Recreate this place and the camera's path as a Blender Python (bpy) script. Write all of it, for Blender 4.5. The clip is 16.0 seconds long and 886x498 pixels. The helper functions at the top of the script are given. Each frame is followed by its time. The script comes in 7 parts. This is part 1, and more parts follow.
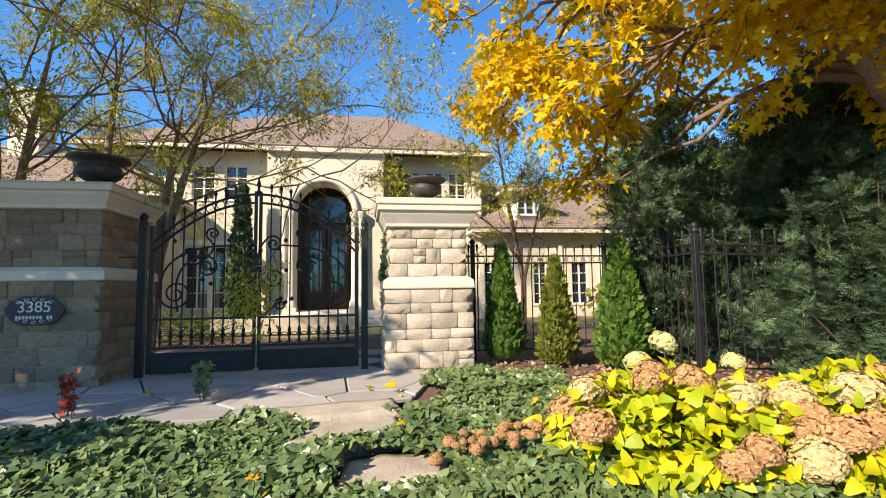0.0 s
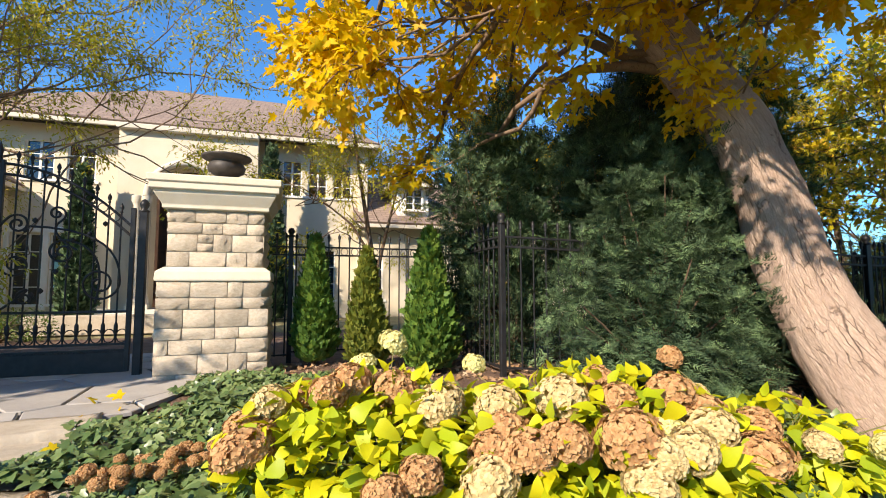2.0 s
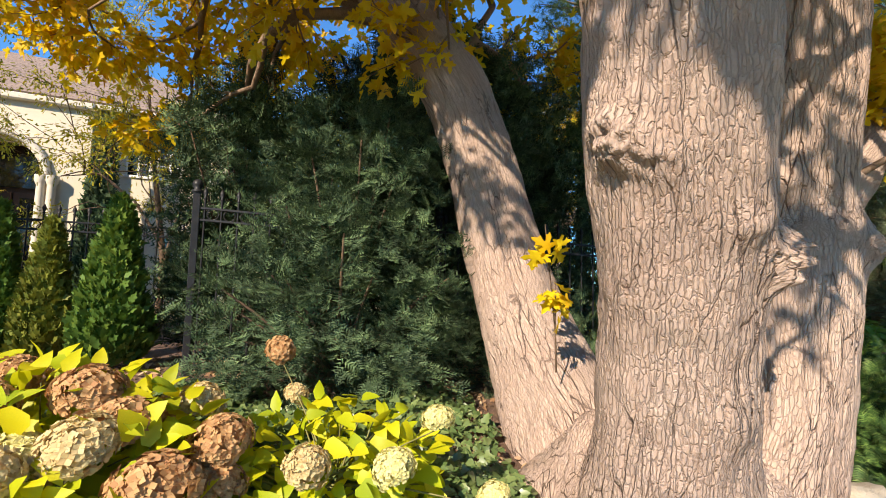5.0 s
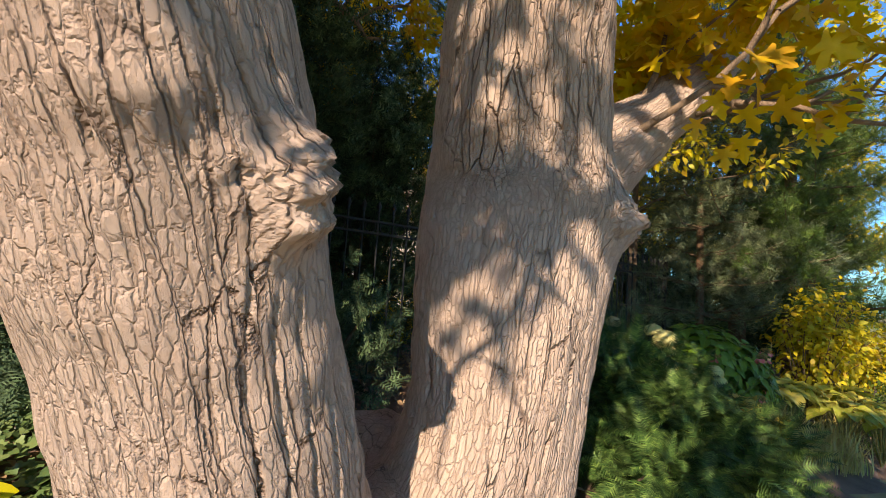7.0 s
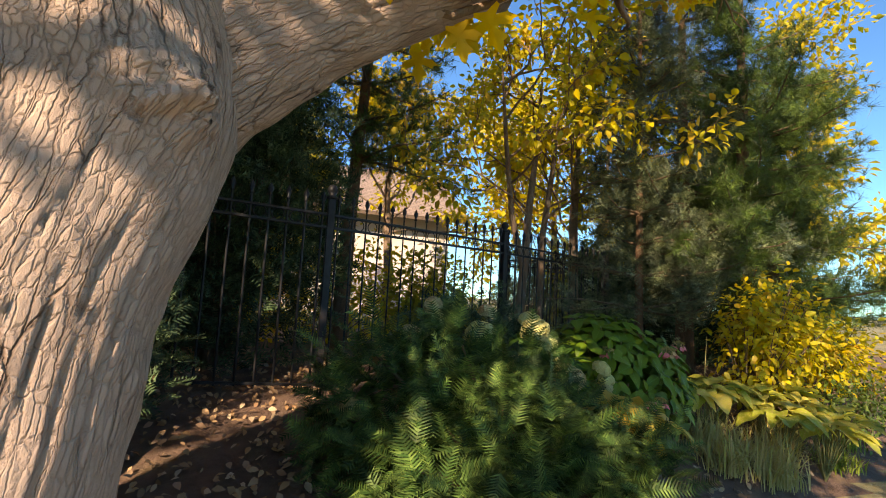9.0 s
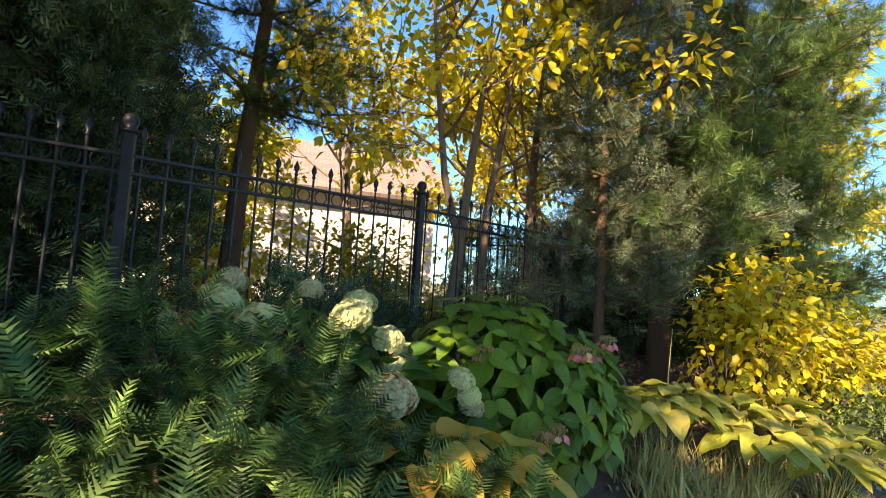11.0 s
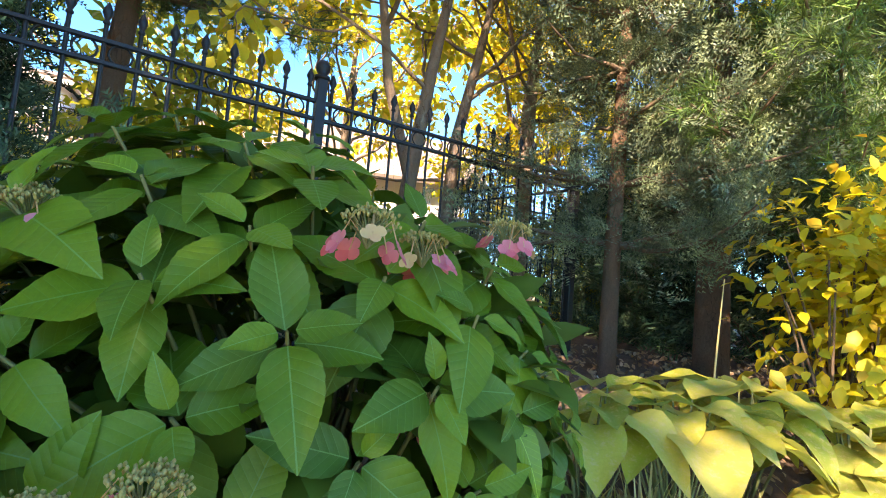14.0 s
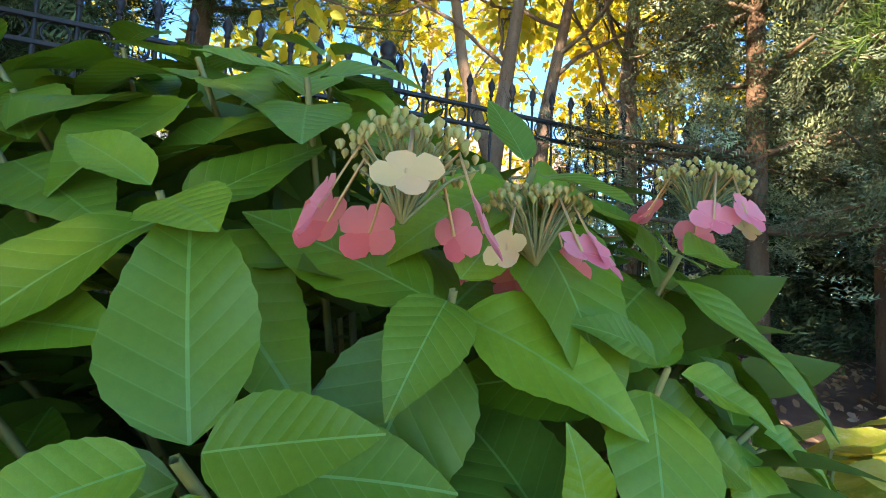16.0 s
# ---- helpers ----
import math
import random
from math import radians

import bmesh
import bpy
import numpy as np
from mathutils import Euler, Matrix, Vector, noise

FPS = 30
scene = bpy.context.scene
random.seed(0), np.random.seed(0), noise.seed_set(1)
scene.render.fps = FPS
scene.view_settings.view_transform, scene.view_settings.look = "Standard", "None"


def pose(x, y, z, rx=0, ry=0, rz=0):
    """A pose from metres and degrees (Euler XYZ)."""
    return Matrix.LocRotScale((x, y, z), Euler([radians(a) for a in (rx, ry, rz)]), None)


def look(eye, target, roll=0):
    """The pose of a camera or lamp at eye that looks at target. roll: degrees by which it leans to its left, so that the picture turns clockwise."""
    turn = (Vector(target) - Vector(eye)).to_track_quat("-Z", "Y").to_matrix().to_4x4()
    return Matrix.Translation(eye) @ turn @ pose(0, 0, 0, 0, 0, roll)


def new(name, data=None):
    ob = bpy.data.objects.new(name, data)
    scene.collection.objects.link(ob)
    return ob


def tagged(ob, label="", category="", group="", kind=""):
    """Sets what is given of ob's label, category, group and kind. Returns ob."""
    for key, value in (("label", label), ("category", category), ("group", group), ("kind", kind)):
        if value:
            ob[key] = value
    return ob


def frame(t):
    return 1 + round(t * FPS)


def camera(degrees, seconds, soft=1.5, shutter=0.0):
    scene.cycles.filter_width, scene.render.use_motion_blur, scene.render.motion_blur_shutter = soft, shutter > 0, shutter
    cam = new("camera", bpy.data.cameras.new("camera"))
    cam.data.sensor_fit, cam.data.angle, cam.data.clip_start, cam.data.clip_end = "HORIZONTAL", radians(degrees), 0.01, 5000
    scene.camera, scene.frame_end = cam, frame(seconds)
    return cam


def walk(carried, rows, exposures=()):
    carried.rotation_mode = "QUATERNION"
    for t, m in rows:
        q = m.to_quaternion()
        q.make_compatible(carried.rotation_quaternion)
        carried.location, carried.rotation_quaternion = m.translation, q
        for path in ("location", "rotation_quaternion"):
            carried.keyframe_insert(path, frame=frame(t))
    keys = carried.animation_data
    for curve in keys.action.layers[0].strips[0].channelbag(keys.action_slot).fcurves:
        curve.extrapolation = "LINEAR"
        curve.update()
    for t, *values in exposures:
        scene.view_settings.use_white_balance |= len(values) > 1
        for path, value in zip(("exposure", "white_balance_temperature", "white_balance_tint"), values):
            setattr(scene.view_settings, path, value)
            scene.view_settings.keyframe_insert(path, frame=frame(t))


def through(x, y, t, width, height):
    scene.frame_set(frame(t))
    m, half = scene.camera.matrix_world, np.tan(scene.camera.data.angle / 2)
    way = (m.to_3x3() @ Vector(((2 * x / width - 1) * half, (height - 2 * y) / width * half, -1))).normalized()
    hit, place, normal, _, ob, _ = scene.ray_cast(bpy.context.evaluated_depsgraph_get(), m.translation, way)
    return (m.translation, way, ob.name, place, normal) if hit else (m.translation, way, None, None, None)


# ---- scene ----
cam = camera(86.6, 16.0, 1.0)
PATH = [
    (0, (0.088, 0.125, 1.817), (-0.07, 2.112, 1.979), -0.8),
    (0.5, (0.487, 0.261, 1.817), (0.368, 2.251, 1.973), -0.5),
    (1, (0.881, 0.431, 1.737), (0.83, 2.423, 1.915), -0.3),
    (1.5, (1.24, 0.592, 1.746), (1.284, 2.585, 1.912), -0.2),
    (2, (1.617, 0.763, 1.74), (1.752, 2.752, 1.898), -0.1),
    (2.5, (1.99, 0.91, 1.709), (2.195, 2.893, 1.869), 0.1),
    (3, (2.373, 1.025, 1.711), (2.612, 3.005, 1.862), 0.1),
    (3.2, (2.558, 1.076, 1.711), (2.793, 3.057, 1.858), 0.1),
    (5.3, (4.284, 1.303, 1.577), (4.706, 3.25, 1.755), 1.6),
    (5.5, (4.429, 1.359, 1.576), (4.895, 3.296, 1.754), 1.7),
    (6, (4.804, 1.494, 1.565), (5.337, 3.413, 1.744), 2.1),
    (6.5, (5.15, 1.636, 1.551), (5.741, 3.537, 1.741), 2.9),
    (7, (5.459, 1.762, 1.567), (6.092, 3.652, 1.73), 3.9),
    (7.5, (5.768, 1.841, 1.568), (6.438, 3.717, 1.745), 2.6),
    (8, (6.109, 1.97, 1.559), (6.79, 3.841, 1.753), 2.0),
    (8.5, (6.452, 2.121, 1.601), (7.139, 3.994, 1.754), 2.8),
    (9, (6.844, 2.046, 1.454), (7.473, 3.934, 1.654), 3.1),
    (9.5, (7.265, 2.148, 1.498), (7.859, 4.049, 1.677), 3.1),
    (9.7, (7.422, 2.251, 1.481), (8.016, 4.152, 1.665), 3.2),
    (11.8, (8.698, 3.225, 1.36), (9.251, 5.143, 1.488), 4.1),
    (12, (8.826, 3.338, 1.319), (9.364, 5.26, 1.449), 4.4),
    (12.5, (9.097, 3.609, 1.22), (9.607, 5.538, 1.357), 5.2),
    (13, (9.317, 3.829, 1.144), (9.779, 5.77, 1.281), 5.6),
    (13.5, (9.514, 4.009, 1.077), (9.906, 5.963, 1.234), 5.5),
    (14, (9.603, 4.164, 1.055), (9.95, 6.128, 1.21), 4.6),
    (14.5, (9.629, 4.318, 1.034), (9.901, 6.292, 1.199), 3.2),
    (15, (9.642, 4.434, 1.045), (9.803, 6.421, 1.202), 2.8),
    (15.5, (9.644, 4.54, 1.064), (9.704, 6.533, 1.214), 2.8),
    (16, (9.642, 4.603, 1.065), (9.626, 6.598, 1.217), 2.4),
]
walk(cam, [(t, look(eye, target, roll)) for t, eye, target, roll in PATH], ((0, 0.88, 7500, 14), (6, 0.88, 7600, 15), (9, 1.05, 9500, 20), (12, 2.05, 8300, 21), (14.5, 2.7, 8200, 19), (16, 2.8, 8200, 19)))
SKY_STRENGTH, SUN_STRENGTH = 0.13, 5.0
# ---- world and light ----
SUN = Vector((-0.6 * math.cos(radians(32)), -0.8 * math.cos(radians(32)), math.sin(radians(32))))
world = bpy.data.worlds.new("sky")
scene.world = world
world.use_nodes = True
wn = world.node_tree.nodes
sky = wn.new("ShaderNodeTexSky")
sky.sky_type = "NISHITA"
sky.sun_disc = False
sky.sun_elevation = radians(32)
sky.sun_rotation = math.atan2(-0.6, -0.8)
sky.air_density = 1.0
sky.dust_density = 0.0
sky.ozone_density = 3.0
wn["Background"].inputs["Strength"].default_value = SKY_STRENGTH
tint = wn.new("ShaderNodeMix")
tint.data_type, tint.blend_type = "RGBA", "MULTIPLY"
tint.inputs[0].default_value = 1.0
tint.inputs[7].default_value = (0.32, 0.79, 1.18, 1)
world.node_tree.links.new(sky.outputs[0], tint.inputs[6])
world.node_tree.links.new(tint.outputs[2], wn["Background"].inputs["Color"])
sun = new("sun", bpy.data.lights.new("sun", "SUN"))
sun.data.energy, sun.data.angle, sun.data.color = SUN_STRENGTH, radians(0.55), (1.0, 0.93, 0.82)
sun.matrix_world = look(SUN * 60, (0, 0, 0))

# ---- materials ----


class Nodes:
    """A small hand for wiring node materials."""

    def __init__(self, name):
        self.m = bpy.data.materials.new(name)
        self.m.use_nodes = True
        self.t = self.m.node_tree
        self.bsdf = self.t.nodes["Principled BSDF"]
        self.out = self.t.nodes["Material Output"]

    def add(self, kind, **inputs):
        n = self.t.nodes.new("ShaderNode" + kind)
        for k, v in inputs.items():
            self.put(n, k.replace("_", " "), v)
        return n

    def put(self, n, k, v):
        if isinstance(v, bpy.types.NodeSocket):
            self.t.links.new(v, n.inputs[k])
        else:
            n.inputs[k].default_value = v

    def coords(self, stretch=(1, 1, 1)):
        c = self.add("TexCoord")
        mp = self.add("Mapping", Vector=c.outputs["Object"], Scale=stretch)
        return mp.outputs[0]

    def noise(self, scale, detail=6, vec=None, rough=0.6):
        n = self.add("TexNoise", Scale=scale, Detail=detail, Roughness=rough)
        if vec is not None:
            self.put(n, "Vector", vec)
        return n.outputs["Fac"]

    def ramp(self, fac, *stops):
        r = self.add("ValToRGB", Fac=fac)
        e = r.color_ramp.elements
        while len(e) < len(stops):
            e.new(0.5)
        for el, (p, c) in zip(e, stops):
            el.position, el.color = p, (*c, 1)
        return r.outputs["Color"]

    def mix(self, fac, a, b, blend="MIX"):
        n = self.t.nodes.new("ShaderNodeMix")
        n.data_type, n.blend_type = "RGBA", blend
        for k, v in ((0, fac), (6, a), (7, b)):
            if isinstance(v, bpy.types.NodeSocket):
                self.t.links.new(v, n.inputs[k])
            else:
                n.inputs[k].default_value = v if k == 0 else (*v, 1)
        return n.outputs[2]

    def math(self, op, a, b=0.0):
        n = self.t.nodes.new("ShaderNodeMath")
        n.operation = op
        for k, v in ((0, a), (1, b)):
            if isinstance(v, bpy.types.NodeSocket):
                self.t.links.new(v, n.inputs[k])
            else:
                n.inputs[k].default_value = v
        return n.outputs[0]

    def bump(self, height, strength, distance=0.02, normal=None):
        b = self.add("Bump", Height=height, Strength=strength, Distance=distance)
        if normal is not None:
            self.put(b, "Normal", normal)
        return b.outputs[0]

    def done(self, color, rough=0.8, normal=None, metal=0.0, spec=0.4):
        self.put(self.bsdf, "Base Color", color if isinstance(color, bpy.types.NodeSocket) else (*color, 1))
        self.put(self.bsdf, "Roughness", rough)
        self.put(self.bsdf, "Metallic", metal)
        self.put(self.bsdf, "Specular IOR Level", spec)
        if normal is not None:
            self.put(self.bsdf, "Normal", normal)
        return self.m


def surface(name, a, b, scale=6.0, fine=60.0, rough=0.85, bump=0.4, dist=0.01, metal=0.0, spec=0.35, per_piece=0.0, stain=None):
    """A plain mineral, painted or wooden surface: two colours in patches, fine grain, relief."""
    n = Nodes(name)
    v = n.coords()
    if per_piece:
        oi = n.add("ObjectInfo")
        v = n.add("VectorMath", Vector=v)
        shift = n.add("CombineXYZ", X=n.math("MULTIPLY", oi.outputs["Random"], 37.0), Y=n.math("MULTIPLY", oi.outputs["Random"], 91.0))
        n.put(v, 1, shift.outputs[0])
        v = v.outputs[0]
    big, small = n.noise(scale, 5, v), n.noise(fine, 8, v, 0.7)
    col = n.ramp(big, (0.3, a), (0.7, b))
    col = n.mix(n.math("MULTIPLY", small, 0.5), col, tuple(x * 0.62 for x in a))
    if stain:
        st = n.ramp(n.noise(scale * 0.4, 9, v, 0.75), (0.52, (0, 0, 0)), (0.68, (1, 1, 1)))
        col = n.mix(n.math("MULTIPLY", st, 0.6), col, stain)
    if per_piece:
        tone = n.math("ADD", n.math("MULTIPLY", oi.outputs["Random"], per_piece), 1 - per_piece / 2)
        hs = n.add("HueSaturation", Color=col, Value=tone)
        col = hs.outputs[0]
    h = n.math("ADD", n.math("MULTIPLY", big, 0.6), small)
    return n.done(col, rough, n.bump(h, bump, dist), metal, spec)


def leaf_matter(name, *colours, through=0.35, rough=0.5, single=False, veins=0.0, spec=0.35, blotch=None, clump_light=0.0):
    """Leaves: each its own tone, some light passing through."""
    n = Nodes(name)
    if single:
        r = n.add("ObjectInfo").outputs["Random"]
    else:
        r = n.add("NewGeometry").outputs["Random Per Island"]
    k = len(colours) - 1
    col = n.ramp(r, *[(i / k, c) for i, c in enumerate(colours)])
    mott = n.noise(26.0, 4, n.coords())
    col = n.mix(n.math("MULTIPLY", mott, 0.45), col, tuple(x * 0.55 for x in colours[0]))
    normal = None
    if clump_light:
        # young: noise that puts lit sprays and dark gaps into the needle colour
        young = n.ramp(n.noise(clump_light, 3, n.coords(), 0.6), (0.38, (0.42, 0.42, 0.42)), (0.52, (1.0, 1.0, 1.0)), (0.66, (2.0, 1.9, 1.7)))
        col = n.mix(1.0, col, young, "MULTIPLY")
    if blotch:
        m2 = n.ramp(n.noise(9.0, 6, n.coords(), 0.7), (0.50, (0, 0, 0)), (0.66, (1, 1, 1)))
        col = n.mix(n.math("MULTIPLY", m2, 0.75), col, blotch)
    if veins:
        c = n.add("SeparateXYZ", Vector=n.coords())
        ax = n.math("ABSOLUTE", c.outputs[0])
        run = n.math("SUBTRACT", c.outputs[1], n.math("MULTIPLY", ax, 0.75))
        wave = n.math("ABSOLUTE", n.math("SINE", n.math("MULTIPLY", run, veins)))
        side = n.math("LESS_THAN", wave, 0.11)
        mid = n.math("LESS_THAN", ax, 0.007)
        line = n.math("MAXIMUM", n.math("MULTIPLY", side, 0.24), n.math("MULTIPLY", mid, 0.8))
        col = n.mix(line, col, tuple(min(1, x * 1.7 + 0.03) for x in colours[-1]))
        normal = n.bump(n.math("ADD", wave, n.math("MULTIPLY", mott, 0.5)), 0.16, 0.004)
    m = n.done(col, rough, normal, 0.0, spec)
    tr = n.add("BsdfTranslucent", Color=col)
    mx = n.add("MixShader", Fac=through)
    n.t.links.new(n.bsdf.outputs[0], mx.inputs[1])
    n.t.links.new(tr.outputs[0], mx.inputs[2])
    n.t.links.new(mx.outputs[0], n.out.inputs["Surface"])
    return m


def bark_matter(name, ridge, furrow_shade, warm, plate=(0.046, 0.60), depth=0.018, grain=""):
    """Bark: long broken plates parted by dark cracks, flaking at the edges."""
    n = Nodes(name)
    if grain:
        at = n.add("Attribute")
        at.attribute_name = grain

    def co(stretch=(1, 1, 1)):
        return n.add("Mapping", Vector=at.outputs["Vector"], Scale=stretch).outputs[0] if grain else n.coords(stretch)
    v = co()
    bend = n.add("TexNoise", Vector=v, Scale=7.0, Detail=5, Roughness=0.65)
    off = n.add("VectorMath", Vector=bend.outputs["Color"])
    off.operation = "SUBTRACT"
    n.put(off, 1, (0.5, 0.5, 0.5))
    far = n.add("VectorMath", Vector=off.outputs[0])
    far.operation = "MULTIPLY"
    n.put(far, 1, (0.026, 0.026, 0.20))
    p = n.add("VectorMath", Vector=v)
    n.put(p, 1, far.outputs[0])

    def cells(wide, tall):
        mp = n.add("Mapping", Vector=p.outputs[0], Scale=(1 / wide, 1 / wide, 1 / tall))
        e = n.add("TexVoronoi", Vector=mp.outputs[0], Scale=1.0)
        e.feature = "DISTANCE_TO_EDGE"
        c = n.add("TexVoronoi", Vector=mp.outputs[0], Scale=1.0)
        return e.outputs["Distance"], n.add("SeparateXYZ", Vector=c.outputs["Color"]).outputs[0]
    e1, tone = cells(*plate)
    e2, tone2 = cells(plate[0] * 0.34, plate[1] * 0.13)
    fine = n.noise(95, 8, co((1, 1, 0.4)), 0.75)
    big = n.noise(2.6, 6, co((1, 1, 0.6)), 0.7)
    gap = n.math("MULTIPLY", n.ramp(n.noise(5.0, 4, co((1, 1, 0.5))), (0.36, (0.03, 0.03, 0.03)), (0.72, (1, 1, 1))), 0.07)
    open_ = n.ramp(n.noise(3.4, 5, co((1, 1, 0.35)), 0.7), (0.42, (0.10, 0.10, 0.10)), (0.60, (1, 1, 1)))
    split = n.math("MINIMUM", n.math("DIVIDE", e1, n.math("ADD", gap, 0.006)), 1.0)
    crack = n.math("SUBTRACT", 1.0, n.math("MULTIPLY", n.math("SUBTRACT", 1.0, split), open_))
    flake = n.math("MINIMUM", n.math("DIVIDE", e2, 0.16), 1.0)
    col = n.mix(n.ramp(big, (0.3, (0, 0, 0)), (0.7, (1, 1, 1))), ridge, warm)
    col = n.mix(n.math("MULTIPLY", n.math("ADD", tone, tone2), 0.26), col, tuple(x * 0.62 for x in ridge))
    # the shade in cracks and under flakes is put into the colour
    col = n.mix(n.math("MULTIPLY", n.math("SUBTRACT", 1.0, flake), 0.30), col, tuple(x * 0.42 for x in ridge))
    col = n.mix(n.math("MULTIPLY", fine, 0.4), col, tuple(x * 0.6 for x in warm))
    col = n.mix(n.math("MULTIPLY", n.math("SUBTRACT", 1.0, crack), 0.80), col, furrow_shade)
    h = n.math("ADD", n.math("MULTIPLY", crack, 1.0), n.math("MULTIPLY", flake, 0.30))
    h = n.math("ADD", h, n.math("ADD", n.math("MULTIPLY", fine, 0.45), n.math("MULTIPLY", n.math("ADD", tone, tone2), 0.22)))
    return n.done(col, 0.93, n.bump(h, 1.0, depth), 0.0, 0.12)


M = {}
M["soil"] = surface("mulch soil", (0.12, 0.072, 0.052), (0.25, 0.155, 0.11), 5, 45, 0.95, 0.9, 0.03, stain=(0.22, 0.15, 0.08))
M["lawn"] = surface("dry lawn", (0.16, 0.15, 0.06), (0.36, 0.29, 0.14), 3, 70, 0.95, 0.8, 0.02, stain=(0.42, 0.34, 0.2))
M["flag"] = surface("flagstone", (0.34, 0.32, 0.30), (0.47, 0.44, 0.40), 2.5, 50, 0.85, 0.3, 0.008, per_piece=0.35, stain=(0.28, 0.27, 0.26))
M["joint"] = surface("sand joint", (0.11, 0.10, 0.09), (0.2, 0.18, 0.15), 9, 90, 0.95, 0.4)
M["stone"] = surface("cut limestone", (0.44, 0.36, 0.27), (0.62, 0.54, 0.43), 7, 55, 0.9, 0.6, 0.014, per_piece=0.45, stain=(0.60, 0.47, 0.36))
# darker brown copy of the limestone, with the pier's tree shade in the colour
M["shade_stone"] = surface("limestone toned for shade", (0.27, 0.19, 0.125), (0.46, 0.36, 0.25), 5, 45, 0.92, 0.8, 0.02, per_piece=0.5, stain=(0.20, 0.14, 0.09))
M["smooth"] = surface("smooth limestone", (0.60, 0.54, 0.43), (0.70, 0.64, 0.53), 4, 80, 0.85, 0.2, 0.006, stain=(0.50, 0.45, 0.35))
M["mortar"] = surface("mortar", (0.36, 0.33, 0.28), (0.44, 0.41, 0.35), 9, 90, 0.95, 0.4)
M["step"] = surface("quarry stone", (0.42, 0.35, 0.27), (0.60, 0.53, 0.42), 4, 40, 0.9, 0.7, 0.02, stain=(0.30, 0.27, 0.22))
M["iron"] = surface("black painted iron", (0.012, 0.012, 0.014), (0.028, 0.028, 0.030), 12, 120, 0.42, 0.15, 0.002, spec=0.25)
M["rust"] = surface("weathered iron", (0.020, 0.019, 0.019), (0.06, 0.055, 0.05), 10, 90, 0.5, 0.2, 0.003, spec=0.5)
M["urn"] = surface("dark cast urn", (0.030, 0.026, 0.024), (0.075, 0.062, 0.055), 9, 80, 0.55, 0.3, 0.004, spec=0.4)
M["stucco"] = surface("cream stucco", (0.62, 0.54, 0.40), (0.72, 0.64, 0.50), 1.2, 60, 0.9, 0.2, 0.01)
M["trim"] = surface("white trim paint", (0.78, 0.77, 0.73), (0.84, 0.83, 0.80), 5, 80, 0.6, 0.06, 0.003)
M["wood_door"] = surface("dark stained oak", (0.035, 0.016, 0.010), (0.08, 0.038, 0.022), 4, 60, 0.45, 0.2, 0.004)
M["plaque"] = surface("plaque enamel", (0.014, 0.013, 0.025), (0.03, 0.028, 0.045), 8, 80, 0.4, 0.05)
M["letters"] = surface("pale lettering", (0.62, 0.62, 0.64), (0.72, 0.72, 0.74), 8, 80, 0.5, 0.05)
M["siding"] = surface("pale rendered wall", (0.62, 0.52, 0.46), (0.74, 0.66, 0.60), 0.6, 30, 0.9, 0.2)
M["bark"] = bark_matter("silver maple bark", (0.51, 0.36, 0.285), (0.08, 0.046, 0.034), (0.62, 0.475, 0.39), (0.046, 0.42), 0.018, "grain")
M["limb"] = bark_matter("limb bark", (0.26, 0.18, 0.13), (0.06, 0.035, 0.022), (0.32, 0.22, 0.15), (0.03, 0.12), 0.006)
M["pinebark"] = bark_matter("pine bark", (0.16, 0.095, 0.06), (0.04, 0.022, 0.016), (0.22, 0.13, 0.08), (0.035, 0.07), 0.008)
M["twig"] = surface("grey brown twig", (0.10, 0.065, 0.04), (0.20, 0.13, 0.085), 20, 90, 0.9, 0.3, 0.004)
M["greenstem"] = surface("green stem", (0.16, 0.17, 0.05), (0.26, 0.22, 0.09), 20, 90, 0.7, 0.2, 0.003)

M["maple"] = leaf_matter("maple leaf", (0.78, 0.46, 0.010), (0.88, 0.62, 0.015), (0.84, 0.66, 0.03), (0.78, 0.40, 0.02), through=0.5)
M["gold"] = leaf_matter("golden leaf", (0.66, 0.50, 0.02), (0.76, 0.60, 0.03), (0.54, 0.52, 0.05), (0.64, 0.36, 0.04), through=0.5)
M["ygreen"] = leaf_matter("chartreuse leaf", (0.42, 0.52, 0.02), (0.62, 0.62, 0.02), (0.74, 0.64, 0.02), (0.30, 0.42, 0.03), through=0.42, single=True, veins=0.0)
M["ygreen_far"] = leaf_matter("chartreuse leaf mass", (0.42, 0.52, 0.02), (0.62, 0.62, 0.02), (0.74, 0.64, 0.02), (0.30, 0.42, 0.03), through=0.42)
M["ivy"] = leaf_matter("ivy leaf", (0.07, 0.125, 0.040), (0.13, 0.20, 0.065), (0.22, 0.28, 0.10), (0.09, 0.16, 0.06), through=0.15, rough=0.38, spec=0.5)
M["yew"] = leaf_matter("yew needle", (0.040, 0.075, 0.036), (0.066, 0.115, 0.056), (0.13, 0.19, 0.10), clump_light=5.0, through=0.10, rough=0.65, spec=0.15)
M["plumyew"] = leaf_matter("plum yew needle", (0.035, 0.085, 0.022), (0.06, 0.12, 0.030), (0.15, 0.23, 0.06), through=0.18, rough=0.55, spec=0.2, clump_light=9.0)
M["thuja"] = leaf_matter("arborvitae spray", (0.060, 0.13, 0.022), (0.10, 0.20, 0.030), (0.17, 0.25, 0.035), through=0.25, rough=0.6)
M["thuja_gold"] = leaf_matter("golden arborvitae spray", (0.15, 0.16, 0.025), (0.22, 0.24, 0.03), (0.10, 0.15, 0.025), through=0.25, rough=0.6)
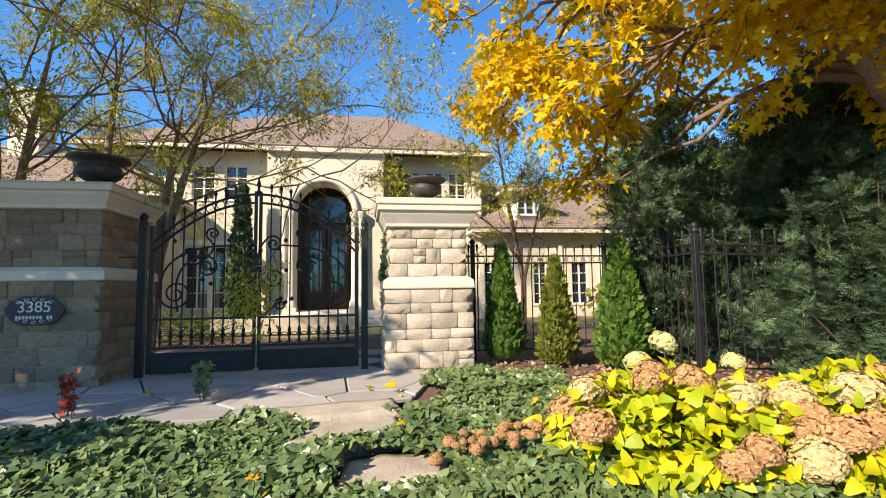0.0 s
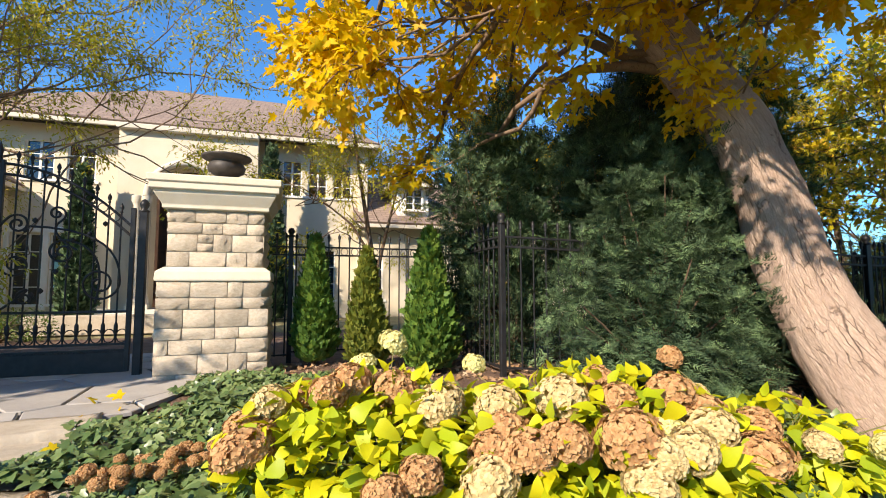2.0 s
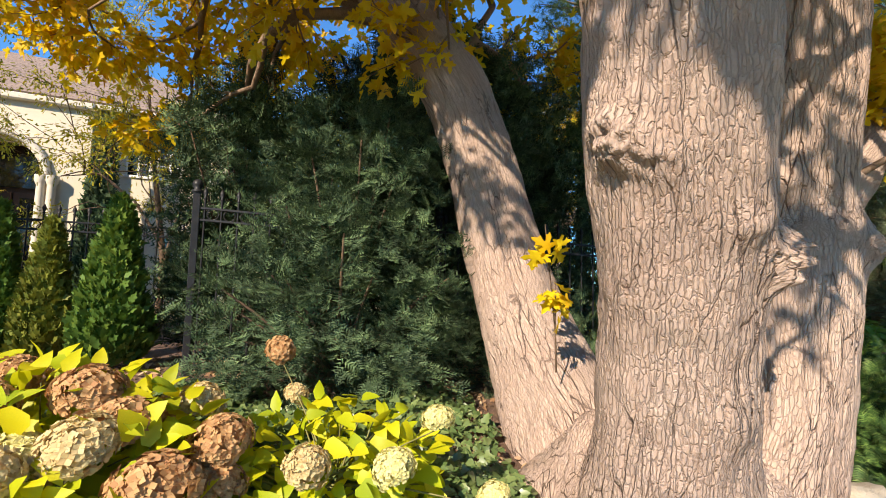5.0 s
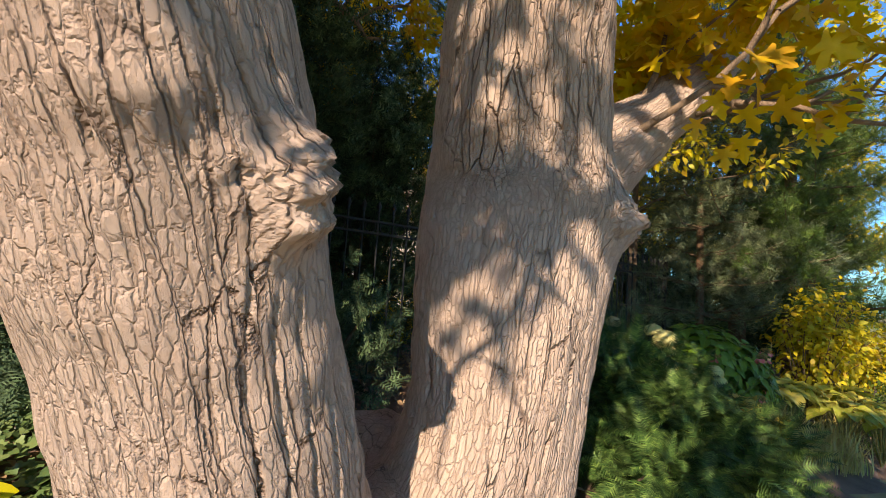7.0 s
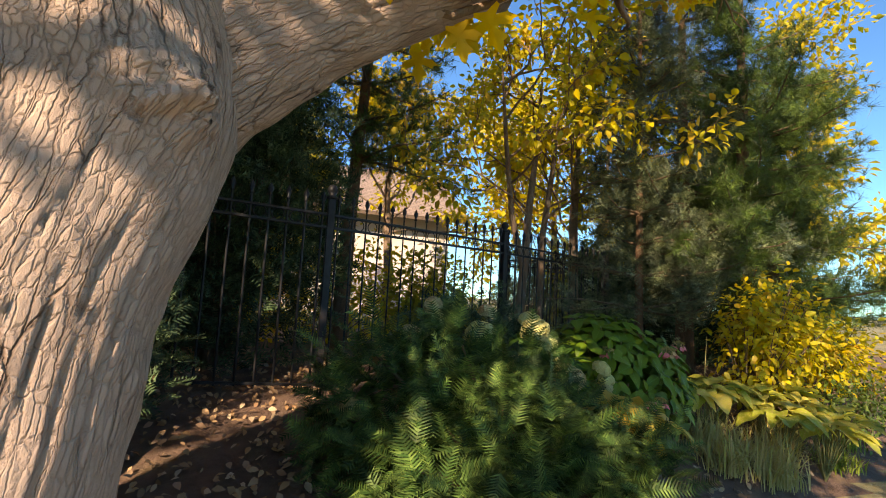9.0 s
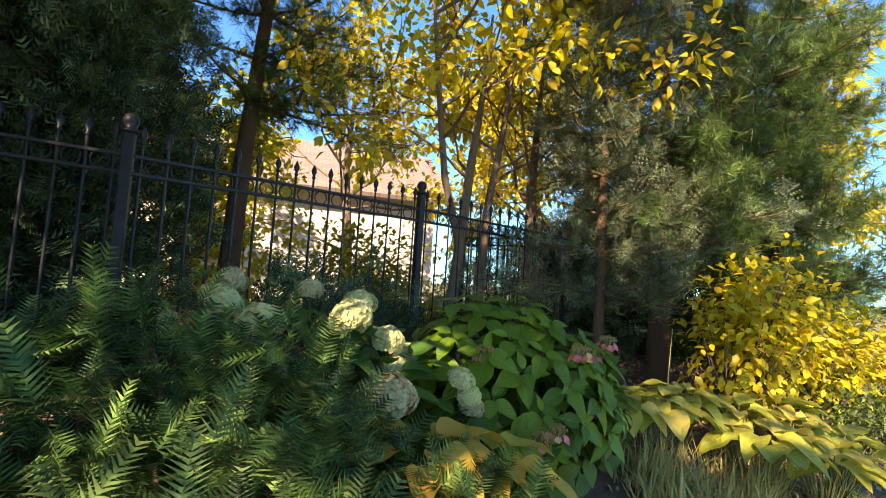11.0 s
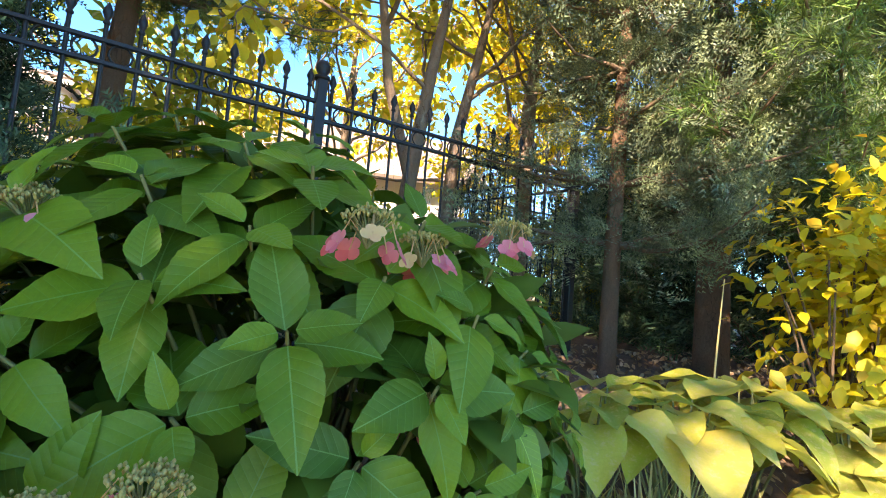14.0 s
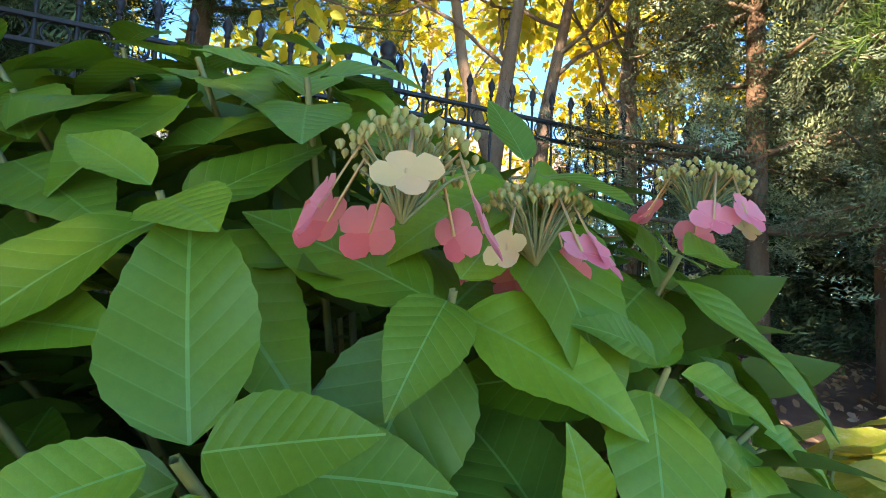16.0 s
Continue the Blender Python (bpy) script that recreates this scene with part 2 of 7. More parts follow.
M["pine"] = leaf_matter("pine needle", (0.05, 0.10, 0.022), (0.08, 0.145, 0.028), (0.13, 0.19, 0.04), clump_light=3.5, through=0.2, rough=0.45)
M["spruce"] = leaf_matter("blue spruce needle", (0.09, 0.125, 0.065), (0.15, 0.19, 0.10), (0.22, 0.26, 0.15), clump_light=4.0, through=0.15, rough=0.5)
M["locust"] = leaf_matter("locust leaflet", (0.36, 0.35, 0.03), (0.56, 0.46, 0.035), (0.22, 0.27, 0.03), through=0.4)
M["straw"] = leaf_matter("dry grass", (0.50, 0.38, 0.14), (0.66, 0.52, 0.22), (0.55, 0.50, 0.12), through=0.35)
M["grass"] = leaf_matter("green grass", (0.16, 0.26, 0.03), (0.28, 0.38, 0.05), (0.40, 0.42, 0.08), through=0.35)
M["hydr"] = leaf_matter("hydrangea leaf", (0.075, 0.150, 0.010), (0.115, 0.20, 0.012), (0.175, 0.27, 0.016), (0.062, 0.140, 0.020), through=0.26, rough=0.42, single=True, veins=30.0, spec=0.2)
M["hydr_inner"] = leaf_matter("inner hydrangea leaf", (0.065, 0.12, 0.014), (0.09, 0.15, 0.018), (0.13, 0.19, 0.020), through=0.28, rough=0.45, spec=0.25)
M["hydr_yellow"] = leaf_matter("turning hydrangea leaf", (0.17, 0.30, 0.02), (0.24, 0.37, 0.03), through=0.35, rough=0.4, single=True, veins=30.0)
M["hydr_big"] = leaf_matter("broad hydrangea leaf", (0.045, 0.12, 0.018), (0.07, 0.17, 0.025), (0.10, 0.21, 0.03), through=0.3, rough=0.5, single=True)
M["hosta"] = leaf_matter("hosta leaf", (0.34, 0.40, 0.05), (0.58, 0.52, 0.06), (0.70, 0.56, 0.12), (0.24, 0.34, 0.05), through=0.4, rough=0.42, single=True, veins=0.0, blotch=(0.62, 0.48, 0.20))
M["hosta_orange"] = leaf_matter("orange hosta leaf", (0.62, 0.34, 0.05), (0.70, 0.48, 0.08), (0.40, 0.42, 0.06), through=0.35, rough=0.4, single=True, blotch=(0.30, 0.36, 0.05))
M["head_brown"] = leaf_matter("dried floret", (0.52, 0.28, 0.12), (0.66, 0.42, 0.20), (0.42, 0.20, 0.09), through=0.25, rough=0.8)
M["head_tan"] = leaf_matter("tan floret", (0.66, 0.50, 0.24), (0.74, 0.62, 0.34), (0.58, 0.40, 0.18), through=0.25, rough=0.8)
M["head_cream"] = leaf_matter("cream floret", (0.76, 0.70, 0.28), (0.84, 0.77, 0.40), (0.68, 0.65, 0.24), through=0.25, rough=0.8)
M["pink"] = leaf_matter("pink sepal", (0.88, 0.17, 0.20), (0.90, 0.28, 0.29), (0.84, 0.13, 0.18), through=0.35, rough=0.55)
M["peach"] = leaf_matter("peach sepal", (0.78, 0.50, 0.20), (0.80, 0.42, 0.22), through=0.35, rough=0.55)
M["bud"] = leaf_matter("green bud", (0.36, 0.28, 0.07), (0.46, 0.32, 0.11), (0.30, 0.26, 0.06), through=0.1, rough=0.7)
M["litter"] = leaf_matter("fallen leaf", (0.34, 0.19, 0.09), (0.50, 0.34, 0.19), (0.24, 0.12, 0.06), (0.58, 0.44, 0.30), through=0.1, rough=0.8)
M["red"] = leaf_matter("red leaf", (0.45, 0.05, 0.02), (0.30, 0.05, 0.04), through=0.3)
M["box"] = leaf_matter("box hedge leaf", (0.07, 0.12, 0.02), (0.12, 0.18, 0.03), (0.17, 0.22, 0.04), through=0.2)


def roof_matter():
    n = Nodes("roof shingles")
    v = n.coords((1, 1, 1))
    b = n.add("TexBrick", Vector=v, Scale=1.0)
    for k, x in (("Color1", (0.30, 0.22, 0.17, 1)), ("Color2", (0.21, 0.155, 0.125, 1)), ("Mortar", (0.09, 0.065, 0.05, 1)), ("Mortar Size", 0.012), ("Brick Width", 0.30), ("Row Height", 0.16)):
        b.inputs[k].default_value = x
    col = n.mix(n.math("MULTIPLY", n.noise(1.3, 6), 0.5), b.outputs["Color"], (0.34, 0.25, 0.2))
    return n.done(col, 0.9, n.bump(n.math("SUBTRACT", 1.0, b.outputs["Fac"]), 0.8, 0.03), 0.0, 0.2)


M["roof"] = roof_matter()


def pane_matter():
    n = Nodes("window pane")
    return n.done((0.016, 0.02, 0.026), 0.04, n.bump(n.noise(1.4, 2), 0.04, 0.02), 0.0, 0.9)


M["pane"] = pane_matter()

# ---- mesh helpers ----
rng = np.random.default_rng(11)


def mesh_np(name, v, f, material=None, smooth=False):
    """A mesh from arrays of places and equal-sized faces."""
    v, f = np.asarray(v, np.float32), np.asarray(f, np.int32)
    me = bpy.data.meshes.new(name)
    me.vertices.add(len(v))
    me.vertices.foreach_set("co", v.ravel())
    me.loops.add(f.size)
    me.loops.foreach_set("vertex_index", f.ravel())
    me.polygons.add(len(f))
    me.polygons.foreach_set("loop_start", np.arange(len(f), dtype=np.int32) * f.shape[1])
    if smooth:
        me.polygons.foreach_set("use_smooth", np.ones(len(f), bool))
    me.update(calc_edges=True)
    if material:
        me.materials.append(material)
    return me


def thing(name, label, category, at=(0, 0, 0), group="", kind=""):
    e = new(name)
    e.location = at
    return tagged(e, label, category, group, kind)


def part(name, me, parent, label="", kind="", m=None):
    """A mesh object under a thing or part; the mesh is in world places unless m is given."""
    ob = new(name, me)
    ob.parent = parent
    ob.matrix_parent_inverse = Matrix.Translation(-parent.location) if parent.type == "EMPTY" and parent.rotation_euler[2] == 0 else Matrix()
    if m is not None:
        ob.matrix_basis = m
    return tagged(ob, label, kind=kind)


def lone(name, me, label, category, group="", kind="", m=None):
    ob = new(name, me)
    if m is not None:
        ob.matrix_basis = m
    return tagged(ob, label, category, group, kind)


def from_bm(name, bm, material, smooth=False):
    me = bpy.data.meshes.new(name)
    bm.to_mesh(me)
    bm.free()
    me.materials.append(material)
    if smooth:
        for p in me.polygons:
            p.use_smooth = True
    return me


def box_mesh(name, size, material, bevel=0.004, at=(0, 0, 0)):
    bm = bmesh.new()
    bmesh.ops.create_cube(bm, size=1, matrix=Matrix.Translation(at) @ Matrix.Diagonal((*size, 1)))
    if bevel:
        bmesh.ops.bevel(bm, geom=bm.edges[:], offset=bevel, segments=1, affect="EDGES")
    return from_bm(name, bm, material)


def lathe_np(profile, sides=24):
    """Rings of (radius, z) round the z axis."""
    a = np.linspace(0, 2 * np.pi, sides, endpoint=False)
    v = np.concatenate([np.stack([r * np.cos(a), r * np.sin(a), np.full(sides, z)], 1) for r, z in profile])
    f = []
    for i in range(len(profile) - 1):
        for j in range(sides):
            k = (j + 1) % sides
            f.append((i * sides + j, i * sides + k, (i + 1) * sides + k, (i + 1) * sides + j))
    return v, np.array(f)


def tube_np(line, radii, sides=6, cap=True):
    """A tube along a polyline."""
    line, radii = np.asarray(line, float), np.asarray(radii, float)
    tan = np.gradient(line, axis=0)
    tan /= np.linalg.norm(tan, axis=1)[:, None] + 1e-9
    ref = np.array([0.31, 0.17, 0.93]) if abs(tan[0, 2]) < 0.9 else np.array([1.0, 0.1, 0])
    x = np.cross(tan, ref)
    x /= np.linalg.norm(x, axis=1)[:, None] + 1e-9
    y = np.cross(tan, x)
    a = np.linspace(0, 2 * np.pi, sides, endpoint=False)
    v = (line[:, None] + radii[:, None, None] * (np.cos(a)[None, :, None] * x[:, None] + np.sin(a)[None, :, None] * y[:, None])).reshape(-1, 3)
    n = len(line)
    i, j = np.meshgrid(np.arange(n - 1), np.arange(sides), indexing="ij")
    k = (j + 1) % sides
    f = np.stack([i * sides + j, i * sides + k, (i + 1) * sides + k, (i + 1) * sides + j], -1).reshape(-1, 4)
    return v, f


def join(pieces):
    vs, fs, n = [], [], 0
    for v, f in pieces:
        vs.append(v)
        fs.append(np.asarray(f) + n)
        n += len(v)
    return np.concatenate(vs), np.concatenate(fs)


def unit(a):
    return a / (np.linalg.norm(a, axis=-1, keepdims=True) + 1e-9)


def scatter(leaf, at, along, facing, size):
    """Copies of a leaf (places, triangles), base at each place, tip along, face towards facing."""
    lv, lt = leaf
    y = unit(along)
    x = unit(np.cross(y, facing))
    z = np.cross(x, y)
    size = np.broadcast_to(np.asarray(size, float), (len(at),))
    v = at[:, None] + size[:, None, None] * (lv[None, :, 0:1] * x[:, None] + lv[None, :, 1:2] * y[:, None] + lv[None, :, 2:3] * z[:, None])
    f = lt[None] + (np.arange(len(at)) * len(lv))[:, None, None]
    return v.reshape(-1, 3), f.reshape(-1, lt.shape[1])


def ball(n, r=None):
    d = unit((r or rng).normal(size=(n, 3)))
    return d


def fan_leaf(half, centre=(0, 0.3), fold=0.25, droop=0.18):
    """A lobed leaf from half its outline, from the stalk to the tip."""
    pts = [(0.0, 0.0)] + list(half) + [(0.0, 1.0)] + [(-x, y) for x, y in reversed(half)]
    v = np.array([(*centre, 0)] + [(x, y, 0) for x, y in pts], float)
    v[:, 2] = fold * np.abs(v[:, 0]) - droop * v[:, 1] ** 2
    n = len(pts)
    return v, np.array([(0, 1 + (i + 1) % n, 1 + i) for i in range(n)])


def blade_leaf(width, rows=5, fold=0.3, droop=0.25, shape=None, cols=2, wave=0.0):
    """A plain leaf: a strip with a midrib. Triangles."""
    v, f = [], []
    prof = shape or (lambda s: math.sin(math.pi * s ** 0.85))
    for i in range(rows + 1):
        s = i / rows
        w = width / 2 * max(prof(s), 0.02)
        for j in range(2 * cols + 1):
            q = j / cols - 1
            v.append((q * w, s, fold * abs(q) * w - droop * s * s + wave * w * abs(q) * math.sin(9 * s + (2 if q > 0 else 0))))
    k = 2 * cols + 1
    for i in range(rows):
        for j in range(2 * cols):
            a = i * k + j
            f += [(a, a + 1, a + k + 1), (a, a + k + 1, a + k)]
    return np.array(v), np.array(f)


MAPLE = fan_leaf([(0.30, -0.08), (0.26, 0.12), (0.56, 0.32), (0.38, 0.44), (0.15, 0.42), (0.19, 0.70)])
MAPLE_FULL = fan_leaf([(0.06, -0.02), (0.30, -0.10), (0.34, -0.01), (0.22, 0.10), (0.19, 0.15), (0.44, 0.21), (0.63, 0.40), (0.49, 0.41), (0.44, 0.50), (0.29, 0.38), (0.13, 0.38), (0.20, 0.58), (0.29, 0.69), (0.14, 0.73), (0.10, 0.87)])
DIAMOND = (np.array([(0, 0, 0), (0.34, 0.5, 0.08), (0, 1, -0.15), (-0.34, 0.5, 0.08)]), np.array([(0, 1, 2), (0, 2, 3)]))
IVY = fan_leaf([(0.34, -0.12), (0.52, 0.16), (0.32, 0.36), (0.30, 0.62)], (0, 0.3), 0.2, 0.15)
HEART = blade_leaf(0.78, 3, 0.25, 0.3, lambda s: (1 - s) ** 0.6 * min(1, 0.35 + s * 3.2), 1)
OVAL = blade_leaf(0.62, 3, 0.25, 0.25, None, 1)
LEAFLET = (np.array([(-0.16, 0, 0), (0.16, 0, 0), (0.14, 0.9, -0.1), (-0.14, 0.9, -0.1)]), np.array([(0, 1, 2), (0, 2, 3)]))


def sprig(pairs, length, width, angle=55, lift=0.15):
    """A twig set with needles on both sides, its stem a thin strip."""
    v, f = [(-0.012, 0, 0), (0.012, 0, 0), (0, 1, 0)], [(0, 1, 2)]
    a = radians(angle)
    for i in range(pairs):
        s = (i + 0.5) / pairs
        ll = length * (1.0 - 0.55 * s * s)
        for side in (-1, 1):
            dx, dy = side * math.sin(a) * ll, math.cos(a) * ll
            n = len(v)
            v += [(0, s - width / 2, 0), (0, s + width / 2, 0), (dx, s + dy, lift * ll * (1 if i % 2 else -0.4))]
            f.append((n, n + 1, n + 2))
    return np.array(v, float), np.array(f)


def tuft(needles, spread, width=0.018, r=random.Random(5)):
    v, f = [], []
    for _ in range(needles):
        a, b = r.uniform(0, 2 * math.pi), r.uniform(0.15, spread)
        d = Vector((math.sin(b) * math.cos(a), math.cos(b), math.sin(b) * math.sin(a)))
        s = d.cross(Vector((r.uniform(-1, 1), 0.2, r.uniform(-1, 1)))).normalized() * width
        o = Vector((0, r.uniform(0, 0.35), 0))
        n = len(v)
        v += [tuple(o - s), tuple(o + s), tuple(o + d * r.uniform(0.75, 1.0))]
        f.append((n, n + 1, n + 2))
    return np.array(v, float), np.array(f)




def spray(shoots, pairs, needle, width, seed):
    """A flat bough tip: side shoots on a stem, each set with needles in two ranks."""
    r = random.Random(seed)
    v, f = [], []
    for i in range(shoots + 1):
        end = i == shoots
        s0 = 0.15 + 0.75 * i / shoots if not end else 0.55
        side = 0 if end else (-1) ** i
        a = side * radians(r.uniform(38, 58))
        ln = 0.45 if end else r.uniform(0.42, 0.55) * (1.1 - 0.55 * i / shoots)
        d = Vector((math.sin(a), math.cos(a), r.uniform(-0.15, 0.25)))
        w = Vector((math.cos(a), -math.sin(a), 0))
        o = Vector((0, s0, -0.10 * s0 * s0))
        for k in range(pairs):
            q = o + d * ln * (k + 0.6) / pairs
            nl = needle * (1.0 - 0.35 * k / pairs) * r.uniform(0.85, 1.15)
            for hand in (-1, 1):
                tip = q + (w * hand * 0.80 + d * 0.62 + Vector((0, 0, 0.28))) * nl
                n = len(v)
                v += [tuple(q - d * width), tuple(q + d * width), tuple(tip)]
                f.append((n, n + 1, n + 2) if hand > 0 else (n + 1, n, n + 2))
    return np.array(v, float), np.array(f)


YEW = spray(5, 4, 0.20, 0.034, 3)
PLUM = sprig(13, 0.36, 0.06, 62, 0.1)
SPRUCE = spray(6, 4, 0.12, 0.026, 6)
THUJA = fan_leaf([(0.16, 0.12), (0.30, 0.36), (0.17, 0.42), (0.30, 0.68), (0.12, 0.72)], (0, 0.3), 0.1, 0.1)
PINE = tuft(18, 1.15)


# ---- lie of the land ----
def zpath(x):
    return np.interp(x, (-20, 0, 9.6, 30), (0.45, 0.25, 0.02, -0.3))


def ypath(x):
    return np.interp(x, (-20, 0, 4.4, 7.4, 9.6, 12, 30), (-4, 0.1, 1.4, 2.3, 4.0, 4.6, 9))


def yfence(x):
    return np.interp(x, (-20, -1.1, 2.6, 7.2, 11.4, 30), (1.5, 5.4, 5.4, 6.1, 7.9, 16))


def zfence(x):
    return np.interp(x, (-20, -1, 2.6, 7.2, 11.4, 30), (0.8, 0.70, 0.78, 0.62, 0.56, 0.4))


def ground_z(x, y):
    x, y = np.asarray(x, float), np.asarray(y, float)
    s = np.clip((y - ypath(x)) / (yfence(x) - ypath(x)), 0, 1)
    s = np.where(s < 0.12, 0.0, (s - 0.12) / 0.88)
    s = 1 - (1 - s) ** 1.7
    z = zpath(x) + (zfence(x) - zpath(x)) * s
    return z + 0.02 * np.sin(x * 3.1 + 1.3 * np.sin(y * 2.3)) * np.cos(y * 2.7) * np.clip(s * 4, 0, 1)


def gz(x, y):
    return float(ground_z(x, y))


A14 = radians(14.0)
U, V = Vector((math.cos(A14), math.sin(A14), 0)), Vector((-math.sin(A14), math.cos(A14), 0))
P0 = Vector((-1.13, 6.04, 0))


def uv(u, v, z=0.0):
    """A place by its distance along and behind the front of the gate pier."""
    return P0 + U * u + V * v + Vector((0, 0, z))


def frame_uv(u, v, z=0.0):
    return Matrix.Translation(uv(u, v, z)) @ Matrix.Rotation(A14, 4, "Z")


def build_ground():
    xs = np.unique(np.concatenate([np.linspace(-16, 26, 169), [-3000, -800, -200, -60, -30, 40, 80, 200, 800, 3000]]))
    ys = np.unique(np.concatenate([np.linspace(-6, 14, 101), np.linspace(14, 40, 27), [-3000, -800, -200, -60, -20, -10, 60, 120, 300, 900, 3000]]))
    gx, gy = np.meshgrid(xs, ys, indexing="ij")
    z = ground_z(gx, gy)
    # the drive is cut level into the bank
    rel = np.stack([gx - P0.x, gy - P0.y], -1)
    u, v = rel @ np.array(U[:2]), rel @ np.array(V[:2])
    drive = (u > -7.5) & (u < -0.1) & (v > -1.9)
    z = np.where(drive, np.minimum(z, 0.66), z)
    cut = (gx > -2.1) & (gx < 0.9) & (gy > 2.3) & (gy < 4.7)
    z = np.where(cut, z - 0.12, z)
    nx, ny = gx.shape
    i, j = np.meshgrid(np.arange(nx - 1), np.arange(ny - 1), indexing="ij")
    f = np.stack([i * ny + j, (i + 1) * ny + j, (i + 1) * ny + j + 1, i * ny + j + 1], -1).reshape(-1, 4)
    me = mesh_np("ground", np.stack([gx, gy, z], -1).reshape(-1, 3), f, M["soil"], True)
    me.materials.append(M["lawn"])
    cx, cy = gx[:-1, :-1] + 0.1, gy[:-1, :-1] + 0.1
    s = (cy - ypath(cx)) / (yfence(cx) - ypath(cx))
    lawn = (s < 0.10) | (cy > yfence(cx) + 6.5) | (np.abs(cx) > 25)
    me.polygons.foreach_set("material_index", lawn.astype(np.int32).ravel())
    lone("ground", me, "brown mulch bed rising gently to the fence", "ground", kind="structure")


build_ground()


# ---- stone pieces ----
def rock_face(name, material, seed, rough=0.35, nx=5, nz=4):
    """A unit block, its front (-y) pitched and broken, edges chamfered back."""
    r = np.random.default_rng(seed)
    xs, zs = np.linspace(-0.5, 0.5, nx), np.linspace(-0.5, 0.5, nz)
    v, f = [], []
    for k, z in enumerate(zs):
        for i, x in enumerate(xs):
            edge = i in (0, nx - 1) or k in (0, nz - 1)
            y = -0.5 + (0.20 if edge else r.uniform(-0.14 * (rough > 0.2) - 0.06, rough * 0.6))
            v.append((x + (0 if edge else r.uniform(-0.05, 0.05)), y, z + (0 if edge else r.uniform(-0.05, 0.05))))
    for k in range(nz - 1):
        for i in range(nx - 1):
            a = k * nx + i
            f.append((a, a + 1, a + nx + 1, a + nx))
    n = len(v)
    corners = [0, nx - 1, nx * nz - 1, nx * (nz - 1)]
    v += [(-0.5, 0.5, -0.5), (0.5, 0.5, -0.5), (0.5, 0.5, 0.5), (-0.5, 0.5, 0.5)]
    for a in range(4):
        b = (a + 1) % 4
        f.append((n + a, n + b, corners[b], corners[a]))
    return mesh_np(name, v, f, material)


ROCKS = [rock_face("stone", M["stone"], s) for s in range(7)]
SHADE_ROCKS = [rock_face("stone", M["shade_stone"], 20 + s) for s in range(7)]


def stone_face(parent, corner, turn, width, z0, courses, seed, rocks, depth=0.10, proud=0.012):
    """Random ashlar on one face: corner is the left foot of the face, turn its heading."""
    r = random.Random(seed)
    base = Matrix.Translation(corner) @ Matrix.Rotation(turn, 4, "Z")
    z = z0
    for h in courses:
        x = 0.0
        while x < width - 1e-6:
            w = r.uniform(0.13, 0.36) * (1.2 if h > 0.16 else 1.0)
            if width - x - w < 0.14:
                w = width - x
            split = h > 0.19 and w < 0.30 and r.random() < 0.5
            for zz, hh in ((z, h / 2), (z + h / 2, h / 2)) if split else ((z, h),):
                p = proud + r.uniform(-0.006, 0.010)
                m = base @ Matrix.Translation((x + w / 2, depth / 2 - p, zz + hh / 2)) @ Matrix.Diagonal((w - 0.010, depth, hh - 0.010, 1))
                ob = new("stone", r.choice(rocks))
                ob.parent = parent
                ob.matrix_basis = m
            x += w
        z += h


def square_profile(name, rings, material, hx, hy):
    """A moulding round a rectangular pier: rings of (outward step, z)."""
    v, f = [], []
    for o, z in rings:
        v += [(-hx - o, -hy - o, z), (hx + o, -hy - o, z), (hx + o, hy + o, z), (-hx - o, hy + o, z)]
    n = len(rings)
    for i in range(n - 1):
        for j in range(4):
            k = (j + 1) % 4
            f.append((i * 4 + j, i * 4 + k, (i + 1) * 4 + k, (i + 1) * 4 + j))
    f += [(3, 2, 1, 0), tuple((n - 1) * 4 + j for j in range(4))]
    bm = bmesh.new()
    bv = [bm.verts.new(p) for p in v]
    for q in f:
        bm.faces.new([bv[i] for i in q])
    bmesh.ops.bevel(bm, geom=bm.edges[:], offset=0.006, segments=1, affect="EDGES")
    return from_bm(name, bm, material)


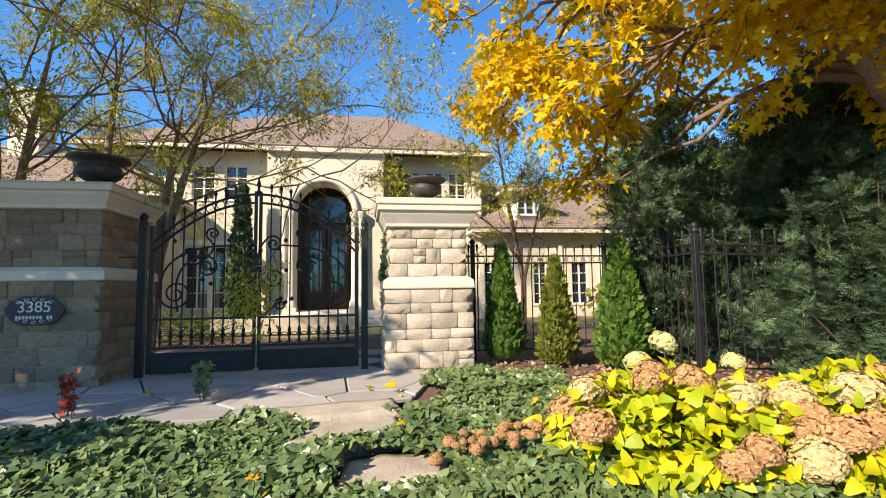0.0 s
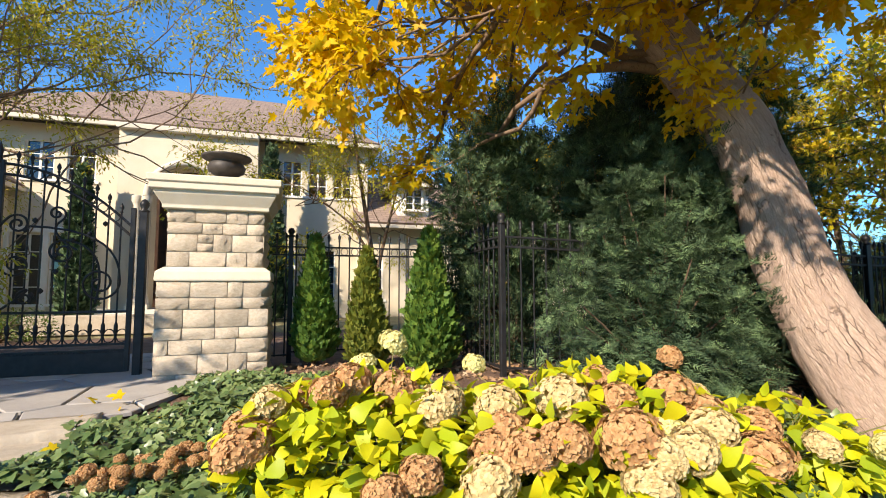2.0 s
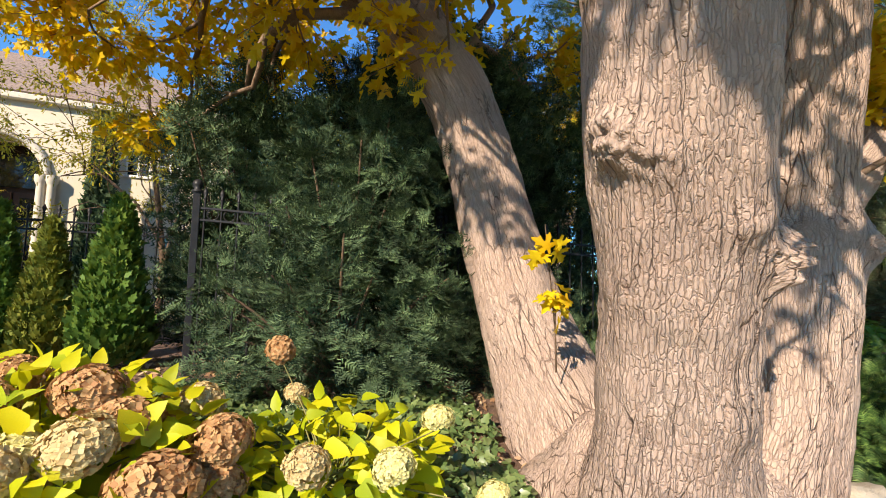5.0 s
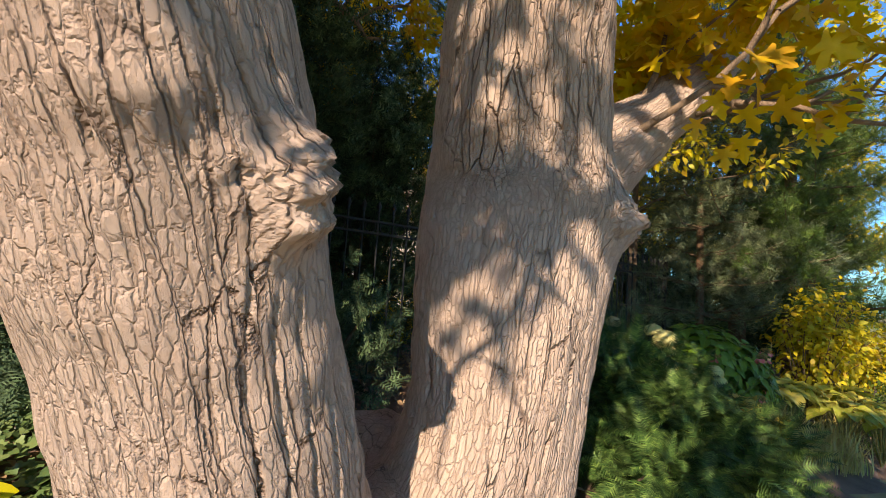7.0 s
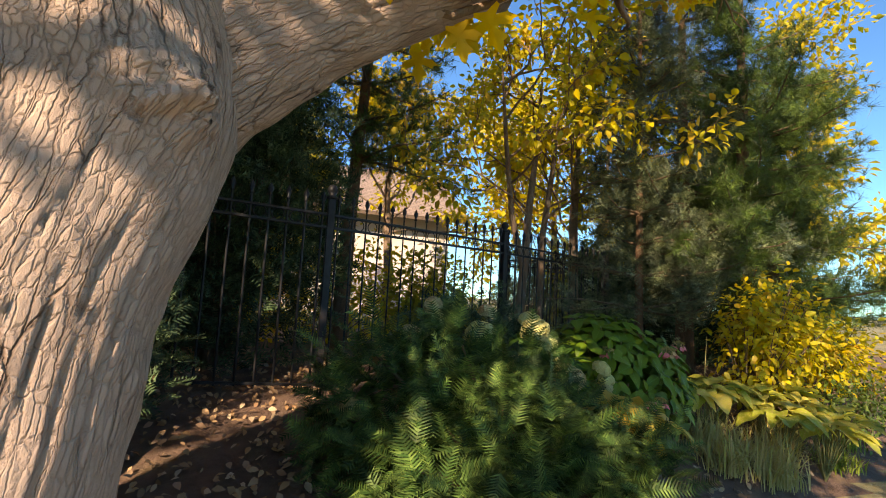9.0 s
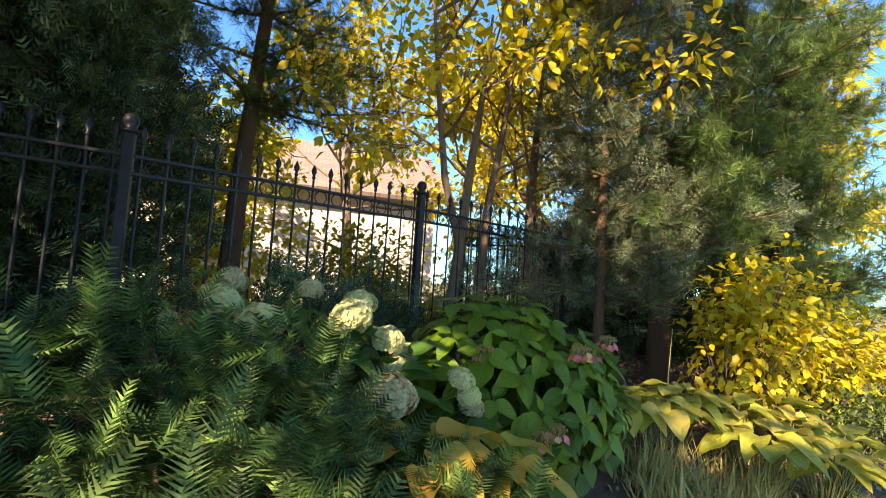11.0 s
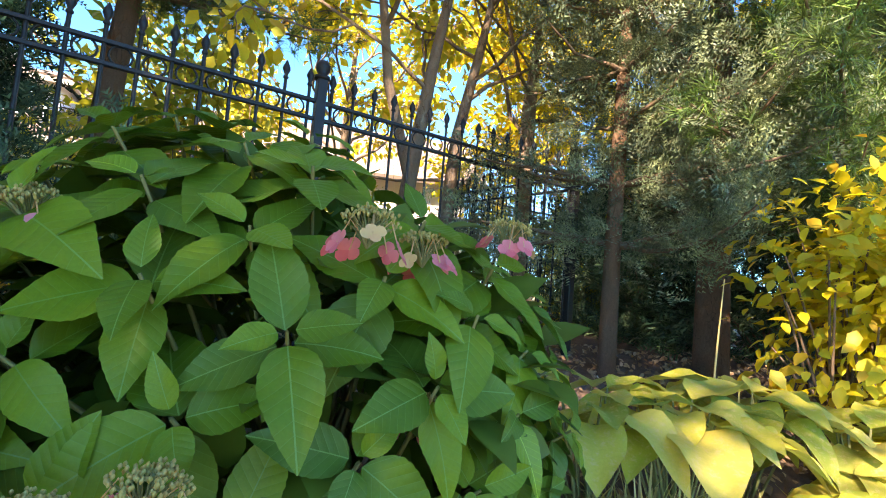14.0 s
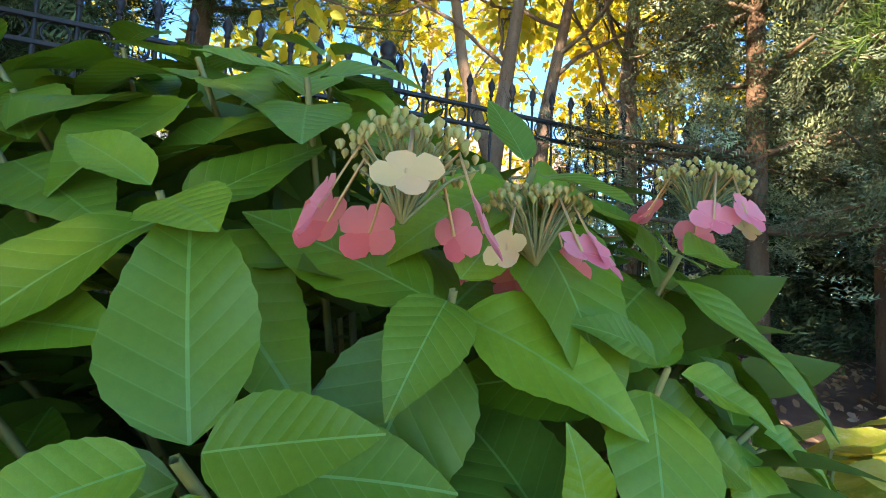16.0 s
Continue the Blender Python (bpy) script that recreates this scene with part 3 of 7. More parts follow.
def gate_pier(label, u0, u1, v0, v1, zb, zband, ztop, zcap, seed, lower, upper, rocks):
    """A stone pier with rock-faced courses, a smooth band and a moulded cap."""
    cx, cy = (u0 + u1) / 2, (v0 + v1) / 2
    hx, hy = (u1 - u0) / 2, (v1 - v0) / 2
    e = thing("stone_pier", label, "gate pier")
    e.matrix_basis = frame_uv(cx, cy)
    inset = 0.07

    def sub(name, me, lab=""):
        ob = new(name, me)
        ob.parent = e
        return tagged(ob, lab)
    sub("core", box_mesh("core", (2 * hx - 0.05, 2 * hy - 0.05, zband - zb), M["mortar"], 0, (0, 0, (zb + zband) / 2)))
    sub("core", box_mesh("core", (2 * (hx - inset) - 0.05, 2 * (hy - inset) - 0.05, ztop - zband), M["mortar"], 0, (0, 0, (zband + ztop) / 2)))
    for k, (a, b, w, d) in enumerate(((-1, -1, hx, hy), (1, -1, hy, hx), (1, 1, hx, hy), (-1, 1, hy, hx))):
        turn = k * math.pi / 2
        stone_face(e, Vector((a * hx, b * hy, 0)), turn, 2 * w, zb, lower, seed + k, rocks)
        stone_face(e, Vector((a * (hx - inset), b * (hy - inset), 0)), turn, 2 * (w - inset), zband + 0.16, upper, seed + 10 + k, rocks)
    sub("band", square_profile("band", [(0.012, zband), (0.02, zband + 0.02), (0.012, zband + 0.11), (-0.06, zband + 0.16)], M["smooth"], hx, hy), "smooth limestone band")
    sub("cap", square_profile("cap", [(-0.06, ztop), (-0.02, ztop + 0.01), (-0.02, ztop + 0.05), (0.05, ztop + 0.17), (0.05, ztop + 0.20), (0.09, ztop + 0.21), (0.09, ztop + 0.28), (0.11, ztop + 0.29), (0.11, zcap - 0.01), (0.10, zcap)], M["smooth"], hx, hy), "moulded limestone cap")
    return e


gate_pier("pale limestone gate pier with moulded cap", 0.0, 1.15, 0.0, 1.0, 0.62, 1.80, 2.60, 2.97, 3, (0.17, 0.21, 0.16, 0.13, 0.20, 0.13, 0.18), (0.17, 0.20, 0.13, 0.14), ROCKS)
gate_pier("limestone gate pier under tree shade, darker in colour for it", -4.62, -3.22, -0.05, 1.35, 0.60, 1.95, 2.78, 3.08, 9, (0.22, 0.17, 0.21, 0.18, 0.2, 0.17, 0.2), (0.2, 0.17, 0.14, 0.16), SHADE_ROCKS)


def make_urn(label, u, v, z, s):
    prof = [(0.02, 0), (0.13, 0), (0.13, 0.025), (0.09, 0.04), (0.055, 0.07), (0.06, 0.085), (0.12, 0.11), (0.19, 0.16), (0.205, 0.21), (0.19, 0.26), (0.175, 0.275), (0.20, 0.29), (0.27, 0.315), (0.285, 0.33), (0.28, 0.345), (0.25, 0.345), (0.2, 0.32), (0.02, 0.31)]
    e = thing("stone_urn", label, "urn", uv(u, v, z))
    vv, f = lathe_np([(r * s, q * s) for r, q in prof], 32)
    ang = np.arctan2(vv[:, 1], vv[:, 0])
    lobe = np.where((vv[:, 2] > 0.10 * s) & (vv[:, 2] < 0.26 * s), 1 + 0.06 * np.abs(np.sin(ang * 8)), 1.0)
    vv[:, :2] *= lobe[:, None]
    part("bowl", mesh_np("bowl", vv, f, M["urn"], True), e, m=Matrix.Translation(e.location))
    plinth = box_mesh("plinth", (0.3 * s, 0.3 * s, 0.05), M["urn"], 0.006, (0, 0, 0.01))
    part("plinth", plinth, e, m=Matrix.Translation(e.location) @ Matrix.Rotation(A14, 4, "Z"))


make_urn("dark cast garden urn on the pier", 0.60, 0.48, 2.985, 1.02)
make_urn("dark cast garden urn on the shaded pier", -3.62, 0.55, 3.095, 1.25)

# house number plaque
pl = thing("number_plaque", "oval dark house number plaque with pale figures", "plaque", uv(-3.87, -0.09, 1.62))
pl.rotation_euler = (0, 0, A14)
av = np.linspace(0, 2 * np.pi, 40, endpoint=False)
rx, rz = 0.29 * (1 + 0.02 * np.cos(8 * av)), 0.17 * (1 + 0.05 * np.cos(6 * av))
pv = np.concatenate([np.stack([rx * np.cos(av), np.full(40, y), rz * np.sin(av)], 1) for y in (0.0, -0.018)] + [np.array([[0, -0.018, 0]])])
pf = [(i, (i + 1) % 40, 40 + (i + 1) % 40, 40 + i) for i in range(40)]
pme = bpy.data.meshes.new("board")
pme.from_pydata(pv.tolist(), [], pf + [(40 + i, 40 + (i + 1) % 40, 80) for i in range(40)])
pme.materials.append(M["plaque"])
ob = new("board", pme)
ob.parent = pl
fc = bpy.data.curves.new("figures", "FONT")
fc.body, fc.size, fc.align_x, fc.align_y, fc.extrude = "3385", 0.17, "CENTER", "CENTER", 0.003
fc.materials.append(M["letters"])
ob = new("figures", fc)
ob.parent = pl
ob.matrix_basis = pose(0, -0.023, 0.035, 90, 0, 0)
for i in range(11):
    if i == 8:
        continue
    ob = new("letter_bar", box_mesh("letter_bar", (0.022, 0.004, 0.036), M["letters"], 0))
    ob.parent = pl
    ob.matrix_basis = Matrix.Translation((-0.17 + i * 0.034, -0.022, -0.075))
for sgn in (-1, 1):
    for i in range(5):
        th = np.linspace(0, 1.7 * np.pi, 18)
        ln = np.stack([(-0.16 + i * 0.08) + 0.022 * np.cos(th), np.full(18, -0.021), sgn * (0.128 - 0.012 * abs(i - 2) ** 1.5) + 0.014 * np.sin(th)], 1)
        v4, f4 = tube_np(ln, np.full(18, 0.004), 4)
        ob = new("scroll", mesh_np("scroll", v4, f4, M["letters"]))
        ob.parent = pl
bar = lone("gate_latch", box_mesh("gate_latch", (0.30, 0.02, 0.014), M["iron"], 0.002), "thin black iron bar fixed to the pier", "latch", m=frame_uv(-3.15, 0.45, 2.25))


# ---- wrought iron ----
def finial_profile(h, r):
    return [(0.008, h - 0.115), (0.016, h - 0.110), (0.016, h - 0.098), (0.010, h - 0.09), (0.024, h - 0.055), (0.020, h - 0.035), (0.003, h)]


def picket_mesh(h, r=0.0085):
    pv, pf = tube_np(np.array([(0, 0, 0), (0, 0, h * 0.5), (0, 0, h - 0.11)]), np.full(3, r * 1.2), 4)
    fv, ff = lathe_np(finial_profile(h, r), 6)
    v, f = join([(pv, pf), (fv, ff)])
    return mesh_np("picket", v, f, M["iron"])


def ring_mesh(rad, r=0.006, n=14):
    th = np.linspace(0, 2 * np.pi, n)
    v, f = tube_np(np.stack([rad * np.cos(th), np.zeros(n), rad * np.sin(th)], 1), np.full(n, r), 4)
    return mesh_np("ring", v, f, M["iron"])


PICKETS = {}
RING = ring_mesh(0.050)


def fence_panel(a, b, ha, hb, bottom, label="black wrought iron fence panel with spear finials"):
    """From post foot a to post foot b; ha and hb are the heights of the post tops. The post stands at b."""
    a, b = Vector(a), Vector(b)
    run = b - a
    flat = Vector((run.x, run.y, 0))
    n = max(2, round(flat.length / 0.142))
    turn = math.atan2(run.y, run.x)
    e = thing("fence_panel", label, "fence", group="iron fence")
    e.matrix_basis = Matrix.Translation(a) @ Matrix.Rotation(turn, 4, "Z")
    length = flat.length
    top0, top1 = ha - a.z, hb - a.z
    slope = math.atan2(top1 - top0, length)

    def sub(name, me, m):
        ob = new(name, me)
        ob.parent = e
        ob.matrix_basis = m
        return ob
    rail = box_mesh("rail", (length / math.cos(slope), 0.030, 0.022), M["iron"], 0.003)
    for drop in (0.235, 0.345):
        sub("rail", rail, Matrix.Translation((length / 2, 0, (top0 + top1) / 2 - drop)) @ Matrix.Rotation(-slope, 4, "Y"))
    sub("rail", rail, Matrix.Translation((length / 2, 0, (top0 + top1) / 2 - bottom)) @ Matrix.Rotation(-slope, 4, "Y"))
    h = round(bottom + 0.02 - 0.04, 2)
    if h not in PICKETS:
        PICKETS[h] = picket_mesh(h)
    for i in range(n):
        x = (i + 0.5) * length / n
        zt = top0 + (top1 - top0) * x / length - 0.04
        sub("picket", PICKETS[h], Matrix.Translation((x, 0, zt - h)))
        if i < n - 1:
            sub("ring", RING, Matrix.Translation((x + length / n / 2, 0, zt + 0.04 - 0.29)))
    ph = hb - b.z + 0.05
    sub("post", box_mesh("post", (0.062, 0.062, ph - 0.09), M["iron"], 0.005, (0, 0, (ph - 0.09) / 2 - 0.05)), Matrix.Translation((length, 0, b.z - a.z)))
    v, f = lathe_np([(0.03, ph - 0.15), (0.048, ph - 0.145), (0.048, ph - 0.125), (0.026, ph - 0.115), (0.044, ph - 0.085), (0.046, ph - 0.06), (0.03, ph - 0.03), (0.004, ph - 0.02)], 14)
    sub("post_finial", mesh_np("post_finial", v, f, M["iron"], True), Matrix.Translation((length, 0, b.z - a.z)))
    return e


pf1 = uv(1.38, 1.0)
pf2 = uv(3.55, 1.0)
FENCE = [(pf1.x, pf1.y, 2.52), (pf2.x, pf2.y, 2.52), (2.61, 5.86, 2.52), (4.9, 6.0, 2.42), (7.18, 6.14, 2.33), (9.28, 7.07, 2.345), (11.37, 7.90, 2.312), (10.65, 9.75, 2.40), (12.75, 10.6, 2.40), (14.85, 11.45, 2.40)]
fence_panel((pf1.x - 0.24, pf1.y - 0.06, gz(pf1.x, pf1.y)), (pf1.x, pf1.y, gz(pf1.x, pf1.y)), 2.52, 2.52, 1.70)
for (x0, y0, h0), (x1, y1, h1) in zip(FENCE, FENCE[1:]):
    fence_panel((x0, y0, gz(x0, y0)), (x1, y1, gz(x1, y1)), h0, h1, 1.66)


def spiral(cu, cz, r, turns, start, hand=1, stem=None, thick=0.013):
    th = np.linspace(0, turns * 2 * np.pi, int(26 * turns))
    rr = r * (1 - 0.80 * th / th[-1])
    ln = np.stack([cu + rr * np.cos(start + hand * th), np.zeros(len(th)), cz + rr * np.sin(start + hand * th)], 1)
    if stem is not None:
        s = np.array([stem[0], 0, stem[1]])
        k = np.linspace(0, 1, 10)[:-1, None]
        d0 = (ln[0] - ln[1]) / np.linalg.norm(ln[0] - ln[1])
        c = ln[0] + d0 * np.linalg.norm(ln[0] - s) * 0.55
        ln = np.concatenate([(1 - k) ** 2 * s + 2 * k * (1 - k) * c + k ** 2 * ln[0], ln])
    return tube_np(ln, np.full(len(ln), thick), 6)


def build_gate():
    e = thing("driveway_gate", "arched double-leaf black wrought iron driveway gate", "gate")
    e.matrix_basis = frame_uv(-1.64, 0.45)
    hw = 1.28

    def sub(name, vf, m=None):
        ob = new(name, mesh_np(name, *vf, M["iron"], True) if isinstance(vf, tuple) else vf)
        ob.parent = e
        if m is not None:
            ob.matrix_basis = m
        return ob

    def arch(x, drop=0.0):
        return 2.42 + 0.66 * (1 - min(1, abs(x) / hw) ** 2.0) - drop
    for side in (-1, 1):
        xs = np.linspace(0.04, hw, 22) * side
        for drop in (0.0, 0.115):
            sub("arch_rail", tube_np(np.array([(x, 0, arch(x, drop)) for x in xs]), np.full(22, 0.016), 6))
        sub("kick_plate", box_mesh("kick_plate", (hw - 0.05, 0.02, 0.23), M["iron"], 0.003), Matrix.Translation((side * (hw / 2 + 0.005), 0, 0.90)))
        for z in (1.03, 1.10, 1.46):
            sub("cross_rail", box_mesh("cross_rail", (hw - 0.03, 0.028, 0.028), M["iron"], 0.003), Matrix.Translation((side * (hw / 2 + 0.005), 0.001, z)))
        sub("hinge_stile", box_mesh("hinge_stile", (0.05, 0.045, 1.86), M["iron"], 0.004), Matrix.Translation((side * hw, 0, 1.72)))
        sub("meeting_stile", box_mesh("meeting_stile", (0.04, 0.04, 2.30), M["iron"], 0.004), Matrix.Translation((side * 0.03, 0, 1.97)))
        n = 9
        for i in range(n):
            x = side * (0.10 + (hw - 0.16) * (i + 0.5) / n)
            top = arch(x) + 0.16
            v, f = tube_np(np.array([(x, 0, 1.10), (x, 0, 1.9), (x, 0, top - 0.1)]), np.full(3, 0.0095), 4)
            fv, ff = lathe_np(finial_profile(top, 0.01), 6)
            fv[:, 0] += x
            sub("bar", join([(v, f), (fv, ff)]))
            sub("collar", lathe_np([(0.010, 1.22), (0.022, 1.25), (0.022, 1.31), (0.010, 1.34)], 8), Matrix.Translation((x, 0, 0)))
            v, f = tube_np(np.array([(0.056 * math.cos(t), 0, 0.075 * math.sin(t)) for t in np.linspace(0, 2 * math.pi, 15)]), np.full(15, 0.007), 4)
            sub("oval_ring", (v, f), Matrix.Translation((x + 0.062, 0, 1.19)))
            if i < n - 1:
                sub("ring", RING, Matrix.Translation((x + side * 0.062, 0, arch(x + side * 0.062, 0.058))))
        for cu, cz, r, turns, st, hand, stem in (
                (0.20, 2.42, 0.11, 1.6, 2.6, -1, (0.05, 2.05)), (0.20, 1.98, 0.13, 1.6, 3.6, 1, (0.06, 2.35)), (0.98, 1.78, 0.20, 1.8, 0.2, -1, (0.30, 2.40)),
                (0.62, 2.12, 0.14, 1.6, 1.2, 1, (0.95, 1.55)), (0.55, 2.55, 0.09, 1.4, 5.2, 1, (0.75, 2.15)), (0.30, 1.62, 0.08, 1.3, 1.8, 1, (0.10, 1.50))):
            v, f = spiral(cu, cz, r, turns, st, hand, stem)
            v[:, 0] *= side
            v[:, 1] -= 0.018
            sub("scroll", (v, f if side > 0 else f[:, ::-1]))
        for k in range(12):
            a = random.Random(k).uniform
            x, z = a(0.15, 1.05), a(1.55, 2.5)
            v, f = lathe_np([(0.002, -0.03), (0.026, -0.01), (0.028, 0.01), (0.002, 0.035)], 8)
            sub("iron_leaf", (v, f), Matrix.Translation((side * x, -0.02, z)))
    v, f = lathe_np([(0.012, 3.06), (0.03, 3.09), (0.03, 3.12), (0.014, 3.15), (0.028, 3.22), (0.003, 3.32)], 8)
    sub("top_finial", (v, f))
    for side, z1 in ((-1, 2.72), (1, 2.66)):
        p = thing("gate_post", "square black iron gate post with ball finial", "gate post", group="gate posts")
        p.matrix_basis = frame_uv(-1.64 + side * 1.385, 0.45)
        ob = new("shaft", box_mesh("shaft", (0.085, 0.085, z1 - 0.75), M["iron"], 0.006, (0, 0, (z1 + 0.65) / 2)))
        ob.parent = p
        v, f = lathe_np([(0.045, z1 - 0.06), (0.06, z1 - 0.04), (0.03, z1 - 0.02), (0.048, z1 + 0.02), (0.05, z1 + 0.05), (0.03, z1 + 0.085), (0.003, z1 + 0.10)], 14)
        ob = new("finial", mesh_np("finial", v, f, M["iron"], True))
        ob.parent = p


build_gate()


# ---- drive and steps ----
def clip_poly(poly, p, n):
    out = []
    for i in range(len(poly)):
        a, b = poly[i], poly[(i + 1) % len(poly)]
        da, db = (a - p).dot(n), (b - p).dot(n)
        if da <= 0:
            out.append(a)
        if da * db < 0:
            out.append(a + (b - a) * (da / (da - db)))
    return out


def build_drive():
    r = random.Random(4)
    base = thing("drive", "pale grey crazy-paved flagstone drive", "drive", kind="structure")
    outline = [Vector(q) for q in ((-7.2, -1.75), (-1.0, -1.75), (0.2, -1.35), (0.55, -0.4), (0.55, -0.02), (-0.05, -0.02), (-0.05, 2.4), (-7.2, 2.4))]
    seeds = []
    while len(seeds) < 62:
        q = Vector((r.uniform(-7.2, 0.6), r.uniform(-1.8, 2.4)))
        if all((q - s).length > 0.44 for s in seeds) or r.random() < 0.01:
            seeds.append(q)
    bed = [uv(q.x, q.y, 0.715) for q in outline]
    bm = bmesh.new()
    bm.faces.new([bm.verts.new(q) for q in bed])
    part("bedding", from_bm("bedding", bm, M["joint"]), base)
    for s in seeds:
        poly = [Vector((-7.2, -1.8)), Vector((0.6, -1.8)), Vector((0.6, 2.4)), Vector((-7.2, 2.4))]
        for o in seeds:
            if o is not s and (o - s).length < 2.6:
                poly = clip_poly(poly, (o + s) / 2 - (o - s).normalized() * 0.012, (o - s).normalized())
        for i in range(len(outline)):
            a, b = outline[i], outline[(i + 1) % len(outline)]
            d = (b - a).normalized()
            if i in (3, 4, 5):
                continue
            poly = clip_poly(poly, a, Vector((d.y, -d.x))) if len(poly) > 2 else poly
        poly = [q for i, q in enumerate(poly) if (q - poly[i - 1]).length > 0.02]
        if len(poly) < 3 or (s.x > -0.05 and s.y > -0.02):
            continue
        c = sum(poly, Vector((0, 0))) / len(poly)
        lift = r.uniform(0, 0.006)
        n = len(poly)
        v, f = [], []
        for k, (z, g) in enumerate(((0.712, 1.0), (0.738 + lift, 1.0), (0.745 + lift, 0.975))):
            for q in poly:
                w = c + (q - c) * g
                v.append(uv(w.x, w.y, z))
        for k in range(2):
            f += [(k * n + i, k * n + (i + 1) % n, (k + 1) * n + (i + 1) % n, (k + 1) * n + i) for i in range(n)]
        me = bpy.data.meshes.new("flagstone")
        me.from_pydata([tuple(q) for q in v], [], f + [tuple(range(2 * n, 3 * n))])
        me.materials.append(M["flag"])
        part("flagstone", me, base)


build_drive()


def slab(name, label, cat, corners, top, thick, seed, amp=0.03, mat="step", res=0.07, kind=""):
    """A rough quarried slab over four plan corners."""
    c = [np.array(q, float) for q in corners]
    na = max(4, int(np.linalg.norm(c[1] - c[0]) / res))
    nb = max(4, int(np.linalg.norm(c[3] - c[0]) / res))
    nt = 4
    v, f, idx = [], [], {}

    def vert(i, j, k):
        if (i, j, k) in idx:
            return idx[i, j, k]
        a, b = i / na, j / nb
        p = (c[0] * (1 - a) + c[1] * a) * (1 - b) + (c[3] * (1 - a) + c[2] * a) * b
        z = top - thick * (1 - k / nt)
        mid = (c[0] + c[1] + c[2] + c[3]) / 4
        side = i in (0, na) or j in (0, nb)
        q = Vector((p[0] * 6 + seed, p[1] * 6, z * 6))
        w = noise.noise(q) + 0.5 * noise.noise(q * 2.7)
        grow = 1 + (amp * 2.0 * w if side else 0) - (0.03 if k in (0, nt) and side else 0)
        p = mid + (p - mid) * grow
        z += amp * 0.25 * w if k == nt else 0
        idx[i, j, k] = len(v)
        v.append((p[0], p[1], z))
        return idx[i, j, k]
    for i in range(na):
        for j in range(nb):
            f.append([vert(i, j, nt), vert(i + 1, j, nt), vert(i + 1, j + 1, nt), vert(i, j + 1, nt)])
    for k in range(nt):
        for i in range(na):
            f.append([vert(i, 0, k), vert(i + 1, 0, k), vert(i + 1, 0, k + 1), vert(i, 0, k + 1)])
            f.append([vert(i + 1, nb, k), vert(i, nb, k), vert(i, nb, k + 1), vert(i + 1, nb, k + 1)])
        for j in range(nb):
            f.append([vert(na, j, k), vert(na, j + 1, k), vert(na, j + 1, k + 1), vert(na, j, k + 1)])
            f.append([vert(0, j + 1, k), vert(0, j, k), vert(0, j, k + 1), vert(0, j + 1, k + 1)])
    return lone(name, mesh_np(name, v, f, M[mat]), label, cat, "garden steps" if cat == "step" else "", kind)


slab("stone_step", "rough buff quarried stone step", "step", [(-1.75, 3.82), (-0.62, 4.30), (-0.78, 4.72), (-1.95, 4.25)], 0.76, 0.19, 1)
slab("stone_step", "rough buff quarried stone step", "step", [(-1.35, 3.50), (-0.52, 3.98), (-0.70, 4.36), (-1.55, 3.98)], 0.70, 0.24, 2, 0.05)
slab("stone_step", "thick rough buff stone step among ivy", "step", [(-0.80, 2.98), (-0.16, 3.28), (-0.20, 3.72), (-0.92, 3.50)], 0.61, 0.30, 3, 0.06)
slab("stone_step", "low flat buff stone step", "step", [(-0.40, 2.45), (0.15, 2.60), (0.05, 2.95), (-0.50, 2.85)], 0.42, 0.2, 4, 0.04)
slab("stone_step", "low flat buff stone among ivy", "step", [(0.20, 2.55), (0.72, 2.72), (0.60, 3.02), (0.12, 2.92)], 0.47, 0.2, 5, 0.04)
for k, (bx, by, bz, bs) in enumerate(((6.70, 4.02, 0.42, 0.22), (6.98, 3.62, 0.40, 0.20))):
    v, f = lathe_np([(0.001, -0.6), (0.6, -0.5), (1.0, -0.1), (0.95, 0.3), (0.6, 0.6), (0.3, 0.66), (0.001, 0.68)], 22)
    w = np.array([noise.noise(Vector(q) * 1.6 + Vector((k * 9.0, 0, 0))) + 0.5 * noise.noise(Vector(q) * 4.1) for q in v])
    v = v * (1 + 0.5 * w)[:, None] * np.array([bs * 1.4, bs, bs * 0.75]) + (bx, by, bz)
    lone("boulder", mesh_np("boulder", v, f, M["step"], True), "lichen-grey garden boulder half sunk in the bed", "boulder", "boulders")


# ---- house ----
def wall_block(name, u0, u1, z0, z1, v, thick, openings, parent, material):
    """A wall in the house's front direction with rectangular openings cut through."""
    us = sorted({u0, u1, *[q for o in openings for q in (o[0], o[1])]})
    zs = sorted({z0, z1, *[q for o in openings for q in (o[2], o[3])]})
    bm = bmesh.new()
    for a, b in zip(us, us[1:]):
        for c, d in zip(zs, zs[1:]):
            if any(o[0] <= (a + b) / 2 <= o[1] and o[2] <= (c + d) / 2 <= o[3] for o in openings):
                continue
            bmesh.ops.create_cube(bm, size=1, matrix=frame_uv((a + b) / 2, v + thick / 2, (c + d) / 2) @ Matrix.Diagonal((b - a, thick, d - c, 1)))
    bmesh.ops.remove_doubles(bm, verts=bm.verts[:], dist=0.0005)
    return part(name, from_bm(name, bm, material), parent)


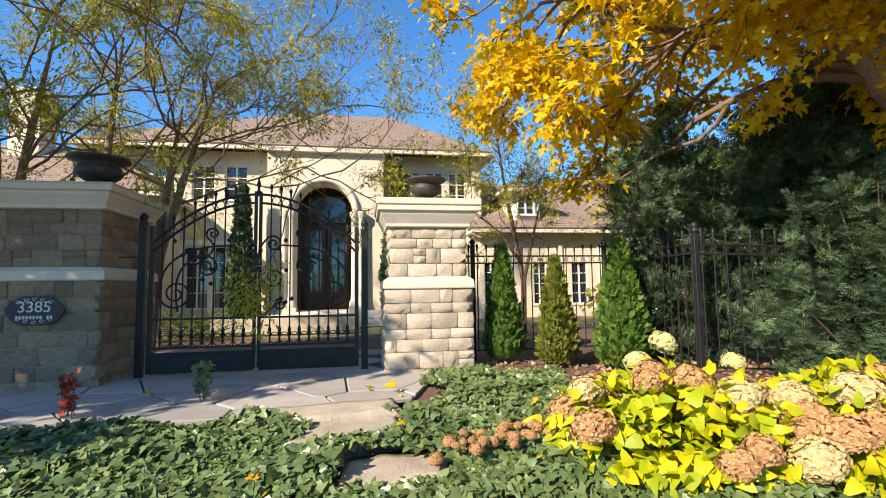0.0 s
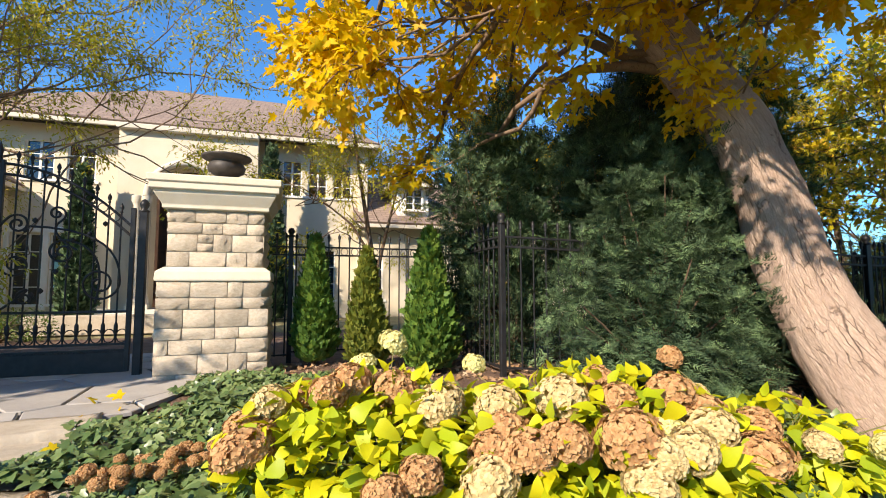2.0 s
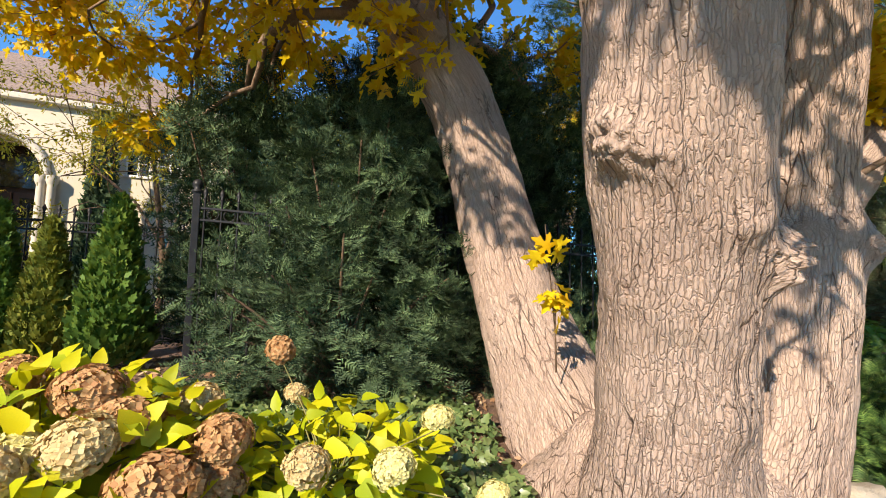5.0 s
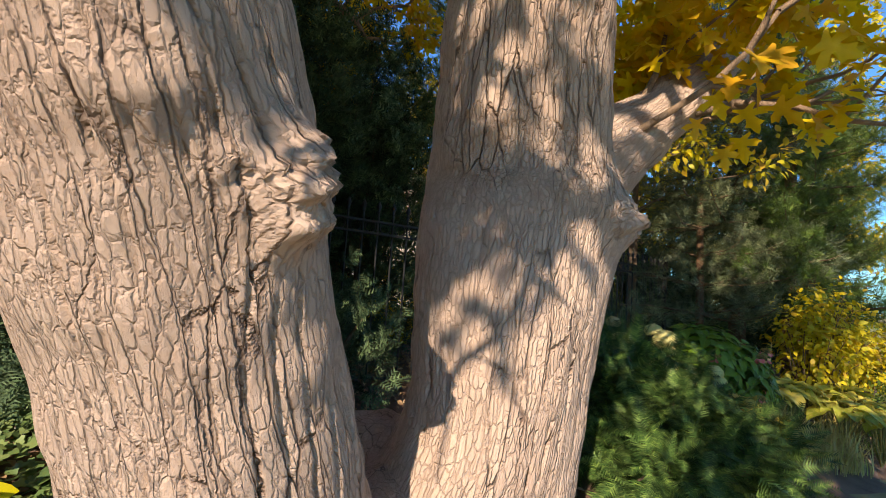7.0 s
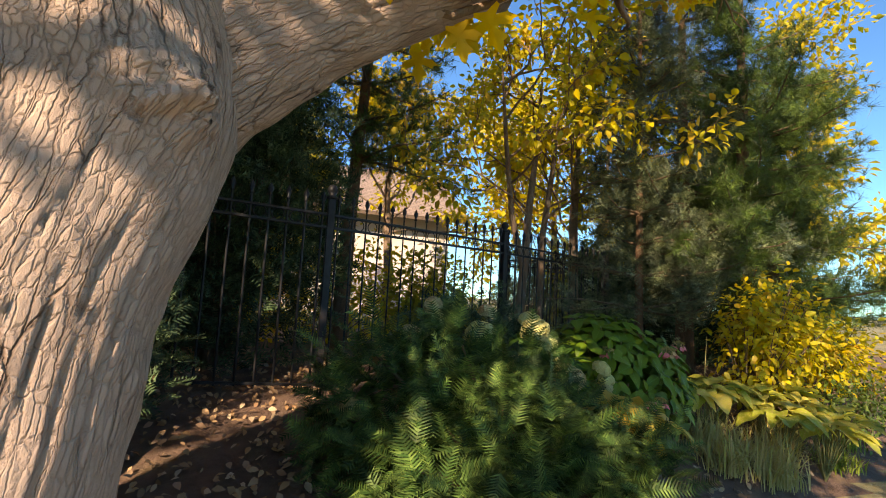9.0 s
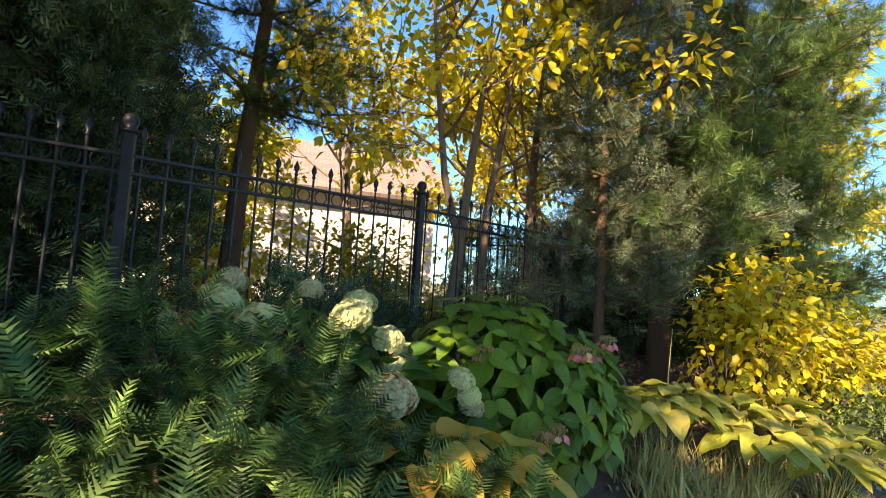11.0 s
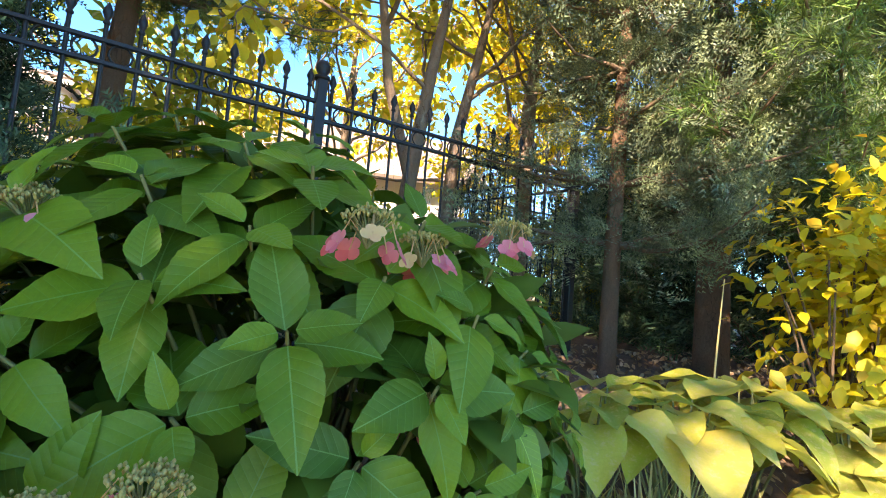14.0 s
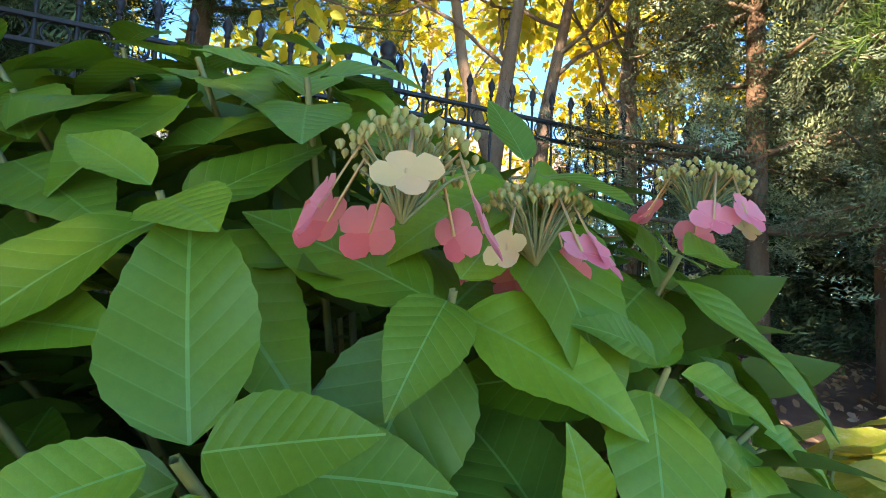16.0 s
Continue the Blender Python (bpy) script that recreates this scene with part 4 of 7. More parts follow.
def window(parent, u0, u1, z0, z1, v, cols, rows, sill=True):
    cu, cz, w, h = (u0 + u1) / 2, (z0 + z1) / 2, u1 - u0, z1 - z0
    fr = part("window", box_mesh("frame", (w + 0.12, 0.05, 0.07), M["trim"], 0.004), parent, "white framed window", m=frame_uv(cu, v + 0.05, z1 + 0.02))

    def sub(name, size, u, vv, z, mat):
        ob = new(name, box_mesh(name, size, M[mat], 0.003))
        ob.parent = fr
        ob.matrix_parent_inverse = fr.matrix_basis.inverted()
        ob.matrix_basis = frame_uv(u, vv, z)
    sub("pane", (w, 0.012, h), cu, v + 0.10, cz, "pane")
    for u in (u0, u1):
        sub("jamb", (0.07, 0.06, h), u, v + 0.06, cz, "trim")
    sub("sill", (w + 0.2, 0.14, 0.07), cu, v + 0.02, z0 - 0.02, "trim" if sill else "smooth")
    for i in range(1, cols):
        sub("mullion", (0.06 if i * 2 == cols else 0.025, 0.03, h), u0 + w * i / cols, v + 0.085, cz, "trim")
    for i in range(1, rows):
        sub("glazing_bar", (w, 0.024, 0.025), cu, v + 0.082, z0 + h * i / rows, "trim")


def hip_roof(name, u0, u1, v0, v1, z0, ridge_z, ru0, ru1, rv, parent):
    pts = [uv(u0, v0, z0), uv(u1, v0, z0), uv(u1, v1, z0), uv(u0, v1, z0), uv(ru0, rv, ridge_z), uv(ru1, rv, ridge_z)]
    for quad in ((0, 1, 5, 4), (1, 2, 5), (2, 3, 4, 5), (3, 0, 4)):
        # each slope carries its own axes so that the courses run level
        p = [pts[i] for i in quad]
        x = (p[1] - p[0]).normalized()
        nrm = x.cross(p[-1] - p[0]).normalized()
        y = nrm.cross(x)
        m = Matrix((x, y, nrm)).transposed().to_4x4()
        m.translation = p[0]
        inv = m.inverted()
        bm = bmesh.new()
        lo = [bm.verts.new(inv @ q) for q in p]
        hi = [bm.verts.new(inv @ q - Vector((0, 0, 0.10))) for q in p]
        bm.faces.new(lo)
        bm.faces.new(hi[::-1])
        for i in range(len(p)):
            k = (i + 1) % len(p)
            bm.faces.new((lo[k], lo[i], hi[i], hi[k]))
        part("roof_slope", from_bm("roof_slope", bm, M["roof"]), parent, "brown shingled roof slope", m=m)
    edge = [pts[i] for i in (0, 1, 2, 3, 0)]
    for a, b in zip(edge, edge[1:]):
        d = b - a
        me = box_mesh("gutter", (d.length + 0.1, 0.10, 0.12), M["smooth"], 0.01)
        part("gutter", me, parent, m=Matrix.Translation((a + b) / 2 - Vector((0, 0, 0.13))) @ Matrix.Rotation(math.atan2(d.y, d.x), 4, "Z"))


def build_house():
    h = thing("mansion", "cream stone and stucco mansion with brown hipped roofs", "house", uv(-2, 10, 0.9))
    g = 0.72
    # entrance bay with arched recess
    v = 9.3
    cu, rad, spring = -1.54, 0.88, 4.30
    bm = bmesh.new()
    n = 20
    outer0, outer1, ztop = -3.3, 0.35, 6.35
    arc = [(cu + rad * math.cos(math.pi - math.pi * i / n), spring + rad * math.sin(math.pi * i / n)) for i in range(n + 1)]
    hole = [(cu - rad, g)] + arc + [(cu + rad, g)]
    out = [(outer0, g)] + [(outer0 + (outer1 - outer0) * i / n, ztop) for i in range(n + 1)] + [(outer1, g)]
    ring = [[bm.verts.new(uv(a, vv, z)) for a, z in pts] for vv in (v, v + 0.55) for pts in (hole, out)]
    for i in range(len(hole) - 1):
        bm.faces.new((ring[0][i], ring[0][i + 1], ring[1][i + 1], ring[1][i]))
        bm.faces.new((ring[2][i], ring[3][i], ring[3][i + 1], ring[2][i + 1]))
        bm.faces.new((ring[0][i + 1], ring[0][i], ring[2][i], ring[2][i + 1]))
        bm.faces.new((ring[1][i], ring[1][i + 1], ring[3][i + 1], ring[3][i]))
    part("entrance_wall", from_bm("entrance_wall", bm, M["stucco"]), h, "cream entrance wall with arched opening")
    # arch moulding
    ln = np.array([tuple(uv(cu + (rad + 0.13) * math.cos(a), v - 0.04, spring + (rad + 0.13) * math.sin(a))) for a in np.linspace(0, math.pi, 28)])
    part("arch_moulding", mesh_np("arch_moulding", *tube_np(ln, np.full(28, 0.10), 8), M["smooth"], True), h, "carved stone arch surround")
    for u in (-2.72, -2.50, -0.58, -0.36):
        vv, f = lathe_np([(0.16, 1.25), (0.16, 1.40), (0.12, 1.46), (0.105, 1.6), (0.095, 4.0), (0.12, 4.06), (0.15, 4.12), (0.15, 4.26)], 16)
        part("column", mesh_np("column", vv, f, M["smooth"], True), h, m=Matrix.Translation(uv(u, v - 0.16)))
        part("column_plinth", box_mesh("column_plinth", (0.34, 0.34, 0.5), M["smooth"], 0.01), h, m=frame_uv(u, v - 0.16, 1.0))
    # door leafs at the back of the recess
    part("recess_wall", box_mesh("recess_wall", (3.2, 0.2, 5.3), M["wood_door"], 0.01), h, "dark wood entrance surround", m=frame_uv(cu, v + 1.3, 3.3))
    for s in (-1, 1):
        dl = part("entrance_door", box_mesh("entrance_door", (0.72, 0.08, 2.9), M["wood_door"], 0.01), h, "dark oak entrance door leaf with tall glass", m=frame_uv(cu + s * 0.38, v + 1.14, 2.5))
        gl = new("pane", box_mesh("pane", (0.44, 0.03, 2.1), M["pane"], 0.004))
        gl.parent = dl
        gl.matrix_basis = Matrix.Translation((0, -0.04, 0.25))
    gl = part("fanlight", box_mesh("fanlight", (1.3, 0.03, 0.95), M["pane"], 0.01), h, "dark fanlight", m=frame_uv(cu, v + 1.12, 4.55))
    # main walls
    ops_l = [(-5.88, -5.18, 1.25, 3.2), (-5.03, -4.33, 1.25, 3.2), (-6.9, -6.25, 4.75, 5.85), (-5.75, -5.05, 4.75, 5.85), (-4.75, -4.05, 4.75, 5.85)]
    wall_block("wall", -8.2, -3.3, g, 6.35, 10.0, 0.35, ops_l, h, M["stucco"])
    for o in ops_l:
        window(h, *o, 10.0, 2, 4 if o[2] < 2 else 3)
    part("door_surround", box_mesh("door_surround", (1.95, 0.10, 0.16), M["trim"], 0.01), h, m=frame_uv(-5.1, 9.96, 3.33))
    for u in (-6.02, -5.105, -4.19):
        part("door_surround", box_mesh("door_surround", (0.13, 0.10, 2.2), M["trim"], 0.01), h, m=frame_uv(u, 9.96, 2.2))
    ops_m = [(1.05, 1.65, 4.65, 5.8), (1.85, 2.45, 4.65, 5.8), (2.65, 3.25, 4.65, 5.8), (0.95, 1.5, 1.4, 2.9), (2.0, 2.75, 1.3, 2.9)]
    wall_block("wall", 0.35, 3.6, g, 6.35, 10.0, 0.35, ops_m, h, M["stucco"])
    for o in ops_m:
        window(h, *o, 10.0, 2, 3)
    ops_r = [(3.75, 4.25, 1.3, 2.62), (5.50, 5.98, 1.2, 2.60), (6.9, 7.5, 1.2, 2.60)]
    wall_block("wall", 3.6, 8.6, g, 3.75, 9.5, 0.35, ops_r, h, M["stucco"])
    for o in ops_r:
        window(h, *o, 9.5, 2, 4)
    for u in (4.9, 6.45, 8.0):
        part("pilaster", box_mesh("pilaster", (0.22, 0.08, 2.9), M["smooth"], 0.01), h, m=frame_uv(u, 9.47, 2.2))
    for uu, v0, v1, z1 in ((-8.2, 10.0, 19.0, 6.35), (3.6, 9.6, 19.0, 6.35), (8.6, 9.5, 16.0, 3.75)):
        part("side_wall", box_mesh("side_wall", (0.3, v1 - v0, z1 - g), M["stucco"], 0.01), h, m=frame_uv(uu, (v0 + v1) / 2 + 0.1, (z1 + g) / 2))
    part("back_wall", box_mesh("back_wall", (16.8, 0.3, 3.0), M["stucco"], 0.01), h, m=frame_uv(0.2, 18.9, g + 1.5))
    part("cornice", box_mesh("cornice", (3.7, 0.25, 0.16), M["smooth"], 0.02), h, m=frame_uv(-1.48, 9.24, 6.25))
    hip_roof("roof", -8.9, 4.1, 9.35, 19.6, 6.45, 9.35, -3.4, 0.9, 14.4, h)
    hip_roof("roof", 0.05, 3.95, 9.30, 14.0, 6.44, 7.9, 1.9, 2.1, 12.0, h)
    hip_roof("roof", 3.3, 9.1, 9.05, 16.6, 3.80, 6.1, 3.4, 6.6, 12.8, h)
    # dormer
    part("dormer", box_mesh("dormer", (1.10, 1.6, 1.15), M["trim"], 0.02), h, "white dormer window", m=frame_uv(5.28, 10.35, 4.62))
    window(h, 4.98, 5.58, 4.30, 5.0, 9.44, 2, 3)
    hip_roof("roof", 4.45, 6.1, 9.2, 12.0, 5.24, 5.75, 5.2, 5.35, 10.6, h)
    part("downpipe", mesh_np("downpipe", *tube_np(np.array([tuple(uv(0.55, 9.9, z)) for z in (0.75, 3.0, 6.3)]), np.full(3, 0.05), 8), M["urn"], True), h)
    # low wing behind the shaded pier
    part("wing_wall", box_mesh("wing_wall", (8.0, 0.3, 3.9), M["stucco"], 0.01), h, m=frame_uv(-10.2, 8.0, 2.6))
    part("wing_wall", box_mesh("wing_wall", (0.3, 6.0, 3.9), M["stucco"], 0.01), h, m=frame_uv(-6.2, 11.2, 2.6))
    hip_roof("roof", -14.5, -5.7, 7.5, 14.5, 4.55, 6.6, -12, -8.4, 11.0, h)
    part("chimney", box_mesh("chimney", (0.9, 0.8, 3.2), M["stucco"], 0.03), h, "rendered chimney", m=frame_uv(-10.6, 10.4, 6.6))
    # porch steps
    for i in range(3):
        lone("porch_step", box_mesh("porch_step", (4.2 - 0.2 * i, 0.4, 0.12), M["smooth"], 0.012), "pale stone porch step", "step", "porch steps", m=frame_uv(-1.6, 8.0 + 0.38 * i, 0.78 + 0.11 * i))
    lone("porch", box_mesh("porch", (4.6, 1.6, 0.4), M["smooth"], 0.012), "pale stone porch floor", "porch", kind="structure", m=frame_uv(-1.6, 9.75, 0.92))
    lone("garden_wall", box_mesh("garden_wall", (3.6, 0.4, 0.42), M["stone"], 0.015), "low coursed stone garden wall", "wall", kind="structure", m=frame_uv(-2.2, 6.6, 0.9))


build_house()

nb = thing("neighbour_house", "pale rendered house half hidden behind the fence", "house", (8.0, 21.0, 0.5))
for size, at in (((9, 0.3, 4.2), (8.5, 20, 2.5)), ((0.3, 7, 4.2), (4.1, 23.5, 2.5)), ((0.3, 7, 4.2), (12.9, 23.5, 2.5))):
    part("wall", box_mesh("wall", size, M["siding"], 0.02), nb, m=Matrix.Translation(at))
for s in (-1, 1):
    bm = bmesh.new()
    bmesh.ops.create_cube(bm, size=1, matrix=Matrix.Diagonal((10.2, 5.0, 0.15, 1)))
    part("roof_slope", from_bm("roof_slope", bm, M["roof"]), nb, "brown roof slope", m=Matrix.Translation((8.5, 23.3 + s * 2.1, 5.7)) @ Matrix.Rotation(-s * radians(32), 4, "X"))
part("window", box_mesh("window", (1.0, 0.1, 1.3), M["pane"], 0.02), nb, "dark window", m=Matrix.Translation((5.2, 19.84, 2.8)))


# ---- plants: shared ways ----
def grow(r, p, d, length, radius, depth, lines, tips, wander=0.22, rise=0.08, kids=3, spread=0.8, shrink=0.62, seg=5, stop=None):
    """A branch and its children as polylines; the last ones are noted as twigs for leaves."""
    pts, p, d = [p.copy()], p.copy(), d / np.linalg.norm(d)
    for _ in range(seg):
        d = d + r.normal(size=3) * wander + np.array([0, 0, rise])
        d /= np.linalg.norm(d)
        p = p + d * length / seg
        pts.append(p.copy())
    if stop is not None and stop(np.array(pts)):
        return
    end = radius * (0.30 if depth == 0 else 0.55)
    lines.append((np.array(pts), np.linspace(radius, end, seg + 1)))
    if depth == 0:
        tips.append(np.array(pts))
        return
    for i in range(kids):
        k = min(seg, max(1, int(round(seg * (0.35 + 0.65 * (i + 1) / kids)))))
        dd = unit(pts[k] - pts[k - 1])
        side = unit(np.cross(dd, r.normal(size=3)))
        ang = r.uniform(0.45, 1.0) * spread
        nd = dd * math.cos(ang) + side * math.sin(ang)
        grow(r, pts[k], nd, length * shrink * r.uniform(0.8, 1.2), radius * (0.62 - 0.12 * (1 - k / seg)), depth - 1, lines, tips, wander, rise, kids, spread, shrink, seg, stop)


def branch_mesh(name, lines, material, thick=6):
    return mesh_np(name, *join([tube_np(l, w, thick if w[0] > 0.03 else 4) for l, w in lines]), material, True)


def add_lines(name, lines, material, parent, thick=6):
    """Each polyline a part of its own."""
    for l, w in lines:
        part(name, mesh_np(name, *tube_np(l, w, thick if w[0] > 0.02 else 4), material, True), parent)


def leaves_on(r, tips, per, leaf, size, reach=0.12, droop=0.4, jitter=0.35, keep=None):
    """Leaves along twigs; keep says which of them stay."""
    at, al, fa, sz = [], [], [], []
    for t in tips:
        k = r.integers(1, len(t), per)
        w = r.uniform(0, 1, per)[:, None]
        p = t[k - 1] * (1 - w) + t[k] * w
        o = unit(r.normal(size=(per, 3)))
        at.append(p + o * reach * r.uniform(0, 1, (per, 1)))
        dr = unit(t[-1] - t[0])
        al.append(o * 0.9 + dr * 0.5 - np.array([0, 0, droop]))
        fa.append(np.array([0, 0, 1.0]) + r.normal(size=(per, 3)) * jitter)
        sz.append(r.uniform(0.7, 1.25, per) * size)
    at, al, fa, sz = np.concatenate(at), np.concatenate(al), np.concatenate(fa), np.concatenate(sz)
    if keep is not None:
        k = keep(at)
        at, al, fa, sz = at[k], al[k], fa[k], sz[k]
    return scatter(leaf, at, al, fa, sz)


def sun_gaps(p):
    """No maple leaves low over the path, nor where they would shade picked spots."""
    x, y, z = p[:, 0], p[:, 1], p[:, 2]
    low = np.where(x < 5.0, 3.1, np.where(x < 7.7, 2.25, 4.6))
    ok = (z > low) & ~((x > 7.0) & (z < 3.2) & (y > 4.3)) & ~((x > 6.9) & (y < 2.9) & (z < 3.4))
    sx, sy = x - SUN.x / SUN.z * (z - 1.5), y - SUN.y / SUN.z * (z - 1.5)
    for x0, x1, y0, y1 in ((4.4, 5.75, 1.9, 3.4), (-2.0, 4.2, 2.2, 5.7), (2.6, 5.5, 4.2, 7.2), (9.65, 13.5, 3.8, 5.65), (7.8, 8.8, 4.45, 5.0), (11.6, 14.2, 7.2, 9.5)):
        ok &= ~((sx > x0) & (sx < x1) & (sy > y0) & (sy < y1))
    return ok


def needle_mass(r, blobs, clusters, per, leaf, size, clump=0.10, up=0.35, fill=0.25, droop=0.0):
    """Sprigs clustered on the outside of a few ellipsoids (centre, radii): an uneven shrub."""
    vol = np.array([b[1][0] * b[1][2] for b in blobs])
    which = r.choice(len(blobs), clusters, p=vol / vol.sum())
    c = np.array([b[0] for b in blobs], float)[which]
    rad = np.array([b[1] for b in blobs], float)[which]
    d = ball(clusters, r)
    ph = r.uniform(0, 6.3, 3)
    knob = 1 + 0.13 * np.sin(5.1 * d[:, :1] + ph[0] + 2 * which[:, None]) * np.cos(4.3 * d[:, 2:] + ph[1]) + 0.07 * np.sin(9.7 * d[:, 2:] + 7 * d[:, :1] + ph[2])
    depth = 1 - fill * r.uniform(0, 1, (clusters, 1)) ** 1.6 + r.normal(size=(clusters, 1)) * 0.06
    p = c + d * rad * depth * knob
    out = unit(d / rad * rad.mean(axis=1, keepdims=True))
    at = np.repeat(p, per, 0) + r.normal(size=(clusters * per, 3)) * clump
    al = np.repeat(out, per, 0) * 0.8 + r.normal(size=(clusters * per, 3)) * 0.55 + np.array([0, 0, up - droop])
    fa = np.repeat(out, per, 0) * 0.6 + np.array([0, 0, 0.9]) + r.normal(size=(clusters * per, 3)) * 0.3
    return scatter(leaf, at, al, fa, r.uniform(0.65, 1.25, clusters * per) * size), p


def stems_to(r, base, ends, radius, seg=4, sag=0.1):
    lines = []
    for e in ends:
        b = np.array(base) + r.normal(size=3) * np.array([0.06, 0.06, 0])
        k = np.linspace(0, 1, seg + 1)[:, None]
        mid = (b + e) / 2 + np.array([0, 0, sag])
        lines.append(((1 - k) ** 2 * b + 2 * k * (1 - k) * mid + k ** 2 * e, np.linspace(radius, radius * 0.4, seg + 1)))
    return lines


def evergreen(name, label, cat, base, blobs, clusters, per, leaf, size, mat, seed, clump=0.10, up=0.35, twigs=60, fill=0.25, bark="twig", droop=0.0, group=""):
    r = np.random.default_rng(seed)
    e = thing(name, label, cat, base, group)
    (v, f), p = needle_mass(r, blobs, clusters, per, leaf, size, clump, up, fill, droop)
    part("foliage", mesh_np("foliage", v, f, M[mat]), e, kind="stuff")
    add_lines("branch", stems_to(r, base, p[:min(twigs, 40)], 0.02), M[bark], e, 5)
    return e


# ---- the great maple ----
def vnoise(x, y, wrap, seed):
    """Smooth lattice noise, repeating in x after wrap cells."""
    ix, iy = np.floor(x).astype(np.int64), np.floor(y).astype(np.int64)
    fx, fy = x - ix, y - iy
    fx, fy = fx * fx * (3 - 2 * fx), fy * fy * (3 - 2 * fy)

    def h(a, b):
        q = ((a % wrap) * 374761393 + b * 668265263 + seed * 1442695) & 0x7FFFFFFF
        q = ((q ^ (q >> 13)) * 1274126177) & 0x7FFFFFFF
        return ((q ^ (q >> 16)) & 0xFFFF) / 65535.0
    return (h(ix, iy) * (1 - fx) + h(ix + 1, iy) * fx) * (1 - fy) + (h(ix, iy + 1) * (1 - fx) + h(ix + 1, iy + 1) * fx) * fy


def bark_stem(line, radii, rows, cols, seed, knots=(), depth=0.015, plate=(0.050, 0.70)):
    """A stem with plated bark cut by upright furrows, and knots as lumps."""
    line, radii = np.array(line, float), np.array(radii, float)
    s = np.concatenate([[0], np.cumsum(np.linalg.norm(np.diff(line, axis=0), axis=1))])
    q = s[-1] * np.interp(np.linspace(0, 1, rows), (0, 0.78, 1), (0, 0.45, 1))
    # smooth the line
    ctr = np.stack([np.interp(q, s, line[:, i]) for i in range(3)], 1)
    rad = np.interp(q, s, radii)
    ker = np.hanning(max(5, rows // 14 * 2 + 1))
    ker /= ker.sum()
    h = len(ker) // 2
    pad = lambda a: np.concatenate([a[:1] * 2 - a[1:h + 1][::-1], a, a[-1:] * 2 - a[-h - 1:-1][::-1]])
    ctr = np.stack([np.convolve(pad(ctr[:, i]), ker, "valid") for i in range(3)], 1)
    rad = np.convolve(pad(rad), ker, "valid")
    th = np.linspace(0, 2 * np.pi, cols, endpoint=False)
    tan = unit(np.gradient(ctr, axis=0))
    x = unit(np.cross(np.broadcast_to([0.0, 1.0, 0.0], tan.shape), tan))
    y = np.cross(tan, x)
    g, t = np.meshgrid(q, th, indexing="ij")
    cells = max(6, 2 * round(np.pi * radii.mean() / plate[0]))
    c0 = t / (2 * np.pi) * cells
    warp = 1.9 * vnoise(c0 / cells * 7, g / 0.8, 7, seed) + 0.40 * vnoise(c0 / cells * 17, g / 0.22, 17, seed + 1) + 0.14 * vnoise(c0, g / 0.06, cells, seed + 2)
    x_ = c0 + warp
    saw = np.abs(np.mod(x_, 1.0) - 0.5) * 2
    deep = np.clip(vnoise(np.floor(np.mod(x_, cells)), g / 0.22, cells, seed + 9) * 1.7 - 0.35, 0.12, 1)
    edge = 1 - deep * (1 - np.clip(saw / 0.17, 0, 1))
    n2 = vnoise(c0 * 2, g / 0.35, int(cells * 2), seed + 7)
    edge2 = np.clip(np.abs(n2 - 0.5) / 0.12, 0, 1)
    lump = 0.025 * np.sin(3 * t + g * 1.1 + seed) + 0.018 * np.sin(5 * t - g * 2.3) + 0.012 * np.sin(2 * t + g * 4.1)
    swell = vnoise(c0 / cells * 9, g / 0.26, 9, seed + 31) - 0.5 + 0.45 * (vnoise(c0 / cells * 26, g / 0.09, 26, seed + 32) - 0.5)
    rr = rad[:, None] * (1 + lump) + depth * (edge - 1) + depth * 0.18 * (edge2 - 1) + 0.030 * swell
    nrm = np.cos(t)[..., None] * x[:, None] + np.sin(t)[..., None] * y[:, None]
    v = ctr[:, None] + rr[..., None] * nrm
    for (kx, ky, kz, size, high) in knots:
        dd = np.linalg.norm(v - np.array([kx, ky, kz]), axis=-1) / size
        rough = np.array([noise.noise(Vector(p) * 17) + 0.8 * abs(noise.noise(Vector(p) * 41)) + 0.4 * noise.noise(Vector(p) * 90) for p in v[dd < 1.6]]) if (dd < 1.6).any() else np.zeros(0)
        bump = high * np.exp(-(dd[dd < 1.6] ** 2) * 1.6) * (1 + 0.75 * rough)
        v[dd < 1.6] += nrm[dd < 1.6] * bump[:, None]
    i, j = np.meshgrid(np.arange(rows - 1), np.arange(cols), indexing="ij")
    k = (j + 1) % cols
    f = np.stack([i * cols + j, i * cols + k, (i + 1) * cols + k, (i + 1) * cols + j], -1).reshape(-1, 4)
    along = np.stack([rad[:, None] * np.cos(t), rad[:, None] * np.sin(t), g + seed * 3.0], -1)
    return v.reshape(-1, 3), f, along.reshape(-1, 3)


def bark_mesh(name, v, f, along):
    """A mesh whose bark runs with the stem."""
    me = mesh_np(name, v, f, M["bark"], True)
    me.attributes.new("grain", "FLOAT_VECTOR", "POINT").data.foreach_set("vector", np.asarray(along, np.float32).ravel())
    return me


def over_path(l):
    """Boughs that would hang low over the path or the bed are left out."""
    x, y, z = l[:, 0], l[:, 1], l[:, 2]
    return (((x > 6.7) & (y > 2.8) & (z < 4.2)) | ((y < 4.0) & (z < 3.4) & (np.abs(x - 5.6) > 1.1)) | ((x < 4.5) & (z < 3.2)) | ((x < 3.6) & (y < 4.2) & (z < 3.9))).any()


